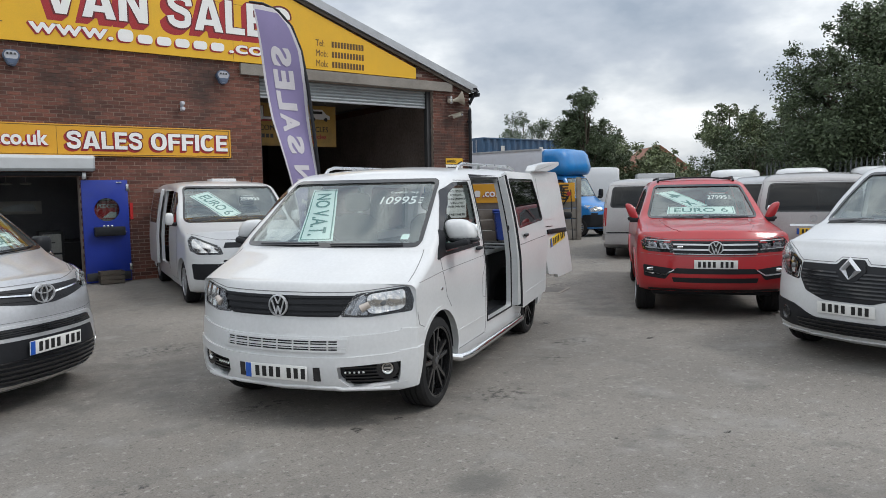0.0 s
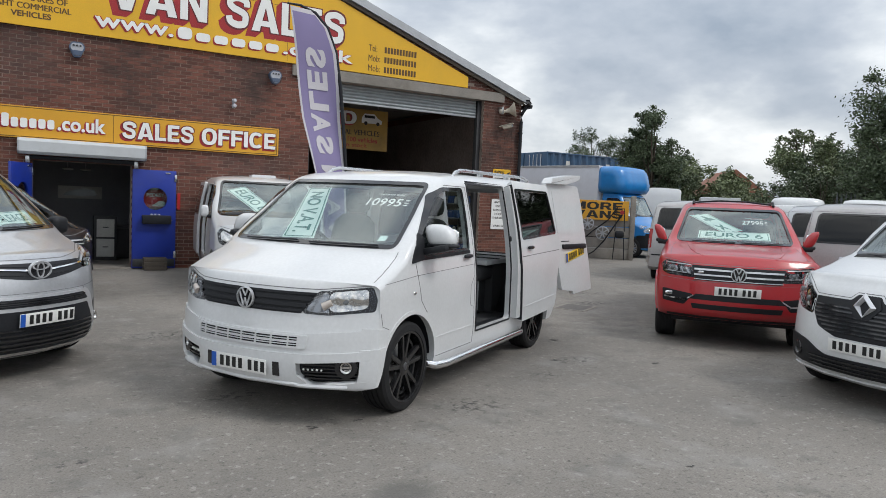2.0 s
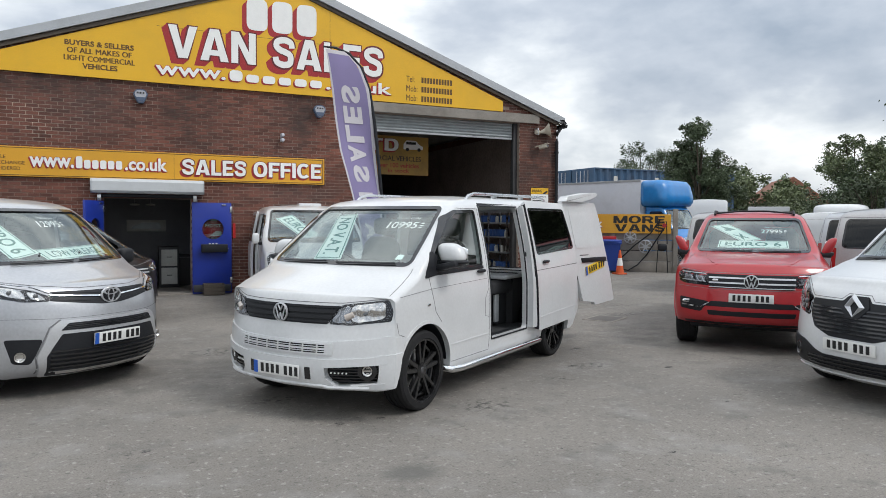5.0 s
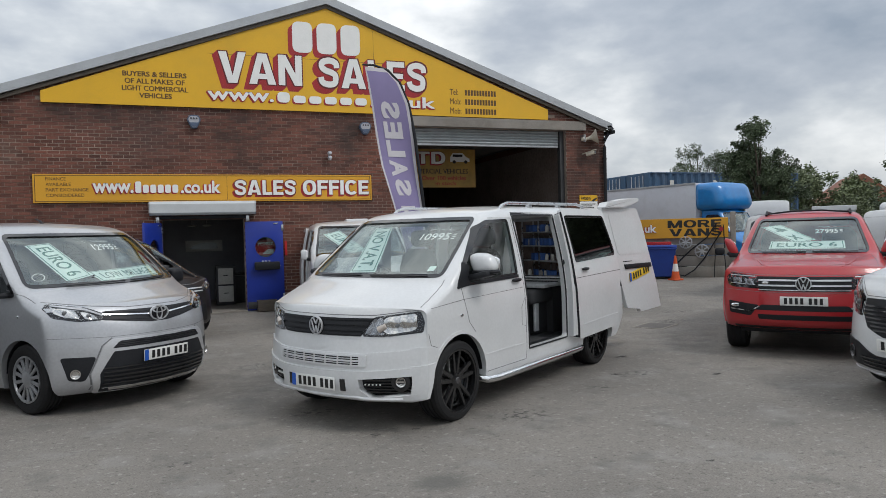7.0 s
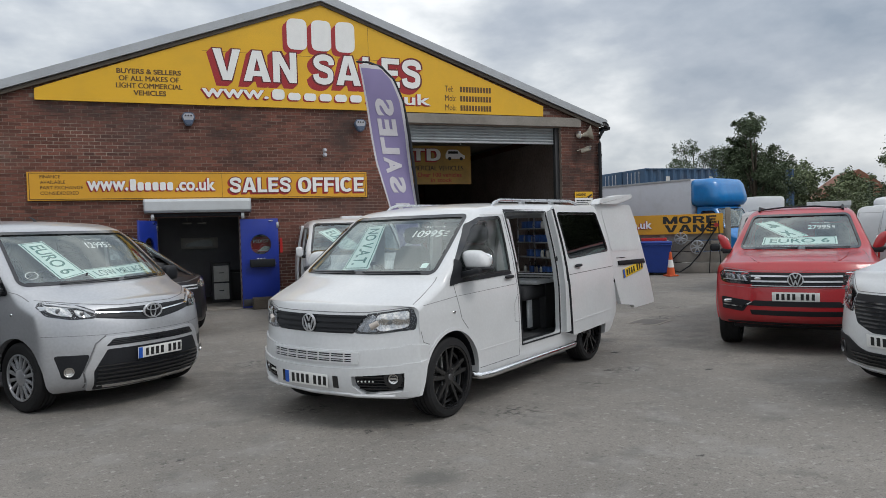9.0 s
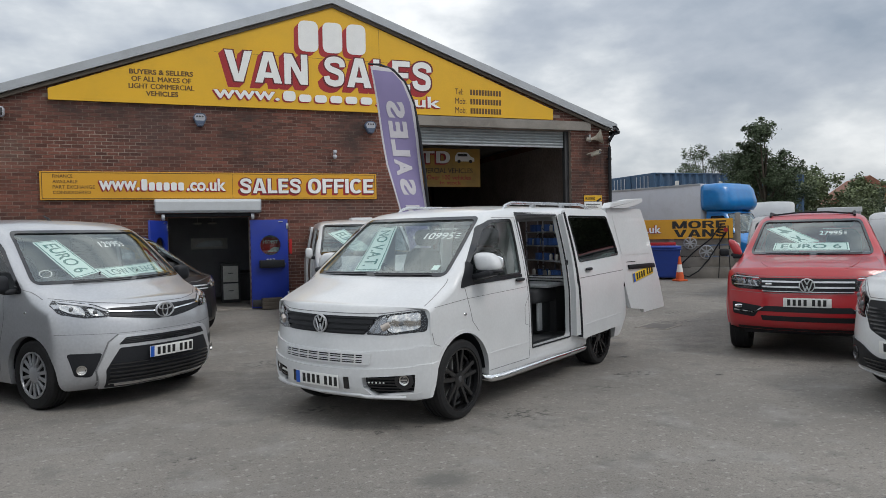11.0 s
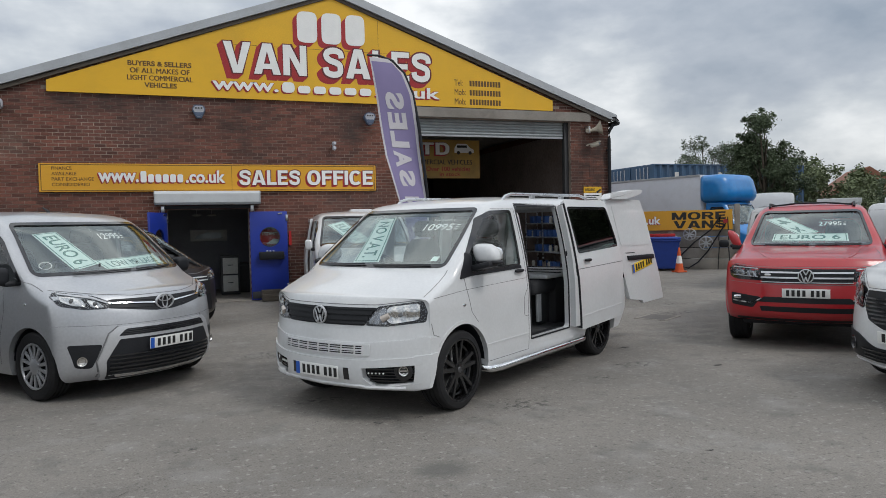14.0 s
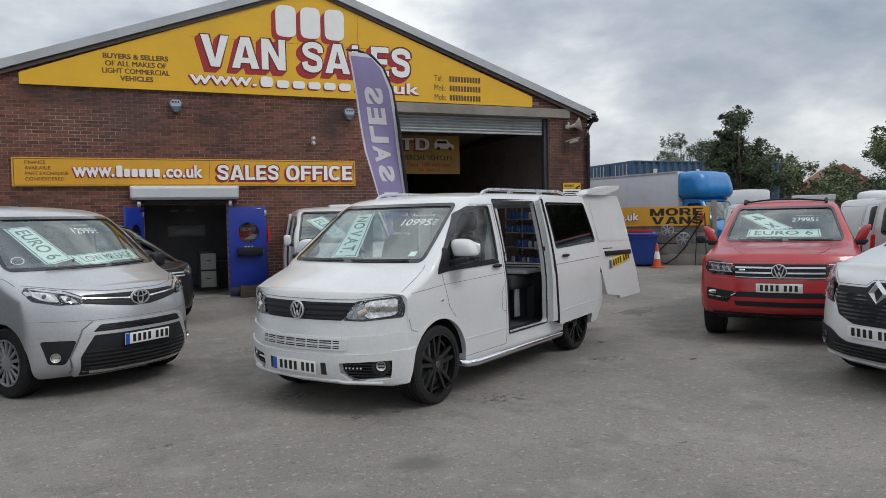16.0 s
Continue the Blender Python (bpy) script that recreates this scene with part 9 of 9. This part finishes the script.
def build_yard():
    # low wall of concrete panels with the long sign on it
    a, b = Vector((11.4, 21.0, 0)), Vector((16.15, 17.15, 0))
    d = b - a
    L = d.length
    m = pose(a.x, a.y, 0, 0, 0, math.degrees(math.atan2(d.y, d.x)))
    root = thing("yard_wall", m, "concrete panel wall between the yard and the road", "wall")
    for k in range(3):
        for j in range(4):
            part("panel", box_bm(L / 3 - 0.16, 0.10, 0.34, 0.012, c=(L / 3 * (k + 0.5), 0, 0.18 + 0.36 * j)), M_CONC, root, "weathered concrete panel")
    for k in range(4):
        part("post", box_bm(0.16, 0.18, 1.70 + (0.42 if k == 3 else 0), 0.015, c=(L / 3 * k, 0, 0.85 + (0.21 if k == 3 else 0))), M_CONC, root, "concrete post")
    s = thing("yard_sign", m, "long yellow sign with black lettering on the wall", "sign")
    part("panel", box_bm(L - 0.2, 0.03, 0.64, 0.004, c=(L / 2 - 0.05, -0.12, 1.62)), M_YELLOW2, s, smooth=None)
    y = -0.136
    block_text(s, ".co.uk", L - 3.25, L - 2.35, 1.50, 1.76, y, 0.02, 0.03)
    plain_blocks(s, 6, L - 4.8, L - 3.3, 1.50, 1.72, y, 0.02)
    heavy_text(s, "MORE", L - 2.0, L - 0.35, 1.64, 1.88, y, M_INK)
    heavy_text(s, "VANS", L - 1.95, L - 0.35, 1.36, 1.60, y, M_INK)
    # wheel trims hung on it, and a hose with its rack
    for x, z, r in ((L - 1.95, 0.92, 0.21), (L - 1.45, 1.16, 0.21), (L - 0.95, 0.86, 0.23)):
        w = thing("wheel_trim", m @ pose(x, -0.11, z), "silver plastic wheel trim hung on the wall", "wheel trim", "wheel trims on the wall")
        bb = lathe_bm([(r, 0.0), (r, -0.02), (r * 0.86, -0.03), (r * 0.84, 0.0)], 28, "y")
        for k in range(7):
            box_bm(0.04, 0.015, r * 0.62, 0.005, c=(0, -0.02, r * 0.52), bm=bb, rot=None)
            bb.transform(Matrix.Rotation(2 * math.pi / 7, 4, "Y"))
        part("trim_ring", bb, M_ALLOY, w)
        part("hub", lathe_bm([(0, -0.035), (r * 0.25, -0.03), (r * 0.28, 0.0), (0, 0)], 20, "y"), M_ALLOY, w)
    hs = thing("hose", m, "black hose looped over the wall's end", "hose")
    pts = [(L - 0.35, -0.16, 1.5), (L - 0.6, -0.18, 1.1), (L - 0.9, -0.17, 0.6), (L - 1.2, -0.2, 0.25), (L - 1.5, -0.25, 0.06), (L - 1.75, -0.22, 0.12), (L - 1.7, -0.18, 0.5), (L - 1.3, -0.16, 0.9), (L - 0.8, -0.16, 1.3), (L - 0.5, -0.15, 1.75)]
    part("hose_pipe", tube_bm(pts, 0.022, 8), M_BLACK_PL, hs)
    tr = thing("pressure_washer", m @ pose(L - 0.42, -0.30, 0.85), "black and red pressure washer hung on the wall", "tool")
    part("body", superbox_bm(0.30, 0.20, 0.24, 4), M_BLACK_PL, tr)
    part("handle", tube_bm([(-0.15, 0, 0.1), (-0.12, 0.02, 0.85), (0.12, 0.02, 0.85), (0.15, 0, 0.1)], 0.018, 8), M_BLACK_PL, tr)
    part("reel", lathe_bm([(0, -0.05), (0.07, -0.05), (0.07, 0.05), (0, 0.05)], 20, "y", m=Matrix.Translation((0.05, -0.02, 0.72))), M_RED_PRINT, tr, "red hose reel")
    for x in (-0.14, 0.14):
        part("leg", tube_bm([(x, 0, -0.1), (x * 1.3, -0.05, -0.83)], 0.016, 6), M_BLACK_PL, tr)
    # wheelie bin and cone
    bn = thing("wheelie_bin", pose(14.05, 18.25, 0, 0, 0, -36) @ Matrix.Diagonal((0.95, 0.95, 0.84, 1.0)), "royal blue plastic wheelie bin", "bin")
    b_ = bmesh.new()
    bmesh.ops.create_cube(b_, size=1)
    for v in b_.verts:
        k = 1.0 if v.co.z > 0 else 0.82
        v.co = Vector((v.co.x * 1.18 * k, v.co.y * 0.85 * k, 0.08 + (v.co.z + 0.5) * 1.12))
    bmesh.ops.bevel(b_, geom=list(b_.edges), offset=0.04, segments=2, affect="EDGES")
    part("bin_body", b_, M_BIN, bn)
    part("lid", superbox_bm(1.26, 0.95, 0.12, 6, c=(0, 0, 1.24)), M_BIN, bn, "blue lid")
    part("rim", box_bm(1.24, 0.92, 0.06, 0.02, c=(0, 0, 1.17)), M_BIN, bn)
    for x in (-0.45, 0.45):
        part("wheel", lathe_bm([(0, -0.03), (0.09, -0.03), (0.1, 0), (0.09, 0.03), (0, 0.03)], 16, "x", m=Matrix.Translation((x, 0.32, 0.1))), M_BLACK_PL, bn)
    rb = tagged(part("red_board", box_bm(0.8, 0.1, 0.10, 0.01, c=(0, 0, 1.14)), M_RED_SIGN, m=pose(14.25, 18.45, 0, 0, 0, -36)), "red board lying on the blue bin", "board")
    cn = thing("traffic_cone", pose(13.95, 17.25, 0), "orange traffic cone with a white band", "cone")
    part("cone_base", box_bm(0.34, 0.34, 0.05, 0.015, c=(0, 0, 0.025)), M_CONE, cn)
    part("cone_body", lathe_bm([(0.135, 0.05), (0.10, 0.28), (0.0, 0.28)], 24), M_CONE, cn)
    part("band", lathe_bm([(0.101, 0.28), (0.065, 0.52), (0, 0.52)], 24), M_SIGN_WHITE, cn, "white reflective band")
    part("tip", lathe_bm([(0.064, 0.52), (0.030, 0.76), (0.02, 0.77), (0.0, 0.77)], 24), M_CONE, cn)
    # containers, two high
    for k in range(6):
        row, up = k // 2, k % 2
        c = thing("shipping_container", pose(26.63 + 6.1, 35.46 + 1.22 + 2.52 * row, 2.57 * up), "dark blue corrugated shipping container with lock bars", "container", "stacked containers")
        n = 88
        for s in (1, -1):
            prof = []
            for i in range(n + 1):
                x = -6.05 + 12.1 * i / n
                off = 0.12 if i % 4 in (1, 2) else 0.0
                prof.append((x, s * (1.20 - off)))
            bb = bmesh.new()
            lo, hi = [bb.verts.new((x, y, 0.12)) for x, y in prof], [bb.verts.new((x, y, 2.48)) for x, y in prof]
            for i in range(n):
                bb.faces.new((lo[i], lo[i + 1], hi[i + 1], hi[i]))
            part("side_wall", bb, M_CONTAINER, c, smooth=None)
        for x in (-6.05, 6.05):
            part("end_wall", box_bm(0.06, 2.40, 2.40, 0.01, c=(x, 0, 1.30)), M_CONTAINER, c, smooth=None)
            for y in (-0.6, -0.2, 0.2, 0.6):
                part("lock_bar", tube_bm([(x + 0.06 * (1 if x > 0 else -1), y, 0.2), (x + 0.06 * (1 if x > 0 else -1), y, 2.4)], 0.025, 6), M_BOXGREY, c)
        part("roof", box_bm(12.1, 2.42, 0.08, 0.01, c=(0, 0, 2.52)), M_CONTAINER, c, smooth=None)
        part("container_floor", box_bm(12.1, 2.42, 0.12, 0.01, c=(0, 0, 0.06)), M_CONTAINER, c, smooth=None)
        for x, y in ((-4.4, -1.215), (-1.0, -1.215)):
            part("label_plate", box_bm(0.3, 0.01, 0.7, 0.004, c=(x, y - 0.01, 1.7)), M_PALEBOX, c, smooth=None)
    # white van with a rounded roof, and a pale cabin roof behind
    far_van("panel_van", "white van with a rounded high roof", 20.95 + 4.1 * 0.71, 20.5 + 4.1 * 0.704, 0.71, 0.704, {**SHOWVAN, "zt": [(x, z + (0.66 if x < -0.7 else 0)) for x, z in SHOWVAN["zt"]]}, M_WHITE2, plate=False)
    cb = thing("site_cabin", pose(24.0, 20.15, 0, 0, 0, -48), "white site cabin behind the pickup", "cabin")
    part("wall", box_bm(1.45, 2.2, 2.1, 0.01, c=(0, 0, 1.08)), M_WHITE2, cb, smooth=None)
    part("roof", box_bm(1.52, 2.3, 0.20, 0.02, c=(0, 0, 2.23)), M_WHITE2, cb, smooth=None)
    w = part("window", box_bm(1.1, 0.02, 0.35, 0.004, c=(0, -1.11, 1.85)), M_TINT, cb, smooth=None)
    part("window_frame", box_bm(1.2, 0.015, 0.45, 0.004, c=(0, -1.10, 1.85)), M_BLACK_PL, w, smooth=None)


def build_fence():
    """Palisade fence behind the yard."""
    pts = [Vector((21.2, 13.4, 0)), Vector((20.4, 8.0, 0)), Vector((21.5, 0.0, 0))]
    b = bmesh.new()
    for p, q in zip(pts, pts[1:]):
        L = (q - p).length
        n = int(L / 0.16)
        u = (q - p).normalized()
        w = Vector((-u.y, u.x, 0))
        for k in range(n):
            c = p + u * (L * k / n)
            o = [c - u * 0.035, c - u * 0.012 + w * 0.02, c + u * 0.012 + w * 0.02, c + u * 0.035]
            lo, hi = [b.verts.new(x) for x in o], [b.verts.new(x + Vector((0, 0, 2.35))) for x in o]
            tip = b.verts.new(c + Vector((0, 0, 2.52)))
            for i in range(3):
                b.faces.new((lo[i], lo[i + 1], hi[i + 1], hi[i]))
                b.faces.new((hi[i], hi[i + 1], tip))
        for z in (0.5, 2.0):
            tube_bm([p + Vector((0, 0, z)) - w * 0.04, q + Vector((0, 0, z)) - w * 0.04], 0.03, 4, bm=b)
    tagged(part("palisade_fence", b, M_GALV, smooth=None), "grey galvanised palisade fence below the trees", "fence", kind="stuff")


def build_tree(x, y, h, rad, seed, leaves, leafmat, low=0.15, label="", size=0.075, lumps=20):
    """A tree: tapered trunk, forking limbs, and a crown of many small leaves in uneven clumps."""
    rng = random.Random(seed)
    rs = np.random.RandomState(seed)
    root = thing("tree", pose(x, y, 0), label or "dense dark green tree behind the fence", "tree", "trees along the boundary")
    trunk_h = h * 0.45
    b = tube_bm([(0, 0, 0), (0.05 * rad, 0.02, trunk_h * 0.5), (0.0, 0.06 * rad, trunk_h), (0.03 * rad, 0.0, h * 0.8)], [0.022 * h, 0.018 * h, 0.012 * h, 0.005 * h], 10)
    clumps = []
    for k in range(lumps):
        a = rng.uniform(0, 2 * math.pi)
        zz = h * (low + (1 - low) * (k + rng.random()) / lumps)
        f = (zz / h - low) / (1 - low)
        prof = math.sin(math.pi * min(1.0, 0.22 + 0.74 * f)) ** 0.6
        rr = rad * prof * rng.uniform(0.25, 0.9)
        s = rad * rng.uniform(0.20, 0.38) * (0.6 + 0.5 * prof)
        c = Vector((math.cos(a) * rr, math.sin(a) * rr, min(zz, h - s * 0.7)))
        clumps.append((c, s))
        st = Vector((0, 0, min(zz * 0.6, trunk_h * rng.uniform(0.5, 1.0))))
        mid = st.lerp(c, 0.5) + Vector((0, 0, 0.06 * h))
        tube_bm([st, mid, c], [0.009 * h, 0.006 * h, 0.003 * h], 6, bm=b)
        for q in range(4):
            e = c + Vector((rng.gauss(0, 1), rng.gauss(0, 1), rng.gauss(0.4, 0.8))).normalized() * s * 1.15
            tube_bm([c, e], [0.003 * h, 0.001 * h], 4, bm=b)
            clumps.append((e, s * 0.34))
    part("trunk", b, M_BARK, root, "dark trunk and limbs")
    total = sum(s * s for _, s in clumps)
    pts, sizes = [], []
    for c, s in clumps:
        n = max(8, int(leaves * s * s / total))
        nub = rs.normal(0, 1, (16, 3))
        nub = nub / np.linalg.norm(nub, axis=1)[:, None] * rs.uniform(0.4, 1.1, (16, 1))
        p = np.array(c) + (nub[rs.randint(0, 16, n)] * 0.8 + rs.normal(0, 0.27, (n, 3)) * (1, 1, 0.85)) * s
        pts.append(p[p[:, 2] > 0.12])
    pts = np.concatenate(pts)
    n = len(pts)
    sz = (size * rs.uniform(0.55, 1.4, n))[:, None]
    u = rs.normal(0, 1, (n, 3)) * (1, 1, 0.7)
    u /= np.linalg.norm(u, axis=1)[:, None]
    w = np.cross(u, rs.normal(0, 1, (n, 3)))
    w /= np.linalg.norm(w, axis=1)[:, None]
    verts = np.stack([pts - u * sz, pts + w * sz * 0.45, pts + u * sz, pts - w * sz * 0.45], 1).reshape(-1, 3)
    me = bpy.data.meshes.new("crown")
    me.from_pydata(verts.tolist(), [], np.arange(4 * n).reshape(-1, 4).tolist())
    me.materials.append(leafmat)
    crown = new("crown", me)
    crown.parent = root
    return root


def build_trees():
    tall, bush, far = "tall dark green tree behind the fence", "bushy green tree behind the fence", "pale green trees in the distance"
    specs = [  # x, y, height, radius, leaves, leaf, low, label
        (33.5, 39.0, 7.2, 2.6, 30000, M_LEAF, 0.1, bush), (25.3, 25.2, 6.6, 1.7, 40000, M_LEAF, 0.03, bush), (24.9, 26.3, 4.9, 1.8, 26000, M_LEAF, 0.03, bush), (26.2, 27.0, 5.4, 1.5, 16000, M_LEAF, 0.1, bush), (26.4, 25.2, 5.0, 1.5, 18000, M_LEAF, 0.1, bush),
        (41.0, 37.2, 5.4, 3.0, 14000, M_LEAF2, 0.03, far), (43.2, 35.2, 4.6, 3.0, 14000, M_LEAF2, 0.03, far), (46.0, 37.0, 4.0, 3.0, 9000, M_LEAF2, 0.03, far), (38.5, 39.5, 5.2, 3.0, 7000, M_LEAF2, 0.05, far), (24.0, 47.0, 7.0, 4.0, 6000, M_LEAF2, 0.05, far),
        (26.9, 18.4, 5.2, 1.6, 24000, M_LEAF2, 0.08, bush), (26.9, 17.3, 4.7, 1.7, 24000, M_LEAF, 0.08, bush), (25.7, 16.0, 4.8, 1.6, 22000, M_LEAF2, 0.08, bush),
        (22.5, 10.9, 7.2, 2.8, 110000, M_LEAF, 0.12, tall), (24.6, 13.6, 4.6, 2.0, 22000, M_LEAF, 0.08, bush), (23.1, 8.6, 7.0, 2.6, 40000, M_LEAF, 0.12, tall), (25.5, 4.5, 7.6, 3.2, 22000, M_LEAF, 0.1, tall),
        (29.4, 23.2, 2.8, 1.8, 9000, M_LEAF2, 0.02, bush), (23.6, 16.8, 3.2, 1.7, 10000, M_LEAF, 0.02, bush), (23.0, 15.0, 3.3, 1.7, 10000, M_LEAF, 0.02, bush), (22.4, 13.4, 3.3, 1.6, 10000, M_LEAF, 0.02, bush)]
    for k, (x, y, h, r, n, lm, low, label) in enumerate(specs):
        build_tree(x, y, h, r, 10 + k, n, lm, low, label, size=0.13 if label == far else 0.055, lumps=34 if label == tall else 20)
    # house beyond
    hs = thing("house", pose(57.6, 46.9, 0, 0, 0, -38), "brick house with an orange tiled roof beyond the trees", "house")
    part("wall", box_bm(9, 8, 2.5, 0.02, c=(0, 0, 1.25)), M_BRICK, hs, smooth=None)
    part("roof", prism_bm([(-5.0, 2.2), (5.0, 2.2), (0, 5.9)], "y", -4.3, 4.3), M_ROOFTILE, hs, smooth=None)
    part("chimney", box_bm(0.6, 0.6, 1.2, 0.02, c=(0.8, 2.0, 5.4)), M_BRICK, hs, smooth=None)


def build_stains():
    """Oil marks, a drain cover and cracks in the yard."""
    rng = random.Random(9)
    spots = [(1.44, 4.98, 0.045, 1.2), (1.07, 4.93, 0.04, 1.4), (4.9, 7.0, 0.06, 2), (3.9, 6.75, 0.05, 2.0), (3.4, 6.35, 0.05, 2.2), (4.6, 4.2, 0.02, 1.0), (2.4, 3.7, 0.02, 1.0), (3.1, 3.3, 0.02, 2), (5.2, 5.6, 0.04, 2), (4.2, 6.1, 0.05, 1.6)]
    for x, y, r, st in spots:
        b = bmesh.new()
        for q in range(16):
            n = 9
            dx, dy = rng.gauss(0, r * st * 0.42), rng.gauss(0, r * 0.36)
            k = r * rng.uniform(0.05, 0.22) * (1.7 if q < 3 else 1)
            ph = rng.uniform(0, 6)
            b.faces.new([b.verts.new((x + dx + k * st * math.cos(a) * (1 + 0.3 * math.sin(3 * a + ph)), y + dy + k * math.sin(a) * (1 + 0.3 * math.sin(2 * a + ph)), 0.002 + 0.0002 * q)) for a in [2 * math.pi * i / n for i in range(n)]])
        tagged(part("oil_stain", b, M_OIL, smooth=None), "dark oil marks on the concrete", "stain", kind="stuff")
    for pts in (((-0.9, 4.0), (-0.6, 4.25), (-0.35, 4.35)), ((3.0, 8.2), (4.5, 8.9), (6.0, 9.5), (8.2, 10.2))):
        b = bmesh.new()
        rows = []
        fine = []
        for p, q in zip(pts, pts[1:]):
            for i in range(8):
                fine.append((p[0] + (q[0] - p[0]) * i / 8 + rng.gauss(0, 0.012), p[1] + (q[1] - p[1]) * i / 8 + rng.gauss(0, 0.012)))
        for i, (x, y) in enumerate(fine):
            w = 0.0014 * rng.uniform(0.3, 1.4)
            rows.append((b.verts.new((x + w, y - w, 0.003)), b.verts.new((x - w, y + w, 0.003))))
        for r0, r1 in zip(rows, rows[1:]):
            b.faces.new((r0[0], r1[0], r1[1], r0[1]))
        tagged(part("crack", b, M_OIL, smooth=None), "thin crack in the concrete", "crack", kind="stuff")
    dr = thing("drain_cover", pose(7.05, 9.15, 0, 0, 0, 30), "flat iron drain cover in the yard", "drain")
    part("cover_frame", box_bm(0.70, 0.55, 0.008, 0.003, c=(0, 0, 0.003)), M_CONC, dr, smooth=None)
    part("cover_lid", box_bm(0.60, 0.45, 0.012, 0.003, c=(0, 0, 0.002)), M_RUST, dr, smooth=None)


M_OIL = mat("oil_stain", (0.042, 0.040, 0.038), rough=0.65, var=0.4, fine=30)
M_RUST = mat("rusty_iron", (0.12, 0.11, 0.10), rough=0.7, metal=0.3, var=0.3)

build_flag()
build_far_vehicles()
build_luton()
build_yard()
build_fence()
build_trees()
build_stains()

# ---- the facade's bricks, last ----
def build_bricks():
    BW, BH, J = 0.212, 0.062, 0.0135
    solids = [(LEFT_X, RIGHT_X)]
    rng = random.Random(2)
    verts, faces, single = [], [], []
    y0, y1 = FY + 0.012, FY + 0.04
    row = 0
    z = 0.01
    while z + BH < RIDGE_Z - 0.16:
        spans = [(LEFT_X, RIGHT_X)]
        holes = []
        if z < DOOR_TOP:
            holes.append((DOOR_X0, DOOR_X1))
        if z < 4.60:
            holes.append((GATE_X0, GATE_X1))
        if z + BH > EAVE_Z - 0.12:
            half = (RIDGE_Z - 0.14 - z - BH) / (RIDGE_Z - EAVE_Z) * (RIGHT_X - RIDGE_X)
            spans = [(RIDGE_X - half, RIDGE_X + half)]
        if 4.66 < z < 6.9:
            k = (7.05 - z) / (7.05 - 4.86) * 5.95 - 0.3
            holes.append((2.865 - k, 2.865 + k))
        x = LEFT_X - (BW / 2 if row % 2 else 0)
        while x < RIGHT_X:
            a, c = x, x + BW
            for s0, s1 in spans:
                a, c = max(a, s0), min(c, s1)
            for h0, h1 in holes:
                if a < h1 and c > h0:
                    if a < h0:
                        c = min(c, h0)
                    elif c > h1:
                        a = max(a, h1)
                    else:
                        a = c
            if c - a > 0.04:
                dy = rng.uniform(-0.003, 0.002)
                if 1.9 < a < 4.5 and z < 1.95 and c - a > 0.2 and len(single) < 300:
                    single.append((a, z, dy))
                else:
                    i = len(verts)
                    verts += [(a, y0 + dy, z), (c, y0 + dy, z), (c, y0 + dy, z + BH), (a, y0 + dy, z + BH), (a, y1, z), (c, y1, z), (c, y1, z + BH), (a, y1, z + BH)]
                    faces += [(i, i + 1, i + 2, i + 3), (i + 4, i, i + 3, i + 7), (i + 1, i + 5, i + 6, i + 2), (i + 3, i + 2, i + 6, i + 7), (i + 4, i + 5, i + 1, i)]
            x += BW + J
        z += BH + J
        row += 1
    me = bpy.data.meshes.new("brickwork")
    me.from_pydata(verts, [], faces)
    me.materials.append(M_BRICK)
    ob = new("brickwork", me)
    ob.parent = WALL
    tagged(ob, "red-brown bricks with recessed joints", kind="stuff")
    one = mesh_of("brick", box_bm(BW, 0.034, BH, 0.0, c=(BW / 2, 0.017, BH / 2)), M_BRICK_OB)
    for a, z, dy in single:
        o = new("brick", one)
        o.location = (a, y0 + dy, z)
        o.parent = WALL


build_bricks()
